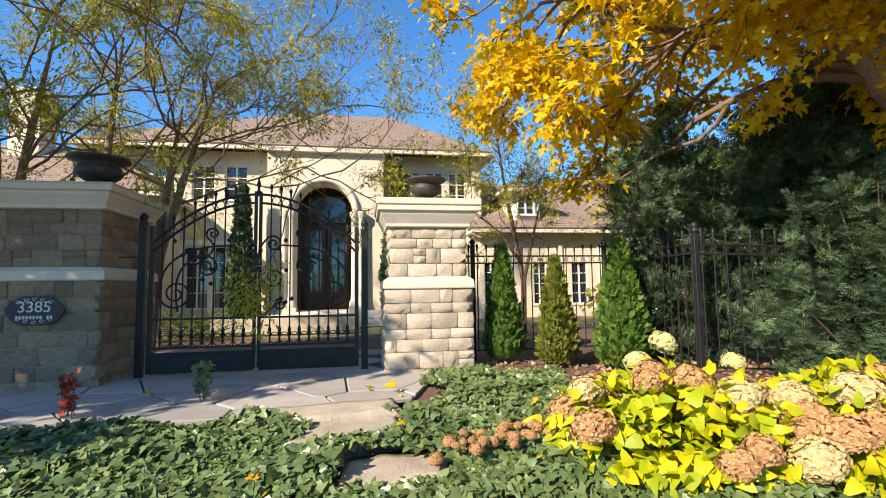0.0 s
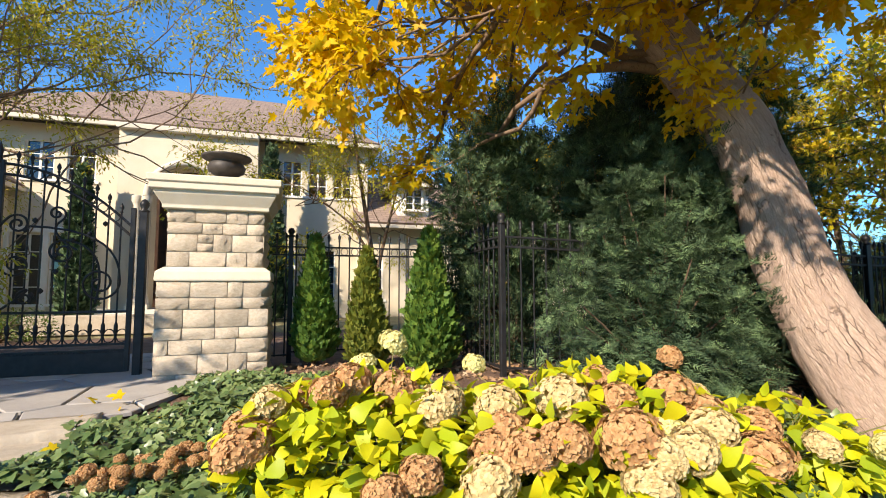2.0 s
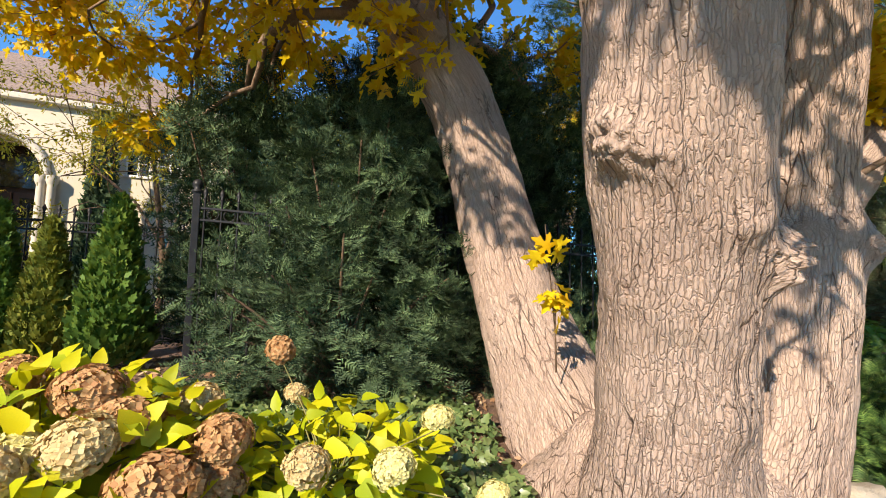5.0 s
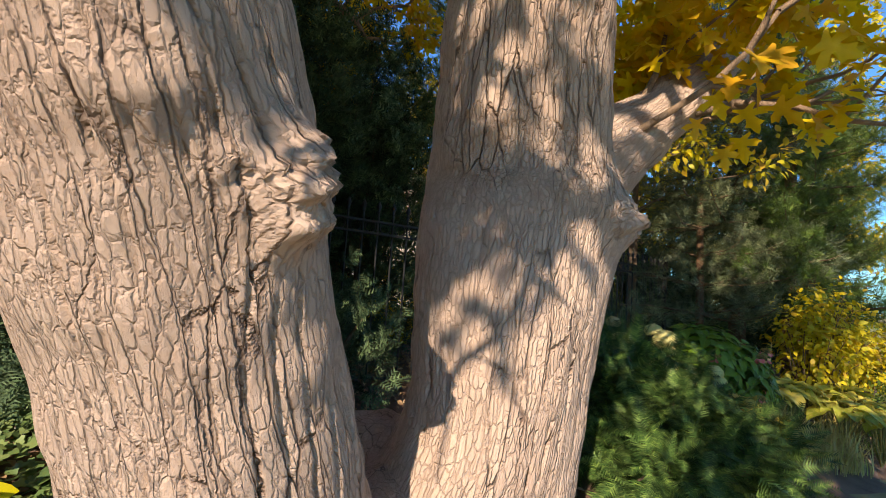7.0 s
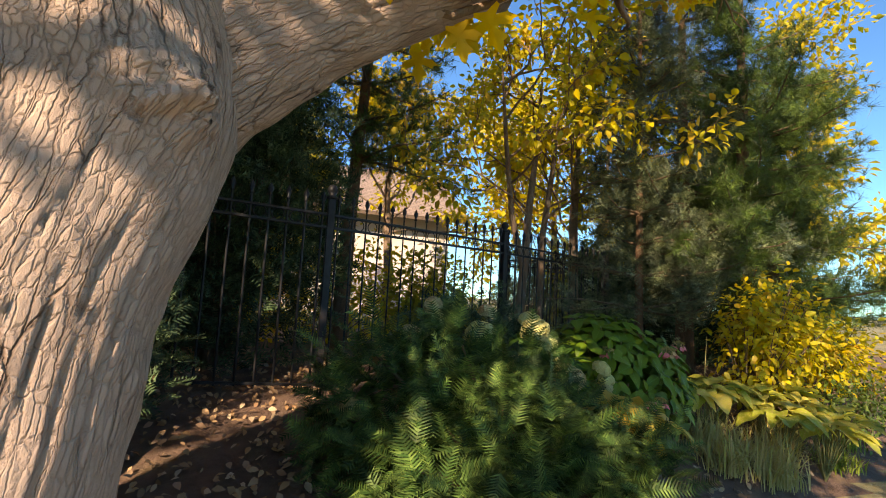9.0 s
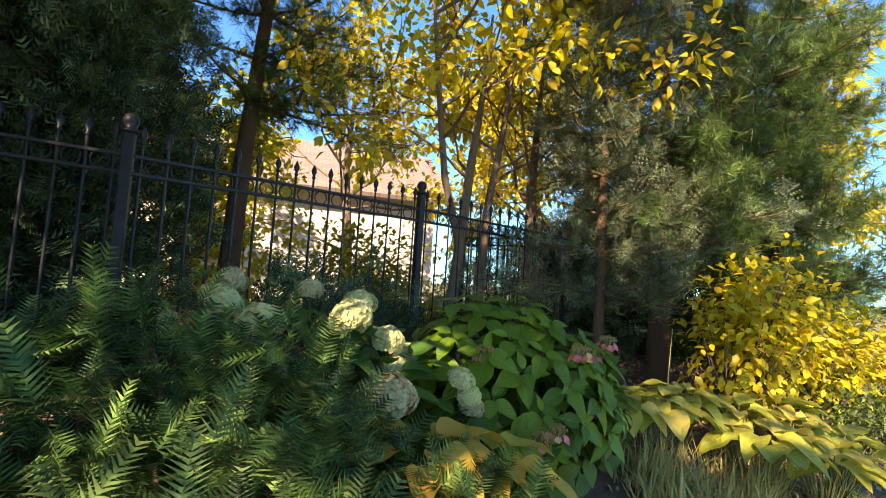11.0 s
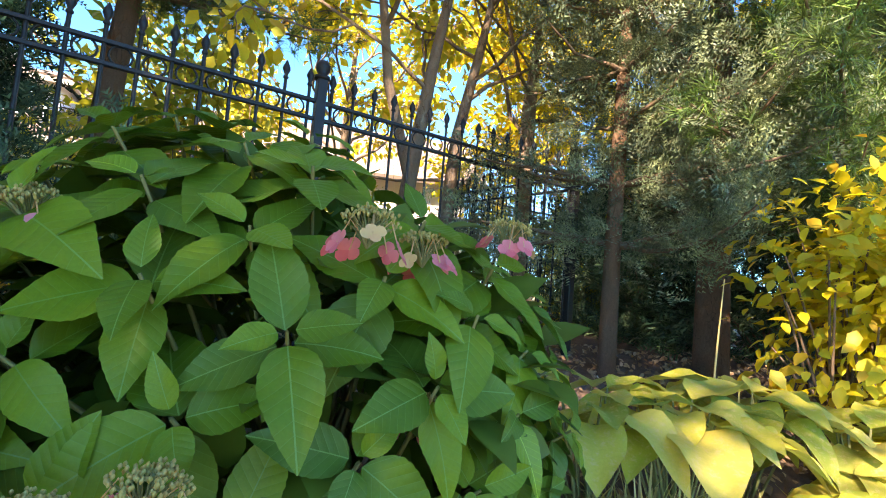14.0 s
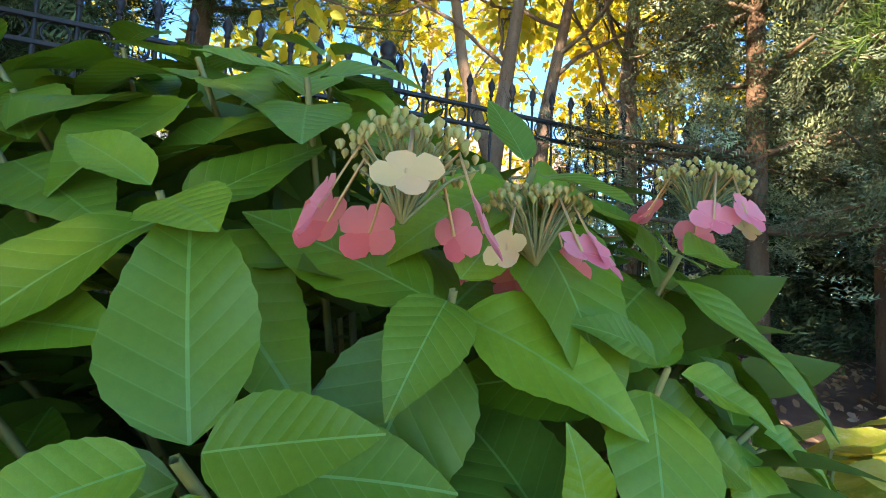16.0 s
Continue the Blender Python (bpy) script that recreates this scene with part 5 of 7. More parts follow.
def build_maple():
    r = np.random.default_rng(21)
    e = thing("maple_tree", "old three-stemmed silver maple with furrowed bark and golden leaves", "tree", (5.7, 3.6, 0.5))
    front = [(5.52, 3.32, 0.25), (5.46, 3.20, 0.7), (5.38, 3.05, 1.1), (5.33, 2.97, 1.3), (5.29, 2.89, 1.5), (5.25, 2.82, 1.7), (5.19, 2.73, 1.9), (5.12, 2.64, 2.1), (5.00, 2.45, 2.6), (4.9, 2.3, 3.2), (4.75, 2.1, 4.2), (4.7, 1.9, 5.4), (4.6, 1.8, 6.6)]
    fr = [0.48, 0.36, 0.31, 0.30, 0.295, 0.29, 0.285, 0.285, 0.27, 0.27, 0.22, 0.16, 0.08]
    knots = ((4.86, 2.53, 2.08, 0.13, 0.06), (4.88, 2.56, 2.24, 0.10, 0.05), (5.25, 2.52, 1.84, 0.075, 0.06), (5.45, 2.58, 1.74, 0.10, 0.085), (5.46, 2.60, 1.66, 0.07, 0.05), (4.86, 2.50, 2.38, 0.09, 0.06), (5.20, 2.42, 2.36, 0.07, 0.04), (4.93, 2.47, 2.00, 0.08, 0.025))
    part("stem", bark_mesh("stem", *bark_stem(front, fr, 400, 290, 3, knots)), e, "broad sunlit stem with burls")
    right = [(5.98, 3.46, 0.2), (6.12, 3.40, 0.7), (6.22, 3.34, 1.1), (6.23, 3.35, 1.3), (6.25, 3.37, 1.5), (6.29, 3.41, 1.7), (6.33, 3.45, 1.9), (6.31, 3.42, 2.1), (6.24, 3.28, 2.4), (6.2, 3.15, 3.0), (6.2, 3.0, 4.2), (6.3, 2.9, 5.6), (6.4, 2.8, 7.0)]
    rr = [0.50, 0.37, 0.315, 0.335, 0.355, 0.37, 0.385, 0.36, 0.31, 0.28, 0.22, 0.15, 0.07]
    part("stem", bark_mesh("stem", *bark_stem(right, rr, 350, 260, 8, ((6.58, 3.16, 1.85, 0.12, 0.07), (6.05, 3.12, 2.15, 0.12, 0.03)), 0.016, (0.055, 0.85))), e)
    lean = [(5.55, 4.0, 0.3), (5.52, 4.36, 0.7), (5.46, 4.66, 1.05), (5.38, 4.86, 1.42), (5.32, 4.96, 1.7), (5.23, 5.04, 2.1), (5.12, 5.10, 2.6), (4.95, 5.15, 3.15), (4.62, 5.17, 3.75), (4.15, 5.2, 4.3), (3.6, 5.15, 4.85), (2.9, 5.0, 5.6), (2.0, 4.9, 6.4)]
    lr = [0.46, 0.41, 0.375, 0.35, 0.335, 0.315, 0.30, 0.29, 0.28, 0.25, 0.22, 0.17, 0.08]
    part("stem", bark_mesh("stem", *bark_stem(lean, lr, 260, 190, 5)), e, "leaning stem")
    limb = [(6.35, 3.43, 1.78), (6.60, 3.46, 2.05), (6.85, 3.52, 2.27), (7.15, 3.60, 2.48), (7.6, 3.75, 2.85), (8.2, 3.9, 3.4), (8.7, 4.0, 4.0)]
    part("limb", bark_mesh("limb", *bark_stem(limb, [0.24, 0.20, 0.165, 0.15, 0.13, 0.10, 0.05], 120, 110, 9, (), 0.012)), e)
    mound, mf = lathe_np([(1.0, 0.12), (0.92, 0.28), (0.80, 0.46), (0.66, 0.64), (0.50, 0.80), (0.34, 0.90), (0.18, 0.95), (0.001, 0.97)], 44)
    lumps = np.array([noise.noise(Vector(q) * 3.1) + 0.5 * noise.noise(Vector(q) * 8.0) for q in mound])
    mound = mound * (1 + 0.14 * lumps)[:, None] * np.array([0.95, 0.92, 1]) + np.array([5.78, 3.62, 0.05])
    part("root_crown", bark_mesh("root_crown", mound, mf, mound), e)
    # branches and leaves; most later boughs are added out of view to cast shade
    tips, near = [], []
    for base, d, ln, rad in (
            ((3.9, 5.18, 4.5), (-0.7, 0.1, 0.5), 2.6, 0.10), ((3.3, 5.1, 5.2), (-0.8, -0.2, 0.3), 2.4, 0.09), ((4.3, 5.2, 4.0), (-0.5, 0.7, 0.35), 2.2, 0.09),
            ((4.3, 5.2, 3.9), (-0.9, 0.25, 0.10), 2.4, 0.075), ((3.6, 5.15, 4.8), (-0.5, 0.6, 0.1), 2.2, 0.075), ((2.9, 5.0, 5.6), (-0.6, 0.5, 0.0), 2.0, 0.07),
            ((2.4, 4.95, 6.0), (-0.5, -0.2, 0.6), 2.2, 0.07), ((3.2, 5.1, 5.3), (0.2, 0.7, 0.6), 2.2, 0.07), ((4.7, 5.2, 3.3), (0.2, 0.8, 0.7), 2.4, 0.09), ((4.5, 5.2, 3.6), (0.5, 0.5, 0.9), 2.4, 0.08),
            ((4.8, 2.15, 4.0), (-0.3, 0.7, 0.8), 2.2, 0.09), ((4.7, 2.0, 5.2), (0.5, 0.3, 0.8), 2.2, 0.08), ((4.65, 1.9, 5.8), (-0.2, -0.6, 0.6), 2.2, 0.07),
            ((6.2, 3.1, 3.6), (0.7, 0.5, 0.4), 2.4, 0.10), ((6.2, 3.0, 4.6), (0.3, -0.6, 0.5), 2.0, 0.08), ((3.4, 5.1, 5.0), (-0.3, 0.3, -0.1), 1.8, 0.05), ((4.2, 5.2, 4.1), (-0.6, 0.1, -0.05), 1.8, 0.05), ((2.9, 5.0, 5.6), (-0.9, 0.1, 0.2), 2.2, 0.07), ((6.25, 2.95, 5.4), (0.3, 0.8, 0.5), 2.4, 0.08), ((6.3, 2.9, 6.2), (0.5, 0.2, 0.8), 2.2, 0.07),
            ((7.1, 3.6, 2.50), (0.35, -0.15, 0.05), 0.9, 0.04), ((7.3, 3.66, 2.62), (0.8, 0.1, -0.02), 1.1, 0.04), ((4.93, 2.33, 3.2), (-1.0, 0.0, 0.55), 2.1, 0.06), ((4.85, 2.2, 3.7), (-1.0, -0.45, 0.45), 2.1, 0.06), ((4.85, 2.2, 3.6), (-0.3, -1.0, 0.4), 2.0, 0.06), ((6.2, 3.05, 3.6), (0.25, -1.0, 0.25), 2.1, 0.07), ((6.2, 3.0, 4.0), (0.0, -1.0, 0.15), 2.1, 0.07), ((7.0, 3.56, 2.42), (0.5, -0.25, 0.12), 0.85, 0.03), ((7.25, 3.62, 2.56), (0.4, -0.35, 0.15), 0.9, 0.03), ((6.85, 3.52, 2.3), (0.45, 0.2, 0.35), 0.8, 0.03), ((6.25, 2.95, 5.0), (0.1, -0.9, 0.2), 2.2, 0.08), ((6.2, 3.0, 4.3), (0.4, -0.9, 0.30), 2.2, 0.08), ((4.7, 2.0, 5.0), (0.5, -0.9, 0.2), 2.2, 0.08), ((4.85, 2.2, 3.7), (-0.9, 0.4, 0.5), 2.4, 0.08), ((4.75, 2.0, 4.8), (-0.9, 0.1, 0.4), 2.4, 0.08), ((6.95, 3.55, 2.38), (0.30, -0.10, 0.30), 0.8, 0.03), ((6.7, 3.48, 2.18), (0.5, -0.45, 0.45), 0.9, 0.03),
            ((6.2, 3.0, 4.4), (-0.1, -1.0, 0.1), 2.6, 0.08), ((6.25, 2.95, 5.0), (-0.25, -1.0, 0.05), 2.8, 0.08), ((4.75, 2.1, 4.2), (-0.8, 0.5, 0.4), 2.6, 0.07), ((4.7, 2.0, 4.8), (-0.6, 0.8, 0.3), 2.6, 0.07), ((4.7, 1.95, 5.1), (-0.3, 1.0, 0.3), 2.4, 0.07), ((4.85, 2.2, 3.7), (-0.5, 0.9, 0.5), 2.2, 0.06),
            ((4.75, 2.05, 4.6), (-0.5, 0.35, 0.35), 2.2, 0.07), ((4.7, 2.0, 5.0), (-0.9, 0.5, 0.2), 2.6, 0.07), ((4.65, 1.9, 5.6), (-0.8, 0.3, 0.2), 2.6, 0.07), ((4.7, 1.95, 5.3), (-0.4, 0.3, 0.6), 2.4, 0.07),
            ((4.75, 2.1, 4.2), (-0.7, 0.65, 0.08), 1.7, 0.05), ((4.72, 2.05, 4.5), (-0.6, 0.9, 0.05), 2.0, 0.05), ((4.70, 2.0, 4.7), (-0.9, 0.9, 0.10), 2.2, 0.05), ((4.8, 2.2, 3.9), (-0.45, 0.9, 0.30), 1.7, 0.05), ((4.70, 1.95, 4.9), (-0.4, 1.0, 0.05), 2.4, 0.05),
            ((6.3, 2.9, 3.9), (0.35, -0.9, 0.05), 1.7, 0.06), ((6.25, 2.95, 4.2), (0.1, -1.0, 0.0), 2.2, 0.07), ((6.28, 2.92, 4.1), (0.5, -0.9, 0.05), 2.0, 0.06), ((6.28, 2.92, 4.4), (0.3, -1.0, -0.05), 2.0, 0.06),
            ((6.25, 2.95, 4.6), (0.15, -1.0, 0.0), 2.4, 0.07), ((6.25, 2.95, 5.0), (0.45, -1.0, 0.05), 2.8, 0.07), ((6.3, 2.9, 5.6), (0.2, -1.0, 0.1), 2.8, 0.07), ((6.3, 2.9, 5.4), (0.8, -0.8, 0.0), 3.0, 0.07), ((6.25, 2.95, 4.8), (0.9, -0.5, 0.05), 3.0, 0.07),
            ((4.7, 1.95, 5.0), (0.3, -1.0, 0.1), 2.6, 0.07), ((4.7, 2.0, 4.7), (0.8, -0.7, 0.1), 2.4, 0.07), ((4.6, 1.85, 6.0), (0.4, -0.9, 0.1), 2.8, 0.07), ((4.6, 1.85, 6.2), (-0.5, -0.6, 0.1), 2.6, 0.07),
            ((8.7, 4.0, 4.3), (0.6, 0.5, 0.5), 2.0, 0.05), ((8.7, 4.0, 4.3), (0.9, -0.1, 0.5), 2.0, 0.05), ((6.25, 2.95, 5.2), (1.0, 0.3, 0.1), 2.6, 0.07), ((6.3, 2.9, 6.0), (1.0, -0.1, 0.05), 2.6, 0.07)):
        small = ln < 1.2
        lines = []
        grow(r, np.array(base), np.array(d, float), ln, rad * 0.8, 1 if small else 3, lines, near if small else tips, 0.20, 0.07 if ln < 1.5 else 0.05, 3, 0.9, 0.62, 5, None if small else over_path)
        if small:
            near += near[-3:]
        if lines:
            part("branch", branch_mesh("branch", lines, M["limb"]), e, kind="stuff")
    v, f = leaves_on(r, tips, 36, MAPLE, 0.125, 0.30, 0.45, 0.5, sun_gaps)
    part("crown", mesh_np("crown", v, f, M["maple"]), e, "golden yellow maple leaves", "stuff")
    v, f = leaves_on(r, near, 36, MAPLE_FULL, 0.125, 0.26, 0.45, 0.5, sun_gaps)
    part("low_leaves", mesh_np("low_leaves", v, f, M["maple"]), e, "golden maple leaves with deep-cut lobes", "stuff")
    # young shoots in the fork
    for px_, py_, pz_, n in ((5.22, 3.84, 1.55, 9), (5.14, 3.80, 1.86, 8)):
        at = np.array([px_, py_, pz_]) + r.normal(size=(n, 3)) * np.array([0.05, 0.05, 0.05])
        v, f = scatter(MAPLE_FULL, at, r.normal(size=(n, 3)) + np.array([-0.3, -0.6, -0.3]), np.array([[-0.3, -0.8, 0.6]]) + r.normal(size=(n, 3)) * 0.3, r.uniform(0.08, 0.13, n))
        sh = part("shoot", mesh_np("shoot", v, f, M["maple"]), e, "yellow leaves on a young shoot")
        ln = np.array([(5.30, 4.0, 1.1), (5.25, 3.9, 1.35), (px_, py_, pz_ + 0.12)])
        ob = new("twig", mesh_np("twig", *tube_np(ln, np.array([0.008, 0.006, 0.003]), 4), M["twig"]))
        ob.parent = sh


build_maple()


# ---- conifers, hedges and trees about the place ----
def cone_tree(name, label, base, height, rad, n, mat, seed, size=0.10, group="", cat="conifer"):
    """A clipped upright conifer of flat sprays, uneven outline."""
    r = np.random.default_rng(seed)
    b = np.array(base)
    s = r.uniform(0, 1, n) ** 0.75
    s = 1 - s
    a = r.uniform(0, 2 * np.pi, n)
    prof = rad * (1 - s) ** 0.75 * np.minimum(1, 0.55 + s * 3.5)
    prof = prof * (0.90 + 0.12 * np.sin(3 * a + 7 * s) + r.normal(size=n) * 0.07) * (1 - 0.45 * r.uniform(0, 1, n) ** 3)
    at = b + np.stack([prof * np.cos(a), prof * np.sin(a), 0.06 + s * (height - 0.10)], 1)
    out = np.stack([np.cos(a), np.sin(a), np.zeros(n)], 1)
    al = out * 0.55 + np.array([0, 0, 0.85]) + r.normal(size=(n, 3)) * 0.32
    fa = out + r.normal(size=(n, 3)) * 0.5
    e = thing(name, label, cat, base, group)
    part("foliage", mesh_np("foliage", *scatter(THUJA, at, al, fa, r.uniform(0.7, 1.3, n) * size), M[mat]), e)
    part("trunk", mesh_np("trunk", *tube_np(np.array([b - (0, 0, 0.05), b + (0.01, 0, height * 0.5), b + (0, 0, height * 0.92)]), np.array([0.035, 0.025, 0.005]), 7), M["twig"], True), e)
    return e


cone_tree("arborvitae", "slim bright green arborvitae beside the pier", (0.39, 6.90, gz(0.39, 6.9)), 1.66, 0.30, 4200, "thuja", 1, 0.095, "young arborvitae")
cone_tree("arborvitae", "slightly yellowing conical arborvitae", (1.08, 6.55, gz(1.08, 6.55)), 1.47, 0.29, 3800, "thuja_gold", 2, 0.09, "young arborvitae")
cone_tree("arborvitae", "full bright green arborvitae by the fence", (1.83, 6.22, gz(1.83, 6.22)), 1.66, 0.36, 5000, "thuja", 3, 0.10, "young arborvitae")
cp = uv(-3.85, 8.6)
cone_tree("cypress", "dark slim cypress beside the entrance", (cp.x, cp.y, 0.7), 4.2, 0.42, 4200, "yew", 4, 0.20)
cp = uv(0.75, 8.9)
cone_tree("cypress", "dark tall cypress against the house wall", (cp.x, cp.y, 0.7), 5.2, 0.55, 4200, "yew", 5, 0.22)

evergreen("yew_shrub", "large dark green yew with ragged sprays before the fence", "shrub", (3.95, 5.15, 0.75), [((3.55, 5.15, 1.35), (0.62, 0.50, 0.62)), ((4.15, 5.10, 1.55), (0.70, 0.50, 0.85)), ((3.95, 5.30, 2.15), (0.55, 0.45, 0.75)), ((4.50, 5.05, 1.15), (0.45, 0.4, 0.45)), ((4.35, 5.40, 2.75), (0.38, 0.38, 0.6))], 900, 3, YEW, 0.21, "yew", 31, 0.055, -0.05, 120, 0.55)
evergreen("yew_tree", "tall dark yew standing behind the fence", "tree", (2.95, 6.95, 0.75), [((2.45, 6.95, 2.9), (0.45, 0.45, 0.85)), ((2.95, 7.05, 2.4), (0.6, 0.5, 1.6)), ((3.45, 6.9, 2.8), (0.45, 0.45, 0.95)), ((2.75, 6.9, 1.5), (0.7, 0.45, 0.75))], 1207, 2, YEW, 0.30, "yew", 32, 0.085, 0.5, 60, 0.4)
evergreen("yew_tree", "tall dark yew crowding the leaning maple stem", "tree", (4.6, 6.7, 0.7), [((4.15, 6.5, 2.9), (0.6, 0.5, 1.3)), ((4.75, 6.6, 3.2), (0.65, 0.5, 1.6)), ((5.3, 6.5, 3.0), (0.6, 0.5, 1.5)), ((4.5, 6.6, 1.6), (0.9, 0.5, 0.9))], 1522, 2, YEW, 0.32, "yew", 33, 0.09, 0.5, 60, 0.4)
evergreen("yew_tree", "dark yew screen behind the maple fork", "tree", (6.2, 7.2, 0.6), [((5.9, 7.0, 1.9), (0.75, 0.5, 1.2)), ((6.6, 7.3, 2.2), (0.7, 0.5, 1.4)), ((6.2, 7.3, 3.3), (0.6, 0.5, 1.2))], 1155, 2, YEW, 0.32, "yew", 34, 0.09, 0.5, 40, 0.4)
evergreen("yew_tree", "tall dark yew rising over the garden fence", "tree", (5.9, 8.4, 0.5), [((5.5, 8.3, 2.4), (0.7, 0.5, 1.7)), ((6.1, 8.5, 3.6), (0.7, 0.5, 1.8)), ((5.0, 8.2, 3.2), (0.6, 0.5, 1.6))], 651, 2, YEW, 0.39, "yew", 193, 0.12, 0.4, 20, 0.35)
evergreen("yew_shrub", "dark low yew filling the shade under the maple", "shrub", (5.75, 5.25, 0.7), [((5.85, 5.30, 1.0), (0.35, 0.3, 0.40)), ((5.5, 5.55, 1.1), (0.4, 0.25, 0.5))], 273, 2, YEW, 0.20, "yew", 35, 0.08, 0.3, 40, 0.4)
evergreen("plum_yew", "low spreading plum yew with drooping feathery sprays", "shrub", (8.0, 4.35, 0.35), [((7.85, 4.15, 0.62), (0.62, 0.42, 0.34)), ((8.35, 4.20, 0.55), (0.55, 0.40, 0.30)), ((7.55, 4.60, 0.80), (0.5, 0.45, 0.42)), ((8.1, 4.55, 0.78), (0.5, 0.4, 0.35))], 560, 7, PLUM, 0.17, "plumyew", 36, 0.06, -0.05, 90, 0.3, droop=0.15)
evergreen("yew_shrub", "small dark yew beside the fence foot", "shrub", (8.4, 6.05, 0.45), [((8.35, 6.0, 0.95), (0.42, 0.35, 0.45)), ((8.8, 6.2, 0.85), (0.35, 0.3, 0.4))], 399, 2, YEW, 0.16, "yew", 37, 0.07, 0.3, 40, 0.35)
evergreen("spruce_sapling", "young grey-green spruce seen through the fence", "tree", (10.9, 9.6, 0.5), [((10.9, 9.6, 1.1), (0.5, 0.5, 0.6)), ((10.9, 9.6, 1.8), (0.3, 0.3, 0.6))], 260, 2, SPRUCE, 0.28, "spruce", 38, 0.09, 0.3, 30, 0.4)
hg = uv(-4.0, 5.6)
evergreen("box_hedge", "low clipped box hedge inside the gate", "hedge", (hg.x, hg.y, 0.7), [(tuple(uv(-4.6, 5.6, 0.95)), (0.65, 0.35, 0.3)), (tuple(uv(-3.7, 5.7, 0.95)), (0.65, 0.35, 0.28)), (tuple(uv(-5.6, 5.5, 0.98)), (0.7, 0.35, 0.3))], 700, 7, OVAL, 0.045, "box", 39, 0.05, 0.4, 30, 0.3)


def conifer(name, label, base, height, lean, trunk_r, first, whorls, reach, leaf, size, mat, seed, per=11, droop=0.0, bough=5, bark="pinebark", density=1.0):
    """A straight trunk with whorled boughs set with needles."""
    r = np.random.default_rng(seed)
    b = np.array(base, float)
    top = b + np.array([lean[0], lean[1], height])
    k = np.linspace(0, 1, 9)[:, None]
    line = b * (1 - k) + top * k + np.sin(k * 7 + seed) * 0.03
    e = thing(name, label, "tree", base)
    part("trunk", mesh_np("trunk", *tube_np(line, np.linspace(trunk_r, 0.015, 9), 12), M[bark], True), e)
    lines, at, al, fa = [], [], [], []
    for w in range(whorls):
        s = first + (1 - first) * w / whorls
        p = b * (1 - s) + top * s
        for j in range(bough):
            a = r.uniform(0, 2 * np.pi)
            ln = reach * (1 - 0.75 * (s - first) / (1 - first)) * r.uniform(0.65, 1.15)
            n = 7
            d = np.array([math.cos(a), math.sin(a), 0.15])
            pts = [p]
            for i in range(n):
                d = unit(d + r.normal(size=3) * 0.12 + np.array([0, 0, -droop + 0.03 * i]))
                pts.append(pts[-1] + d * ln / n)
            pts = np.array(pts)
            lines.append((pts, np.linspace(0.022, 0.005, n + 1)))
            m = int(per * ln / 0.35 * density)
            i = r.integers(1, n + 1, m)
            q = pts[i] + (pts[i - 1] - pts[i]) * r.uniform(0, 1, (m, 1)) + r.normal(size=(m, 3)) * 0.10
            at.append(q)
            al.append(unit(pts[i] - pts[i - 1]) * 0.7 + r.normal(size=(m, 3)) * 0.6 + np.array([0, 0, 0.12 - droop]))
            fa.append(np.array([0, 0, 1.0]) + r.normal(size=(m, 3)) * 0.5)
    at, al, fa = np.concatenate(at), np.concatenate(al), np.concatenate(fa)
    add_lines("bough", lines, M["twig"], e, 5)
    part("foliage", mesh_np("foliage", *scatter(leaf, at, al, fa, r.uniform(0.7, 1.2, len(at)) * size), M[mat]), e, kind="stuff")
    return e


conifer("pine_tree", "slender pine with reddish bark behind the fence", (7.55, 8.1, gz(7.55, 8.1)), 7.5, (0.25, 0.3), 0.115, 0.34, 9, 1.7, PINE, 0.16, "pine", 41, 26, 0.05)
conifer("blue_spruce", "blue-grey spruce with low hanging boughs", (11.33, 7.15, gz(11.33, 7.15)), 6.5, (0.15, 0.25), 0.062, 0.14, 13, 1.25, SPRUCE, 0.24, "spruce", 42, 24, 0.035)
conifer("blue_spruce", "thick-trunked spruce in the shade by the fence", (12.25, 7.30, gz(12.25, 7.3)), 7.5, (0.1, 0.2), 0.13, 0.17, 12, 1.5, SPRUCE, 0.26, "spruce", 43, 18, 0.04)
conifer("pine_tree", "broad soft green pine above the yellow bush", (13.3, 7.2, gz(13.3, 7.2)), 7.5, (-0.1, 0.0), 0.14, 0.16, 13, 2.1, PINE, 0.17, "pine", 44, 34, 0.04, 6)
conifer("pine_tree", "full green pine at the end of the bed", (15.2, 8.2, gz(15.2, 8.2)), 6.0, (0.1, 0.0), 0.14, 0.10, 11, 2.2, PINE, 0.22, "pine", 45, 24, 0.04, 6)


def leafy_tree(name, label, base, trunk, limbs, leaf, size, mat, seed, per=14, depth=3, reach=0.12, bark="limb", droop=0.4, spread=0.8, kids=3, cat="tree", rise=0.05, crown_label=""):
    """A deciduous tree: trunk polylines with radii, limbs grown from places on them."""
    r = np.random.default_rng(seed)
    e = thing(name, label, cat, base)
    part("trunk", mesh_np("trunk", *join([tube_np(np.array(l, float), np.array(w, float), 9) for l, w in trunk]), M[bark], True), e)
    tips = []
    for p, d, ln, rad in limbs:
        lines = []
        grow(r, np.array(p, float), np.array(d, float), ln, rad * 0.7, depth, lines, tips, 0.20, rise, kids, spread, 0.64)
        part("branch", branch_mesh("branch", lines, M[bark]), e, kind="stuff")
    part("crown", mesh_np("crown", *leaves_on(r, tips, per, leaf, size, reach, droop, 0.6), M[mat]), e, crown_label, "stuff")
    return e


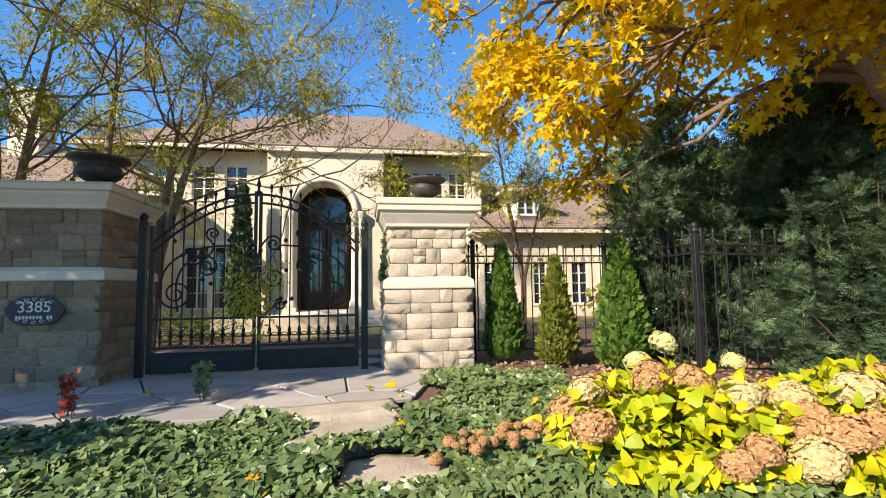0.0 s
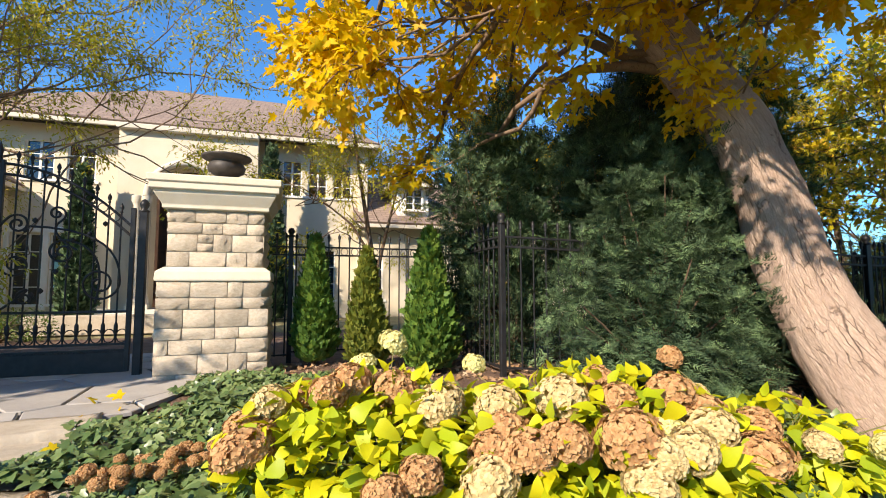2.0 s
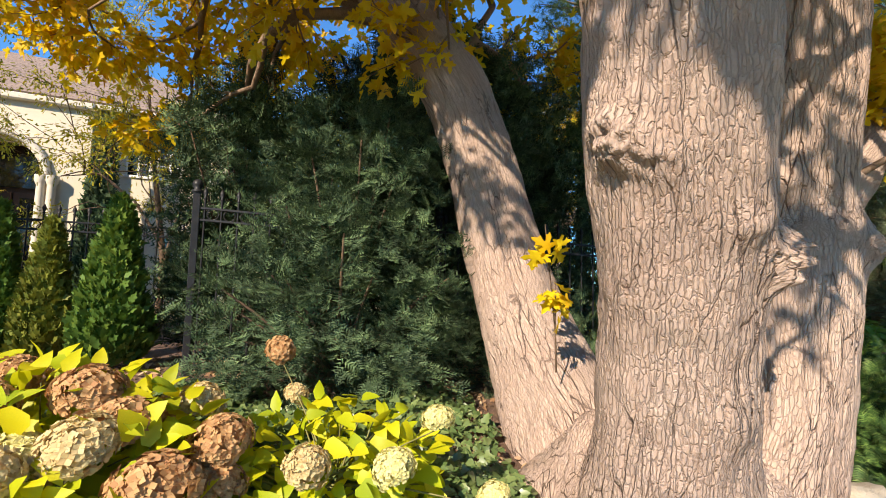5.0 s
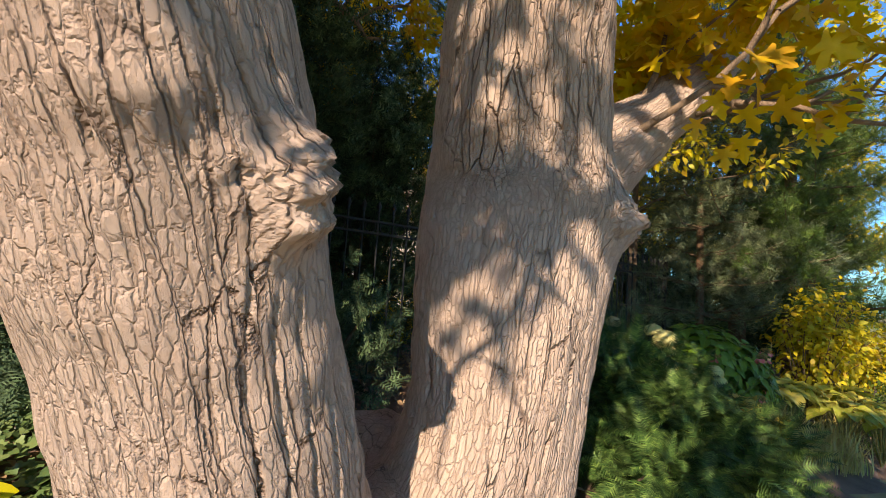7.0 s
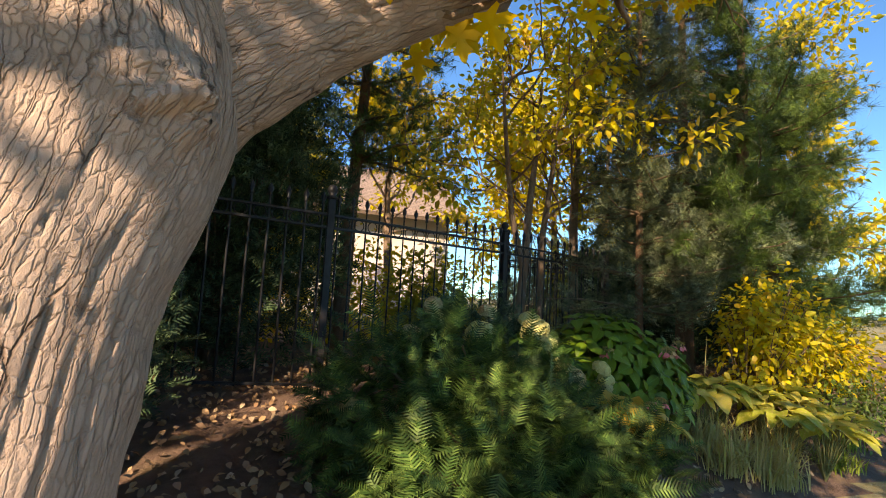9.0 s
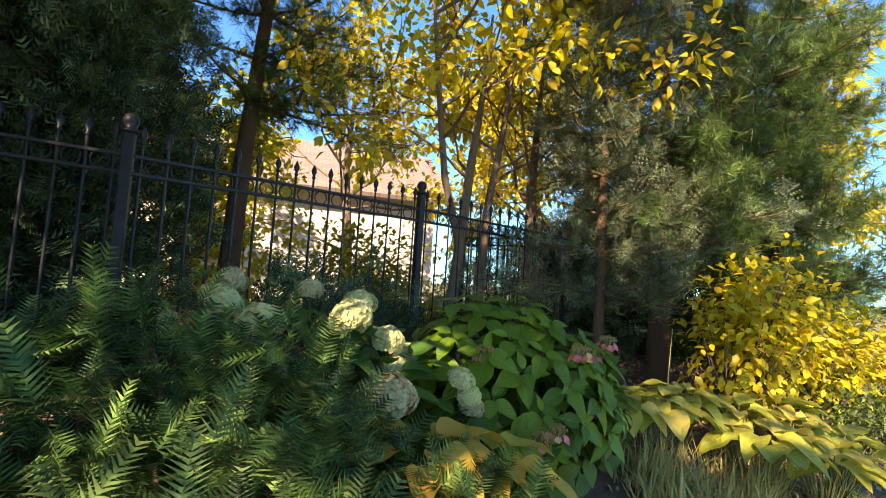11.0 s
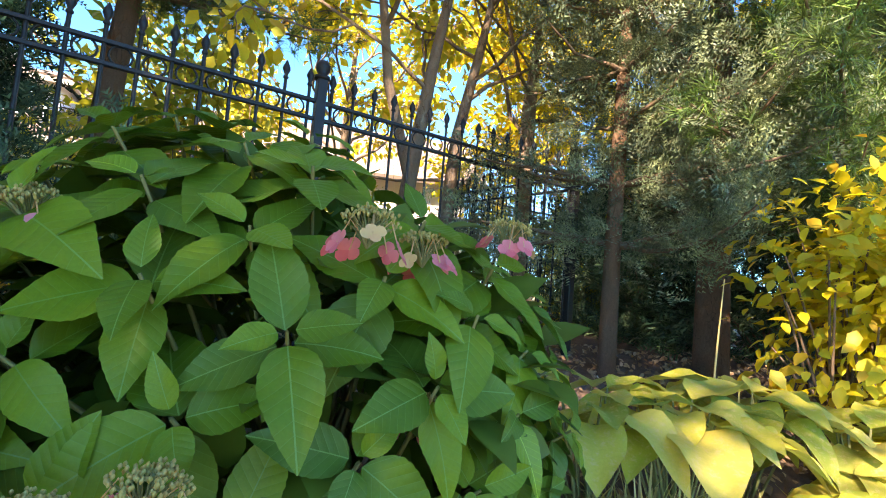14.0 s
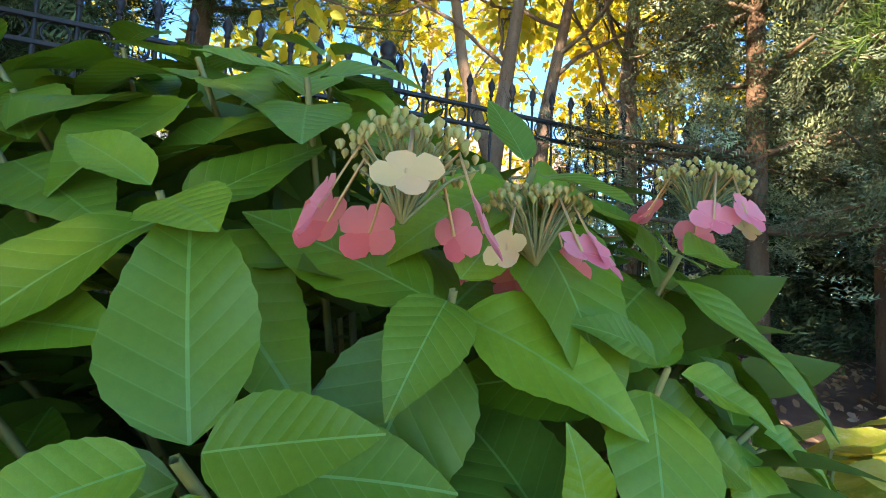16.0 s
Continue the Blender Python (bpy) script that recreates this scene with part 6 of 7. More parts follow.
def limbs_up(stems, n, ln, rad, seed, lo=0.45):
    r = random.Random(seed)
    out = []
    for line, w in stems:
        for _ in range(n):
            k = r.uniform(lo, 1.0) * (len(line) - 1)
            i = min(int(k), len(line) - 2)
            p = [line[i][j] + (line[i + 1][j] - line[i][j]) * (k - i) for j in range(3)]
            a = r.uniform(0, 2 * math.pi)
            out.append((p, (math.cos(a), math.sin(a), r.uniform(0.3, 1.0)), ln * r.uniform(0.7, 1.2), rad))
    return out


# golden understorey tree at the fence
g1 = [([(9.85, 7.72, 0.45), (9.87, 7.75, 1.3), (9.95, 7.80, 2.0), (10.05, 7.9, 2.8), (10.2, 8.0, 3.8), (10.3, 8.1, 4.8)], [0.075, 0.065, 0.06, 0.05, 0.035, 0.015]),
      ([(10.25, 7.85, 0.45), (10.25, 7.9, 1.4), (10.32, 8.0, 2.3), (10.5, 8.1, 3.2), (10.7, 8.2, 4.4)], [0.06, 0.055, 0.05, 0.04, 0.015]),
      ([(9.92, 7.80, 1.9), (9.7, 7.75, 2.6), (9.55, 7.7, 3.6), (9.4, 7.6, 4.6)], [0.045, 0.04, 0.03, 0.012])]
leafy_tree("golden_tree", "slender multi-stemmed tree with broad golden leaves", (9.95, 7.75, 0.5), g1, limbs_up(g1, 6, 1.25, 0.03, 3, 0.42), OVAL, 0.115, "gold", 51, 26, 2, 0.26)
g2 = [([(11.02, 8.2, 0.45), (11.02, 8.22, 1.6), (11.05, 8.3, 2.8), (11.2, 8.4, 4.4)], [0.09, 0.08, 0.065, 0.02])]
leafy_tree("golden_tree", "upright golden tree behind the fence corner", (11.02, 8.2, 0.5), g2, limbs_up(g2, 9, 1.4, 0.03, 4, 0.55), OVAL, 0.10, "gold", 52, 26, 2, 0.26)
for k, (x, y, h) in enumerate(((14.0, 13.4, 6.0), (9.2, 13.4, 6.5), (15.0, 12.5, 6.5), (18.5, 11.0, 6.5), (6.0, 13.5, 5.5), (21.0, 14.0, 7.0))):
    g3 = [([(x, y, 0.3), (x + 0.05, y, h * 0.3), (x - 0.1, y + 0.1, h * 0.6), (x, y, h)], [0.14, 0.12, 0.08, 0.02])]
    leafy_tree("golden_tree", "autumn-gold tree in the garden behind the fence", (x, y, 0.4), g3, limbs_up(g3, 12, 2.2, 0.045, 60 + k, 0.3), DIAMOND, 0.17, "gold" if k != 4 else "locust", 60 + k, 42, 2, 0.40)

# honey locust behind the shaded pier
lb = [uv(-5.6, 1.9), uv(-3.6, 2.1), uv(-4.7, 2.6)]
hl = []
for k, (b, dx, dz) in enumerate(((lb[0], -0.5, 4.8), (lb[0], 0.5, 5.2), (lb[1], 0.3, 4.2), (lb[1], 0.9, 4.6), (lb[2], 0.2, 5.6))):
    hl.append(([(b.x, b.y, 0.7), (b.x + dx * 0.15, b.y, 2.4), (b.x + dx * 0.5, b.y + 0.1, 0.7 + dz * 0.65), (b.x + dx, b.y + 0.2, 0.7 + dz)], [0.085, 0.075, 0.055, 0.02]))
leafy_tree("honey_locust", "airy honey locust with thin olive-gold leaflets", (lb[2].x, lb[2].y, 0.7), hl, limbs_up(hl, 6, 2.0, 0.035, 5, 0.5) + [(tuple(lb[1] + Vector((0.5, 0.1, 3.6))), (0.9, 0.1, 0.05), 2.6, 0.03), (tuple(lb[1] + Vector((0.3, 0.1, 3.2))), (0.9, -0.2, -0.05), 2.2, 0.03), (tuple(lb[1] + Vector((0.6, 0.1, 4.2))), (1.0, 0.0, 0.1), 2.6, 0.03)], LEAFLET, 0.060, "locust", 71, 66, 3, 0.26, "limb", 0.5, 0.9)
st = [([(0.92, 9.7, 0.7), (0.95, 9.72, 1.9), (0.80, 9.75, 2.8), (0.6, 9.8, 4.0), (0.4, 9.8, 5.6)], [0.06, 0.055, 0.045, 0.03, 0.01]), ([(0.95, 9.72, 1.9), (1.15, 9.7, 2.8), (1.4, 9.7, 3.8)], [0.04, 0.03, 0.01]), ([(0.93, 9.7, 2.2), (0.5, 9.6, 2.9), (0.0, 9.5, 3.3), (-0.5, 9.4, 3.2)], [0.03, 0.022, 0.015, 0.006])]
leafy_tree("locust_sapling", "thin-branched sapling with sparse gold leaflets", (0.92, 9.7, 0.7), st, limbs_up(st, 7, 1.3, 0.016, 6, 0.4), LEAFLET, 0.055, "locust", 72, 70, 2, 0.24, "twig", 0.5, 0.9)
# street tree outside the view, whose shade falls on the pier and the drive
sx, sy = -8.6, 0.6
sh = [([(sx, sy, 0.3), (sx, sy, 2.4), (sx + 0.2, sy + 0.1, 4.2), (sx + 0.3, sy, 6.6)], [0.18, 0.15, 0.12, 0.03])]
leafy_tree("street_tree", "street maple shading the gate", (sx, sy, 0.3), sh, limbs_up(sh, 26, 2.0, 0.05, 7, 0.42), MAPLE, 0.24, "maple", 73, 42, 2, 0.35)


# ---- flower heads and shrubs ----
def floret_head(name, n, rad, petal, mat, seed, flat=0.85):
    """A mophead of many four-petalled florets over a rounded dome."""
    r = np.random.default_rng(seed)
    d = ball(int(n * 1.35), r)
    d = d[d[:, 2] > -0.62][:n]
    lump = 1 + 0.10 * np.sin(5 * d[:, 0] + seed) * np.cos(4 * d[:, 1]) + r.normal(size=len(d)) * 0.05
    c = d * lump[:, None] * np.array([rad, rad, rad * flat])
    quad = (np.array([(0.0, 0.0, -0.06), (0.46, 0.55, 0.14), (0.0, 1.0, 0.06), (-0.46, 0.55, 0.14)]), np.array([(0, 1, 2), (0, 2, 3)]))
    side = unit(np.cross(d, r.normal(size=d.shape)))
    up = np.cross(d, side)
    at, al, fa = [], [], []
    for k in range(4):
        a = k * math.pi / 2
        dirn = side * math.cos(a) + up * math.sin(a)
        at.append(c)
        al.append(dirn + d * 0.25)
        fa.append(d + r.normal(size=d.shape) * 0.2)
    v, f = scatter(quad, np.concatenate(at), np.concatenate(al), np.concatenate(fa), np.repeat(r.uniform(0.8, 1.25, len(d))[None], 4, 0).ravel() * petal)
    cv, cf = lathe_np([(0.001, -rad * 0.6), (rad * 0.62, -rad * 0.35), (rad * 0.80, 0), (rad * 0.62, rad * 0.5), (0.001, rad * 0.72)], 12)
    tri = np.concatenate([cf[:, [0, 1, 2]], cf[:, [0, 2, 3]]])
    return mesh_np(name, *join([(v, f), (cv, tri)]), M[mat])


HEADS = {k: [floret_head("flower_head", 340, 0.095, 0.0185, m, s + i) for i in range(3)] for s, (k, m) in enumerate((("brown", "head_brown"), ("tan", "head_tan"), ("cream", "head_cream")))}
FINE = {k: [floret_head("flower_head", 520, 0.085, 0.014, m, 20 + s + i) for i in range(2)] for s, (k, m) in enumerate((("cream", "head_cream"), ("tan", "head_tan")))}
LEAF_Y = [mesh_np("leaf", *(lambda l: (l[0], l[1]))(blade_leaf(0.95, 5, 0.16, d, lambda s: (1 - s) ** 0.55 * min(1, 0.55 + s * 2.6), 1)), M["ygreen"], True) for d in (0.15, 0.4, 0.65)]


def aim(p, along, face):
    y = Vector(along).normalized()
    x = y.cross(Vector(face)).normalized()
    z = x.cross(y)
    m = Matrix((x, y, z)).transposed().to_4x4()
    m.translation = p
    return m


def put_leaf(parent, meshes, p, along, face, size, r, name="leaf"):
    ob = new(name, r.choice(meshes))
    ob.parent = parent
    ob.matrix_parent_inverse = Matrix.Translation(-parent.location)
    ob.matrix_basis = aim(p, along, face) @ Matrix.Diagonal((size * r.uniform(0.85, 1.1), size, size, 1))
    return ob


def put_head(parent, kinds, kind, p, size, r, tilt=0.35):
    ob = new("flower_head", r.choice(kinds[kind]))
    ob.parent = parent
    ob.matrix_parent_inverse = Matrix.Translation(-parent.location)
    ob.matrix_basis = Matrix.LocRotScale(p, Euler((r.uniform(-tilt, tilt) + 0.25, r.uniform(-tilt, tilt), r.uniform(0, 6.3))), (size * r.uniform(0.92, 1.12), size, size * r.uniform(0.85, 1.05)))
    return tagged(ob, {"brown": "dried brown mophead", "tan": "tan mophead", "cream": "cream-green mophead"}[kind])


def yellow_hydrangea(label, centre, radii, heads, n_leaf, seed, extra=1900):
    """A broad hydrangea gone chartreuse, carrying dried mopheads on stems."""
    r = random.Random(seed)
    rn = np.random.default_rng(seed)
    base = Vector((centre[0], centre[1], gz(centre[0], centre[1])))
    e = thing("hydrangea", label, "shrub", base, "chartreuse hydrangeas")
    ends = []
    for p, kind, s in heads:
        put_head(e, HEADS, kind, p, s, r)
        ends.append(np.array(p) - (0, 0, 0.05))
    while len(ends) < 42:
        d = Vector(ball(1, rn)[0])
        d.z = abs(d.z)
        ends.append(np.array((centre[0] + d.x * radii[0] * 0.9, centre[1] + d.y * radii[1] * 0.9, centre[2] + d.z * radii[2] * 0.9)))
    add_lines("stem", stems_to(rn, tuple(base), ends, 0.007, 4, 0.05), M["greenstem"], e, 5)
    for i in range(n_leaf):
        d = Vector(ball(1, rn)[0])
        d.z = abs(d.z) if r.random() < 0.75 else d.z * 0.4
        if d.y > 0.35 and r.random() < 0.6:
            d.y = -d.y
        k = r.uniform(0.72, 1.05)
        p = Vector((centre[0] + d.x * radii[0] * k, centre[1] + d.y * radii[1] * k, centre[2] + d.z * radii[2] * k))
        al = Vector((d.x, d.y, 0.1)) + Vector((r.uniform(-1, 1), r.uniform(-1, 1), r.uniform(-0.8, 0.5))) * 0.8
        put_leaf(e, LEAF_Y, p, al, d * 0.8 + Vector((-0.2, -0.75, 0.6)) + Vector((r.uniform(-1, 1), r.uniform(-1, 1), 0)) * 0.6, r.uniform(0.07, 0.13), r)
    d = ball(extra, rn)
    p = np.array(centre) + d * np.array(radii) * rn.uniform(0.45, 1.03, (extra, 1))
    p[:, 2] = np.maximum(p[:, 2], base.z + 0.06)
    v, f = scatter(HEART, p, d + rn.normal(size=d.shape) * 0.6, np.array([0, 0, 0.9]) + d * 0.5 + rn.normal(size=d.shape) * 0.4, rn.uniform(0.08, 0.13, extra))
    part("inner_leaves", mesh_np("inner_leaves", v, f, M["ygreen_far"]), e, kind="stuff")
    return e


def dome_heads(centre, radii, n, seed, mix):
    r = random.Random(seed)
    out = []
    for i in range(n * 6):
        a, q = r.uniform(0, 2 * math.pi), r.uniform(0.0, 0.98)
        x, y = centre[0] + radii[0] * math.cos(a) * math.sqrt(q), centre[1] + radii[1] * math.sin(a) * math.sqrt(q)
        if a < math.pi and r.random() < 0.65:
            continue
        z = centre[2] + radii[2] * math.sqrt(max(0.02, 1 - q)) * r.uniform(0.75, 1.0)
        if all(((x - o[0][0]) ** 2 + (y - o[0][1]) ** 2 + (z - o[0][2]) ** 2) > 0.022 for o in out):
            out.append(((x, y, z), r.choice(mix), r.uniform(0.9, 1.5)))
        if len(out) >= n:
            break
    return out


MIX = ["brown", "brown", "brown", "tan", "tan"]
c1, c2, c3 = (1.42, 3.62, 0.66), (2.75, 3.52, 0.68), (3.95, 3.75, 0.60)
yellow_hydrangea("chartreuse hydrangea with dried brown mopheads above the ivy", c1, (0.92, 0.66, 0.56), dome_heads(c1, (0.95, 0.70, 0.56), 19, 1, MIX) + [((1.50, 3.98, 1.36), "cream", 0.95), ((1.30, 4.0, 1.22), "cream", 0.9)], 300, 81)
yellow_hydrangea("broad chartreuse hydrangea with rust-brown mopheads", c2, (0.85, 0.70, 0.56), dome_heads(c2, (0.86, 0.72, 0.56), 20, 2, MIX) + [((2.05, 4.05, 1.20), "cream", 0.8), ((2.95, 3.15, 0.98), "cream", 1.0)], 300, 82)
yellow_hydrangea("thinner chartreuse hydrangea beside the maple", c3, (0.62, 0.52, 0.42), [((3.63, 4.35, 1.19), "brown", 0.9), ((4.45, 3.35, 1.02), "cream", 0.7), ((4.25, 3.25, 0.85), "cream", 0.85), ((4.62, 3.05, 0.80), "cream", 0.55), ((3.55, 3.35, 0.95), "brown", 1.2), ((3.9, 3.3, 0.85), "tan", 0.9), ((3.75, 4.2, 0.95), "tan", 0.7)], 190, 83, 350)

# faded low flowers in the ivy
ff = thing("dried_hydrangea", "low spent hydrangea of rusty crumbling florets", "shrub", (0.15, 3.75, 0.55))
rr_ = random.Random(5)
for i in range(36):
    t = i / 35
    put_head(ff, HEADS, "brown", (-0.18 + 0.75 * t + rr_.uniform(-0.08, 0.08), 3.42 + 0.35 * t + rr_.uniform(-0.20, 0.26), 0.72 + 0.08 * t + rr_.uniform(-0.06, 0.02)), rr_.uniform(0.26, 0.52), rr_)
add_lines("stem", stems_to(np.random.default_rng(3), (0.15, 3.75, 0.5), [np.array((-0.1 + 0.08 * i, 3.45 + 0.04 * i, 0.7)) for i in range(9)], 0.005), M["twig"], ff, 4)


# ---- ground cover ----
def ivy_bed(name, label, n, area, seed, size=0.065, mat="ivy", leaf=IVY, lift=0.16, cat="ground cover"):
    r = np.random.default_rng(seed)
    x = r.uniform(area[0], area[1], n * 3)
    y = r.uniform(area[2], area[3], n * 3)
    ok = area[4](x, y)
    x, y = x[ok][:n], y[ok][:n]
    k = len(x)
    mound = lift * (0.55 + 0.45 * np.sin(x * 4.3 + 1.7 * np.sin(y * 3.1)) * np.cos(y * 3.9))
    z = ground_z(x, y) + 0.02 + mound * r.uniform(0.35, 1.0, k)
    at = np.stack([x, y, z], 1)
    al = r.normal(size=(k, 3)) * np.array([1, 1, 0.35]) + np.array([0, -0.5, -0.25])
    fa = np.array([0, -0.35, 1.0]) + r.normal(size=(k, 3)) * 0.35
    v, f = scatter(leaf, at, al, fa, r.uniform(0.6, 1.3, k) * size)
    return lone(name, mesh_np(name, v, f, M[mat]), label, cat, kind="stuff")


def off_drive(x, y):
    rx, ry = x - P0.x, y - P0.y
    u, v = rx * U.x + ry * U.y, rx * V.x + ry * V.y
    return ~((v > -1.75) & (u < 0.35 + 0.3 * np.sin(v * 4)) | ((v > -0.1) & (u < 1.3)))


def steps_clear(x, y):
    a = (x > -1.3) & (x < -0.58) & (y > 3.50 + (x + 1.35) * 0.578) & (y < 4.3)
    a |= (x > -1.7) & (x < -0.7) & (y > 3.92 + (x + 1.75) * 0.425) & (y < 4.6)
    b = (x > -0.84) & (x < -0.18) & (y > 2.96 + (x + 0.8) * 0.47) & (y < 3.55)
    c = (x > -0.4) & (x < 0.6) & (y > 2.55) & (y < 2.88)
    return ~(a | b | c)


ivy_bed("ivy", "dense glossy green ivy left of the garden steps", 9000, (-4.6, -0.55, 1.9, 4.4, lambda x, y: off_drive(x, y) & steps_clear(x, y)), 91, 0.075)
ivy_bed("ivy", "green ivy spreading between the pier and the hydrangeas", 9000, (-0.6, 2.0, 2.4, 6.3, lambda x, y: off_drive(x, y) & steps_clear(x, y) & ~((y > 6.0) & (x > 0.2)) & ~((x > 1.0) & (y > 5.2))), 92, 0.065)
ivy_bed("ivy", "silvery green ivy under the hydrangeas and maple", 8000, (1.6, 5.0, 2.4, 5.0, lambda x, y: (y > 2.2 + 0.15 * x) & (np.hypot(x - 5.4, y - 3.1) > 0.42)), 93, 0.06)
ivy_bed("fallen_leaves", "scattered brown fallen leaves on the mulch", 7000, (4.2, 13.5, 3.0, 8.5, lambda x, y: (y > ypath(x) + 0.6)), 94, 0.05, "litter", OVAL, 0.03, "leaf litter")
ivy_bed("fallen_leaves", "a few dry leaves at the foot of the fence", 500, (-0.3, 4.2, 5.6, 7.0, lambda x, y: off_drive(x, y)), 95, 0.06, "litter", MAPLE, 0.02, "leaf litter")
ivy_bed("fallen_leaves", "yellow and red maple leaves caught in the ivy", 26, (-3.6, 1.5, 2.3, 5.2, lambda x, y: steps_clear(x, y)), 96, 0.10, "maple", MAPLE, 0.22, "leaf litter")


def tussock(name, label, at, n, length, mat, seed, spread=0.9, cat="grass"):
    r = np.random.default_rng(seed)
    b = np.array(at) + r.normal(size=(n, 3)) * np.array([0.09, 0.09, 0.0])
    a = r.uniform(0, 2 * np.pi, n)
    out = np.stack([np.cos(a), np.sin(a), np.zeros(n)], 1) * r.uniform(0.1, spread, (n, 1))
    ln = length * r.uniform(0.6, 1.1, n)[:, None]
    s = np.array([0, 0.35, 0.7, 1.0])[None, :, None]
    line = b[:, None] + ln[:, None] * (np.array([0, 0, 1.0]) * (s - 0.55 * s * s * np.linalg.norm(out, axis=1)[:, None, None]) + out[:, None] * s * s * 1.0)
    w = np.cross(out + 1e-3, [0, 0, 1.0])
    w = unit(w)[:, None] * np.array([0.004, 0.005, 0.0035, 0.0005])[None, :, None]
    v = np.stack([line - w, line + w], 2).reshape(-1, 3)
    i = np.arange(n)[:, None] * 8
    q = np.concatenate([i + np.array([0, 1, 3, 2]), i + np.array([2, 3, 5, 4]), i + np.array([4, 5, 7, 6])])
    return lone(name, mesh_np(name, v, q, M[mat]), label, cat, kind="stuff")


for k, (x, y) in enumerate(((10.35, 5.05), (10.6, 5.22), (10.45, 5.35), (10.9, 5.1), (11.25, 5.3), (10.75, 4.9))):
    tussock("grass_tuft", "arching straw-coloured ornamental grass", (x, y, gz(x, y)), 170, 0.42, "straw", 100 + k)
for k, (x, y) in enumerate(((1.35, 2.55), (1.7, 2.6), (2.05, 2.65), (2.4, 2.7), (1.0, 2.5), (11.9, 5.2), (12.6, 5.6))):
    tussock("grass_tuft", "green grass tuft at the bed edge", (x, y, gz(x, y)), 200, 0.24, "grass", 110 + k)
for k, (x, y) in enumerate(((-2.62, 4.55), (-3.45, 3.95))):
    tw = thing("shrub_sprig", "small upright sprig with dark red leaves" if k else "small green sprig beside the drive", "plant", (x, y, gz(x, y)))
    r_ = np.random.default_rng(120 + k)
    tp = np.array([(x + dx, y, gz(x, y) + 0.42) for dx in (-0.06, 0.02, 0.08)])
    add_lines("stem", stems_to(r_, (x, y, gz(x, y)), tp, 0.006), M["twig"], tw, 4)
    at = np.concatenate([np.array([x, y, gz(x, y)]) + (q - np.array([x, y, gz(x, y)])) * r_.uniform(0.3, 1.05, (26, 1)) for q in tp])
    part("leaves", mesh_np("leaves", *scatter(OVAL, at, r_.normal(size=at.shape) + (0, 0, 0.2), r_.normal(size=at.shape) + (0, -0.3, 1), r_.uniform(0.05, 0.08, len(at))), M["red" if k else "ivy"]), tw)


# ---- the far bed: mophead and lacecap hydrangeas, hostas, yellow bush ----
def big_leaf(width, droop, mat, shape=None, wave=0.0, rows=10, cols=3, fold=0.22):
    v, f = blade_leaf(width, rows, fold, droop, shape, cols, wave)
    return mesh_np("leaf", v, f, M[mat], True)


SERRATE = lambda s: math.sin(math.pi * min(1, s) ** 0.76) ** 0.85 * (1.05 - 0.15 * s) * (1 + 0.018 * (-1) ** round(s * 22))
LACE_LEAF = [big_leaf(w, d, "hydr", SERRATE, v, 22, 2, f) for w, d, v, f in ((0.62, 0.10, 0.08, 0.16), (0.58, 0.28, 0.12, 0.26), (0.66, 0.45, 0.10, 0.20), (0.54, 0.2, 0.16, 0.36))]
LACE_YELLOW = [big_leaf(0.60, 0.3, "hydr_yellow", SERRATE, 0.08, 22, 2)]
BROAD = [big_leaf(0.82, d, "hydr_big", lambda s: (1 - s) ** 0.5 * min(1, 0.45 + s * 2.6), 0.06, 8) for d in (0.25, 0.5)]
HOSTA = [big_leaf(0.72, d, "hosta", lambda s: math.sin(math.pi * s ** 0.75) ** 0.75, 0.18, 8, 2, 0.35) for d in (0.2, 0.45, 0.75)]
HOSTA_O = [big_leaf(0.60, d, "hosta_orange", lambda s: math.sin(math.pi * s ** 0.75) ** 0.7, 0.22, 10, 3, 0.4) for d in (0.3, 0.6)]


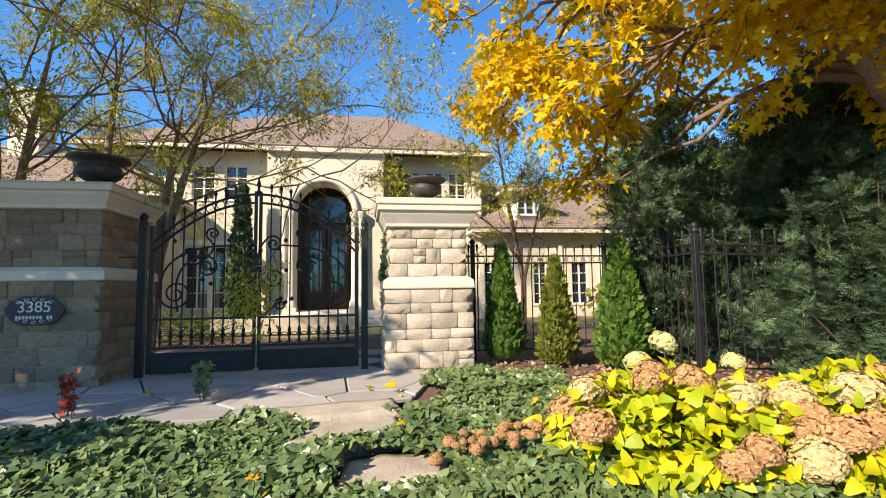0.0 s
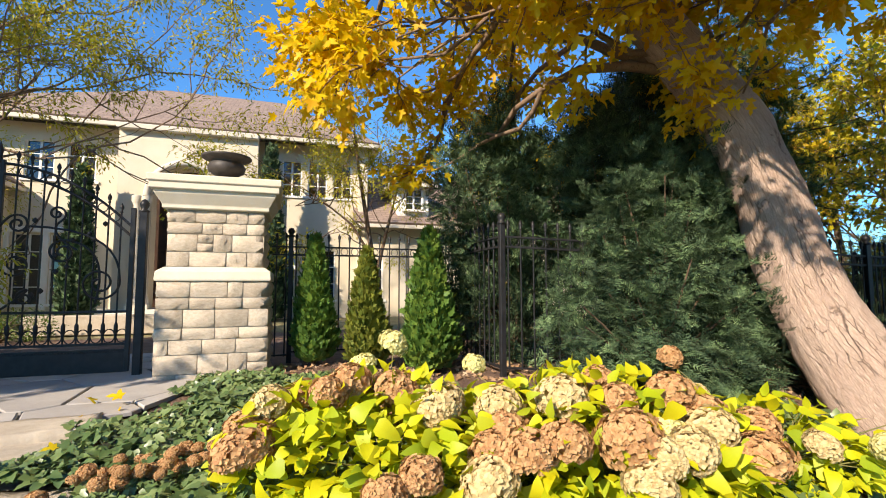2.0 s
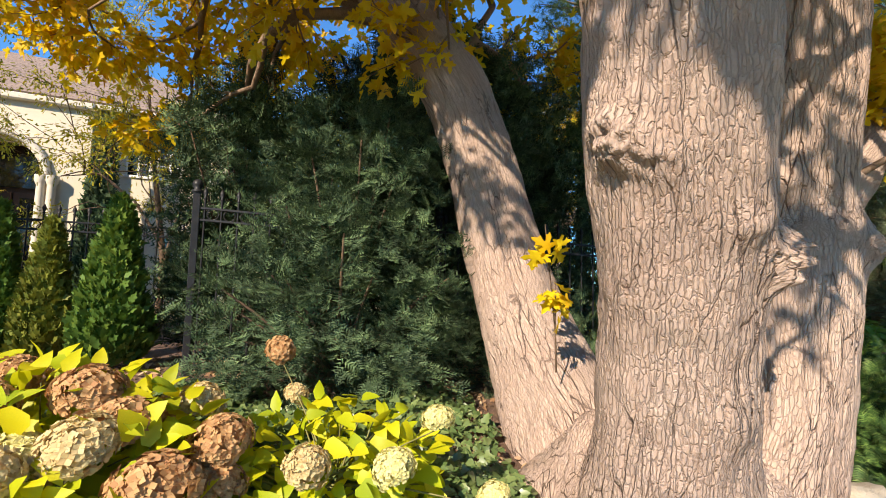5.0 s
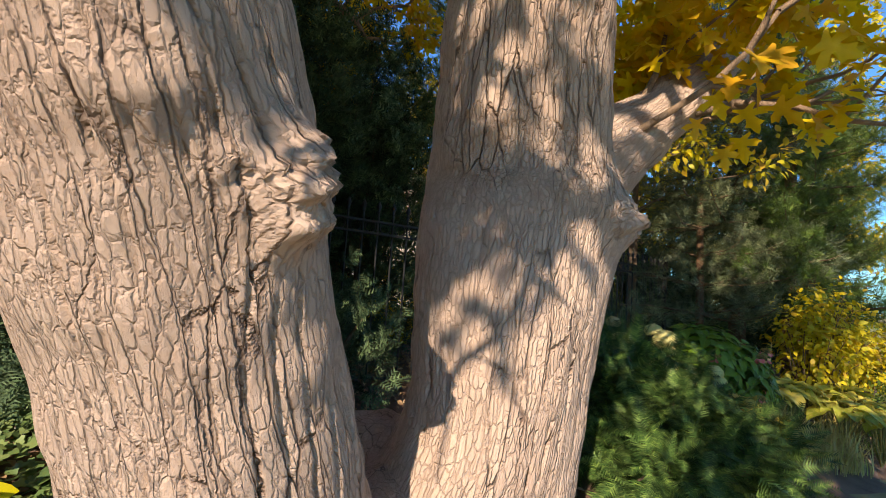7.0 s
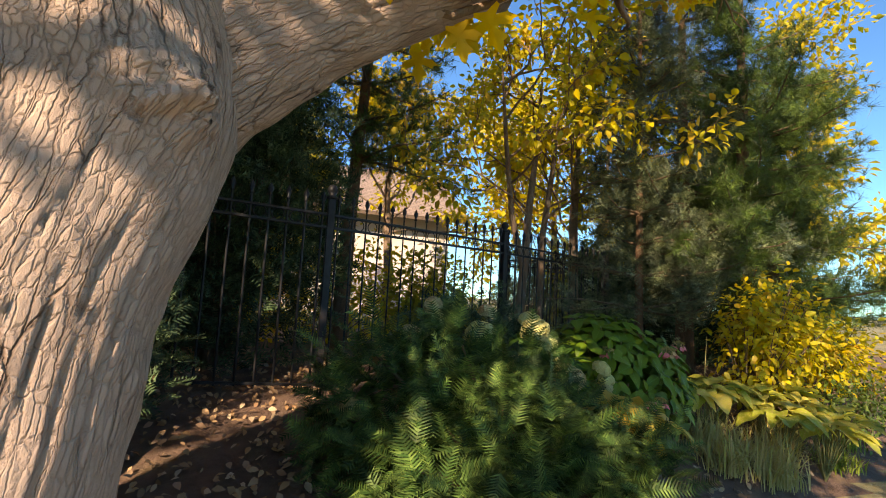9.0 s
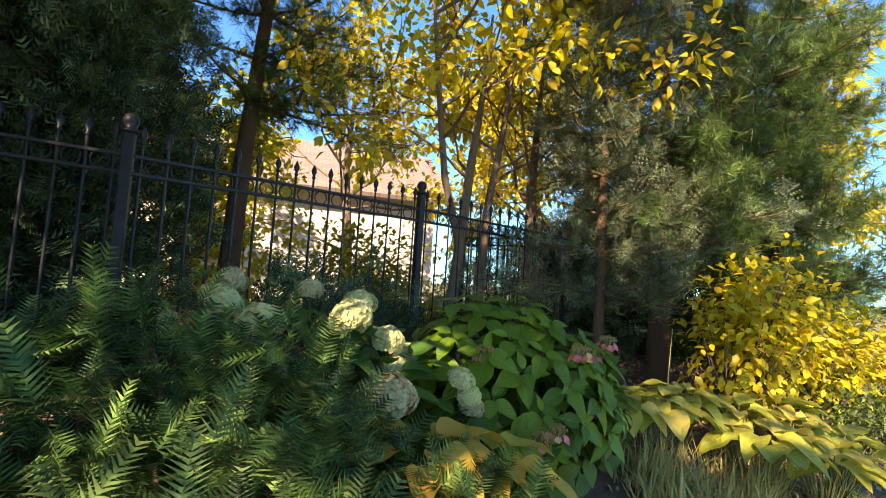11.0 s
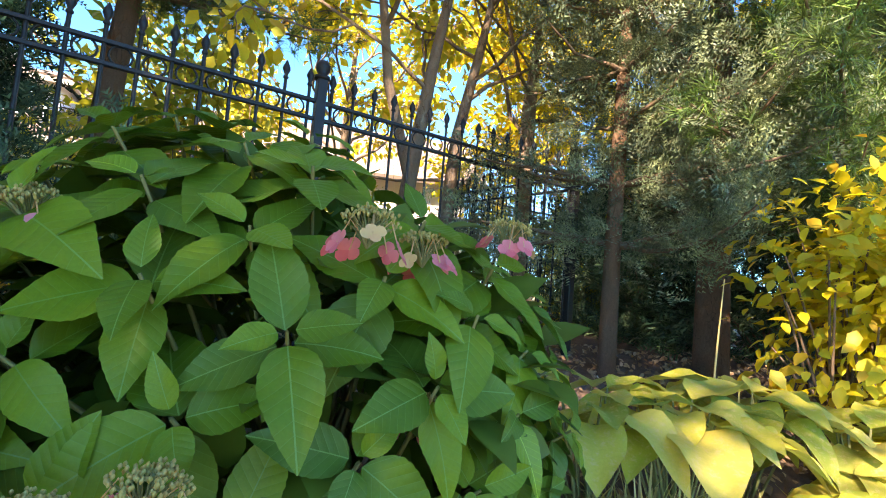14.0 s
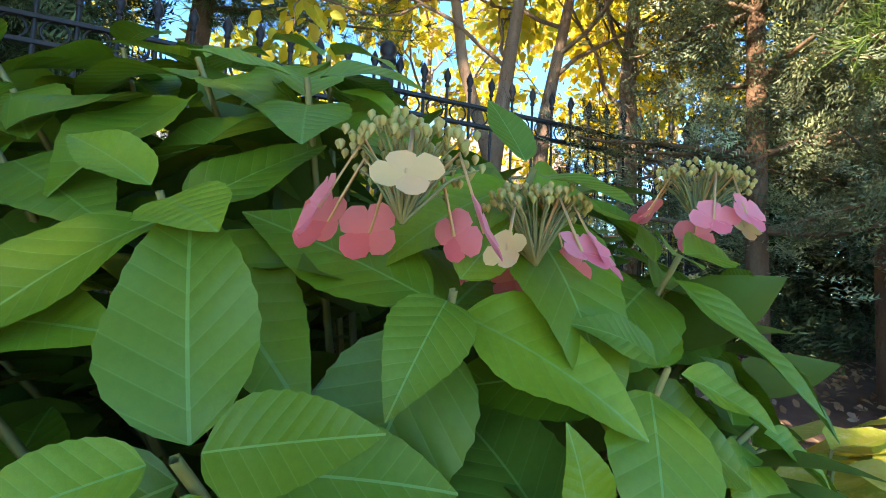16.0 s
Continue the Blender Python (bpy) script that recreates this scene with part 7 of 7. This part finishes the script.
def lacecap(parent, p, size, r, seed, lab="lacecap with pink outer sepals"):
    """Tiny buds in a flat cluster, ringed by hanging four-sepal flowers."""
    rn = np.random.default_rng(seed)
    n = 150
    a, q = rn.uniform(0, 2 * np.pi, n), np.sqrt(rn.uniform(0, 1, n))
    pos = np.stack([q * 0.050 * np.cos(a), q * 0.050 * np.sin(a), 0.034 - 0.020 * q * q + rn.normal(size=n) * 0.004], 1) * size
    bv, bf = lathe_np([(0.0003, -0.0035), (0.0026, 0), (0.0024, 0.002), (0.0003, 0.0038)], 5)
    tri = np.concatenate([bf[:, [0, 1, 2]], bf[:, [0, 2, 3]]])
    v = (pos[:, None] + bv[None] * size * 1.1).reshape(-1, 3)
    f = (tri[None] + (np.arange(n) * len(bv))[:, None, None]).reshape(-1, 3)
    ob = new("flower_head", mesh_np("flower_head", v, f, M["bud"]))
    ob.parent = parent
    ob.matrix_parent_inverse = Matrix.Translation(-parent.location)
    ob.matrix_basis = Matrix.LocRotScale(p, Euler((r.uniform(-0.2, 0.2), r.uniform(-0.2, 0.2), r.uniform(0, 6))), None)
    tagged(ob, lab)
    stems = []
    for k in range(0, n, 3):
        stems.append((np.array([(0, 0, -0.03 * size), pos[k] * 0.6 + (0, 0, -0.004), pos[k]]), np.array([0.0016, 0.001, 0.0007])))
    so = new("pedicel", branch_mesh("pedicel", stems, M["greenstem"], 4))
    so.parent = ob
    sep = (np.array([(0, 0, 0), (0.40, 0.28, 0.05), (0.52, 0.66, 0.10), (0.28, 0.95, 0.04), (0, 1.0, 0.0), (-0.28, 0.95, 0.04), (-0.52, 0.66, 0.10), (-0.40, 0.28, 0.05), (0, 0.6, -0.03)]), np.array([(8, i, i % 8 + 1 if i < 7 else 0) if i < 7 else (8, 7, 0) for i in range(8)]))
    for k in range(6):
        a = k * 1.05 + r.uniform(-0.3, 0.3)
        d = np.array([math.cos(a), math.sin(a), 0])
        c = d * 0.056 * size + np.array([0, 0, -0.020 * size - r.uniform(0, 0.018)])
        nrm = unit(d * 0.75 + np.array([0, 0, 0.45 + r.uniform(-0.3, 0.3)]))
        s1 = unit(np.cross(nrm, [0, 0, 1.0]))
        s2 = np.cross(nrm, s1)
        al = np.array([s1 * math.cos(b) + s2 * math.sin(b) for b in (0.4, 1.97, 3.54, 5.11)])
        vv, fs = scatter(sep, np.repeat(c[None], 4, 0), al + nrm * 0.12, np.repeat(nrm[None], 4, 0), rn.uniform(0.85, 1.15, 4) * (0.019 if k % 5 == 4 else 0.024) * size)
        so = new("outer_flower", mesh_np("outer_flower", vv, fs, M["peach" if k % 5 == 4 else "pink"], True))
        so.parent = ob
        ln = np.array([(0, 0, -0.02 * size), d * 0.035 * size + (0, 0, 0.018), c])
        so = new("stalk", mesh_np("stalk", *tube_np(ln, np.full(3, 0.0013), 4), M["peach"]))
        so.parent = ob


def whorl_shrub(label, base, centre, radii, tips, leaf, yellow, size, seed, keep):
    """A hydrangea whose stems end in crossed pairs of leaves."""
    r, rn = random.Random(seed), np.random.default_rng(seed)
    e = thing("hydrangea", label, "shrub", base)
    ends, made = [], 0
    for i in range(tips):
        # even spread over the dome
        q = (i + 0.5) / tips
        h = 1 - 1.25 * q
        a = i * 2.39996 + 0.4
        w = math.sqrt(max(0, 1 - h * h))
        d = Vector((w * math.cos(a), w * math.sin(a), h))
        p = Vector((centre[0] + d.x * radii[0] * r.uniform(0.9, 1.05), centre[1] + d.y * radii[1] * r.uniform(0.9, 1.05), centre[2] + d.z * radii[2] * r.uniform(0.9, 1.05)))
        if not keep(p):
            continue
        ends.append(np.array(p))
        ax = (Vector((d.x / radii[0], d.y / radii[1], d.z / radii[2])).normalized() + Vector((0, -0.1, 0.45))).normalized()
        sx_ = ax.cross(Vector((r.uniform(-1, 1), r.uniform(-1, 1), 0.2))).normalized()
        sy_ = ax.cross(sx_)
        for lev, (rise, ln) in enumerate(((0.55, 0.55), (0.28, 0.9), (0.05, 1.0))):
            for side in (-1, 1):
                o = (sx_ if lev % 2 else sy_) * side
                al = (o + ax * rise + Vector((0, 0, -0.22)) + Vector((r.uniform(-1, 1), r.uniform(-1, 1), r.uniform(-1, 1))) * 0.12)
                fc_ = ax - o * rise + Vector((0, 0, 0.2))
                pp = p - ax * (0.022 * lev) + o * 0.012
                put_leaf(e, yellow if (yellow and r.random() < 0.03) else leaf, pp, al, fc_, size * ln * r.uniform(0.85, 1.2), r)
    add_lines("stem", stems_to(rn, base, ends, 0.008, 6, 0.02), M["greenstem"], e, 6)
    return e


def clear_of_eye(p):
    return not (p.y < 4.80 and 9.35 < p.x < 9.95) and p.z < 1.40 - 0.55 * max(0, p.x - 9.45)


lace = whorl_shrub("lacecap hydrangea with glossy serrated green leaves", (9.55, 5.35, gz(9.55, 5.35)), (9.40, 5.28, 0.79), (0.70, 0.46, 0.62), 88, LACE_LEAF, LACE_YELLOW, 0.155, 131, clear_of_eye)
rl = random.Random(8)
rin = np.random.default_rng(132)
din = ball(1300, rin)
pin = np.array((9.47, 5.32, 0.72)) + din * np.array((0.64, 0.42, 0.56)) * rin.uniform(0.55, 1.0, (1300, 1))
pin = pin[(pin[:, 2] > 0.4)]
din = unit(pin - np.array((9.47, 5.32, 0.72)))
LV, LT = blade_leaf(0.60, 6, 0.22, 0.3, None, 1)
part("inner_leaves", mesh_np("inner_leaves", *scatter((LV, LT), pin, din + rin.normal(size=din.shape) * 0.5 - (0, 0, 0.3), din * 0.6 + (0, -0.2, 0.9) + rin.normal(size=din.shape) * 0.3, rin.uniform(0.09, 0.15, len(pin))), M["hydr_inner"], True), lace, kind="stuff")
for k, (p, s) in enumerate((((9.615, 4.90, 1.13), 0.95), ((9.71, 4.97, 1.11), 0.9), ((9.90, 5.08, 1.165), 0.9), ((9.12, 4.95, 1.12), 0.9), ((9.74, 5.00, 0.83), 0.8), ((9.40, 4.74, 0.80), 0.9), ((9.30, 4.72, 0.78), 0.8), ((9.99, 5.28, 1.06), 0.8))):
    lacecap(lace, p, s, rl, 140 + k)


def mophead_shrub():
    r, rn = random.Random(14), np.random.default_rng(14)
    base = (8.45, 5.25, gz(8.45, 5.25))
    e = thing("hydrangea", "green mophead hydrangea with heavy cream flower heads", "shrub", base)
    heads = [((8.46, 4.86, 1.26), "cream", 1.0), ((8.52, 5.05, 1.32), "cream", 0.82), ((8.66, 5.03, 1.15), "cream", 0.82), ((8.70, 5.02, 1.04), "cream", 0.65), ((8.80, 5.20, 1.07), "cream", 0.62), ((8.62, 4.70, 0.98), "tan", 1.1), ((8.95, 4.80, 1.02), "cream", 0.66), ((8.99, 4.80, 0.95), "cream", 0.6), ((9.03, 4.87, 0.88), "tan", 0.62), ((8.10, 4.95, 1.22), "cream", 1.05), ((7.92, 5.15, 1.30), "cream", 1.0), ((8.34, 4.80, 1.05), "tan", 0.95), ((7.92, 5.43, 1.38), "tan", 0.8), ((7.70, 5.15, 1.18), "tan", 0.9), ((7.45, 4.90, 1.08), "brown", 0.8), ((8.30, 5.30, 1.36), "tan", 0.7), ((7.25, 4.75, 0.82), "tan", 0.6)]
    ends = []
    for p, kind, s in heads:
        put_head(e, FINE if kind != "brown" else HEADS, kind, p, s, r)
        ends.append(np.array(p) - (0, 0, 0.06))
        for j in range(4):
            a = r.uniform(0, 6.3)
            o = Vector((math.cos(a), math.sin(a), 0))
            put_leaf(e, BROAD, Vector(p) - Vector((0, 0, 0.10 + 0.03 * j)) + o * 0.03, o + Vector((0, 0, -0.15)), Vector((0, -0.2, 1)) + o * 0.2, r.uniform(0.12, 0.19), r)
    for i in range(90):
        d = Vector(ball(1, rn)[0])
        d.z = abs(d.z)
        p = Vector((8.35 + d.x * 0.85, 5.15 + d.y * 0.40, 0.66 + d.z * 0.50))
        put_leaf(e, BROAD, p, d + Vector((r.uniform(-0.5, 0.5), r.uniform(-0.5, 0.5), -0.3)), Vector((0, -0.3, 1)) + d * 0.4, r.uniform(0.12, 0.18), r)
    add_lines("stem", stems_to(rn, base, ends, 0.007), M["greenstem"], e, 5)


mophead_shrub()


def hosta(label, at, n, size, leaves, seed, z0=0.0, reach=0.22, up=0.6):
    r = random.Random(seed)
    base = Vector((at[0], at[1], gz(at[0], at[1])))
    e = thing("hosta", label, "plant", base, "fading hostas")
    lines = []
    for i in range(n):
        a = i * 2.4 + r.uniform(-0.3, 0.3)
        o = Vector((math.cos(a), math.sin(a), 0))
        q = (i + 0.5) / n
        p = base + o * reach * (0.25 + 0.75 * q) + Vector((0, 0, z0 + size * up * (1.1 - 0.55 * q)))
        put_leaf(e, leaves, p, o + Vector((0, 0, 0.35 - 0.5 * q)), Vector((0, 0, 1)) - o * 0.2, size * r.uniform(0.75, 1.15), r)
        lines.append((np.array([tuple(base), tuple(base.lerp(p, 0.6) + Vector((0, 0, 0.03))), tuple(p)]), np.array([0.006, 0.005, 0.004])))
    add_lines("stalk", lines, M["greenstem"], e, 5)


for k, (x, y, n, s) in enumerate(((10.62, 5.50, 22, 0.20), (10.95, 5.62, 22, 0.20), (11.25, 5.45, 22, 0.20), (11.55, 5.30, 22, 0.20), (11.15, 5.15, 20, 0.19), (11.75, 5.60, 20, 0.2), (11.90, 5.20, 20, 0.19), (10.35, 5.55, 16, 0.17), (11.45, 5.00, 20, 0.19))):
    hosta("yellowing hosta clump with bleached ragged leaves", (x, y), n, s * 1.12, HOSTA, 150 + k, 0.37)
hosta("orange-tinged hosta with cream leaf margins", (8.70, 4.47), 16, 0.28, HOSTA_O, 170, 0.42, 0.20)
hosta("orange-tinged hosta with cream leaf margins", (9.00, 4.54), 10, 0.24, HOSTA_O, 171, 0.42, 0.14)
fl = thing("flower_stalk", "bare pale hosta flower stalk", "plant", (11.12, 5.95, gz(11.12, 5.95)))
part("stalk", mesh_np("stalk", *tube_np(np.array([(11.12, 5.95, gz(11.12, 5.95)), (11.13, 5.95, 0.8), (11.17, 5.96, 1.18)]), np.array([0.006, 0.005, 0.002]), 5), M["straw"]), fl)


def bush(label, base, blobs, n, leaf, size, mat, seed, stems=60, cat="shrub"):
    r = np.random.default_rng(seed)
    e = thing("bush", label, cat, base)
    (v, f), p = needle_mass(r, blobs, n, 7, leaf, size, 0.09, -0.25, 0.75, 0.0)
    part("leaves", mesh_np("leaves", v, f, M[mat]), e, "hanging golden leaves")
    add_lines("stem", stems_to(r, base, p[:stems], 0.011, 5, 0.15), M["twig"], e, 5)


bush("golden-yellow leafy bush with bare lower stems", (11.95, 6.05, gz(11.95, 6.05)), [((11.95, 5.95, 1.05), (0.45, 0.42, 0.45)), ((12.25, 6.1, 1.32), (0.60, 0.5, 0.58)), ((12.5, 6.2, 1.2), (0.5, 0.45, 0.5))], 350, OVAL, 0.085, "gold", 161, 90)
bush("golden bush further along the bed", (13.3, 6.3, gz(13.3, 6.3)), [((13.2, 6.3, 1.0), (0.6, 0.5, 0.55)), ((13.9, 6.4, 0.9), (0.6, 0.5, 0.45))], 300, OVAL, 0.085, "gold", 162, 40)
bush("low green shrub at the bed end", (13.0, 5.7, gz(13.0, 5.7)), [((12.9, 5.7, 0.45), (0.7, 0.35, 0.35)), ((13.9, 6.0, 0.5), (0.7, 0.4, 0.35))], 320, OVAL, 0.05, "box", 163, 20)

# undergrowth beyond the fence corner
evergreen("shrub_screen", "dark evergreen screen beyond the back fence", "shrub", (13.0, 12.0, 0.5), [((13.4, 12.1, 1.0), (1.0, 0.6, 0.9)), ((14.2, 12.6, 1.5), (1.4, 0.6, 1.4)), ((16.4, 13.2, 1.6), (1.4, 0.7, 1.5))], 651, 2, YEW, 0.42, "yew", 181, 0.16, 0.4, 20, 0.3)
evergreen("shrub_screen", "green evergreen screen at the end of the garden", "shrub", (18.5, 10.5, 0.3), [((17.5, 9.8, 1.2), (1.4, 0.8, 1.3)), ((20.0, 11.5, 1.6), (1.6, 0.9, 1.7))], 504, 2, YEW, 0.42, "thuja", 182, 0.16, 0.4, 20, 0.3)
bush("sunlit chartreuse shrub seen through the fence", (9.6, 10.6, 0.5), [((9.3, 10.6, 1.0), (0.8, 0.6, 0.7)), ((10.2, 11.0, 1.0), (0.7, 0.6, 0.6))], 300, OVAL, 0.09, "ygreen_far", 183, 20)
bush("golden shrubs behind the fence", (7.6, 9.9, 0.5), [((7.4, 9.8, 1.5), (1.1, 0.6, 1.0)), ((8.6, 10.4, 1.3), (0.9, 0.6, 0.9)), ((6.2, 9.6, 1.4), (0.9, 0.6, 1.0))], 520, DIAMOND, 0.11, "gold", 184, 30)
bush("green-gold shrubs beyond the fence", (13.2, 11.4, 0.5), [((12.9, 11.2, 1.2), (0.9, 0.5, 0.9)), ((13.8, 11.9, 2.0), (1.2, 0.6, 1.2))], 420, DIAMOND, 0.11, "locust", 185, 30)
# dark foliage added where only deep shade lies under the conifers
evergreen("shrub_screen", "dark evergreen fill standing in for shade under the pines", "shrub", (14.2, 8.8, 0.4), [((13.2, 8.7, 1.5), (1.2, 0.5, 1.3)), ((14.7, 9.1, 2.3), (1.4, 0.6, 2.0)), ((16.4, 9.7, 1.7), (1.3, 0.6, 1.5))], 735, 2, YEW, 0.42, "yew", 191, 0.14, 0.3, 20, 0.35)
evergreen("shrub_screen", "dark evergreen shrubs behind the iron fence", "shrub", (13.4, 9.9, 0.4), [((13.0, 9.8, 1.4), (0.8, 0.5, 1.1)), ((13.8, 10.2, 2.0), (0.9, 0.6, 1.7))], 441, 2, YEW, 0.42, "yew", 192, 0.13, 0.3, 20, 0.35)
bush("green-gold shrub against the garden behind the fence", (9.9, 10.0, 0.5), [((9.2, 9.9, 1.4), (0.8, 0.5, 0.8)), ((10.1, 10.4, 1.0), (0.7, 0.5, 0.5))], 320, DIAMOND, 0.11, "locust", 194, 20)
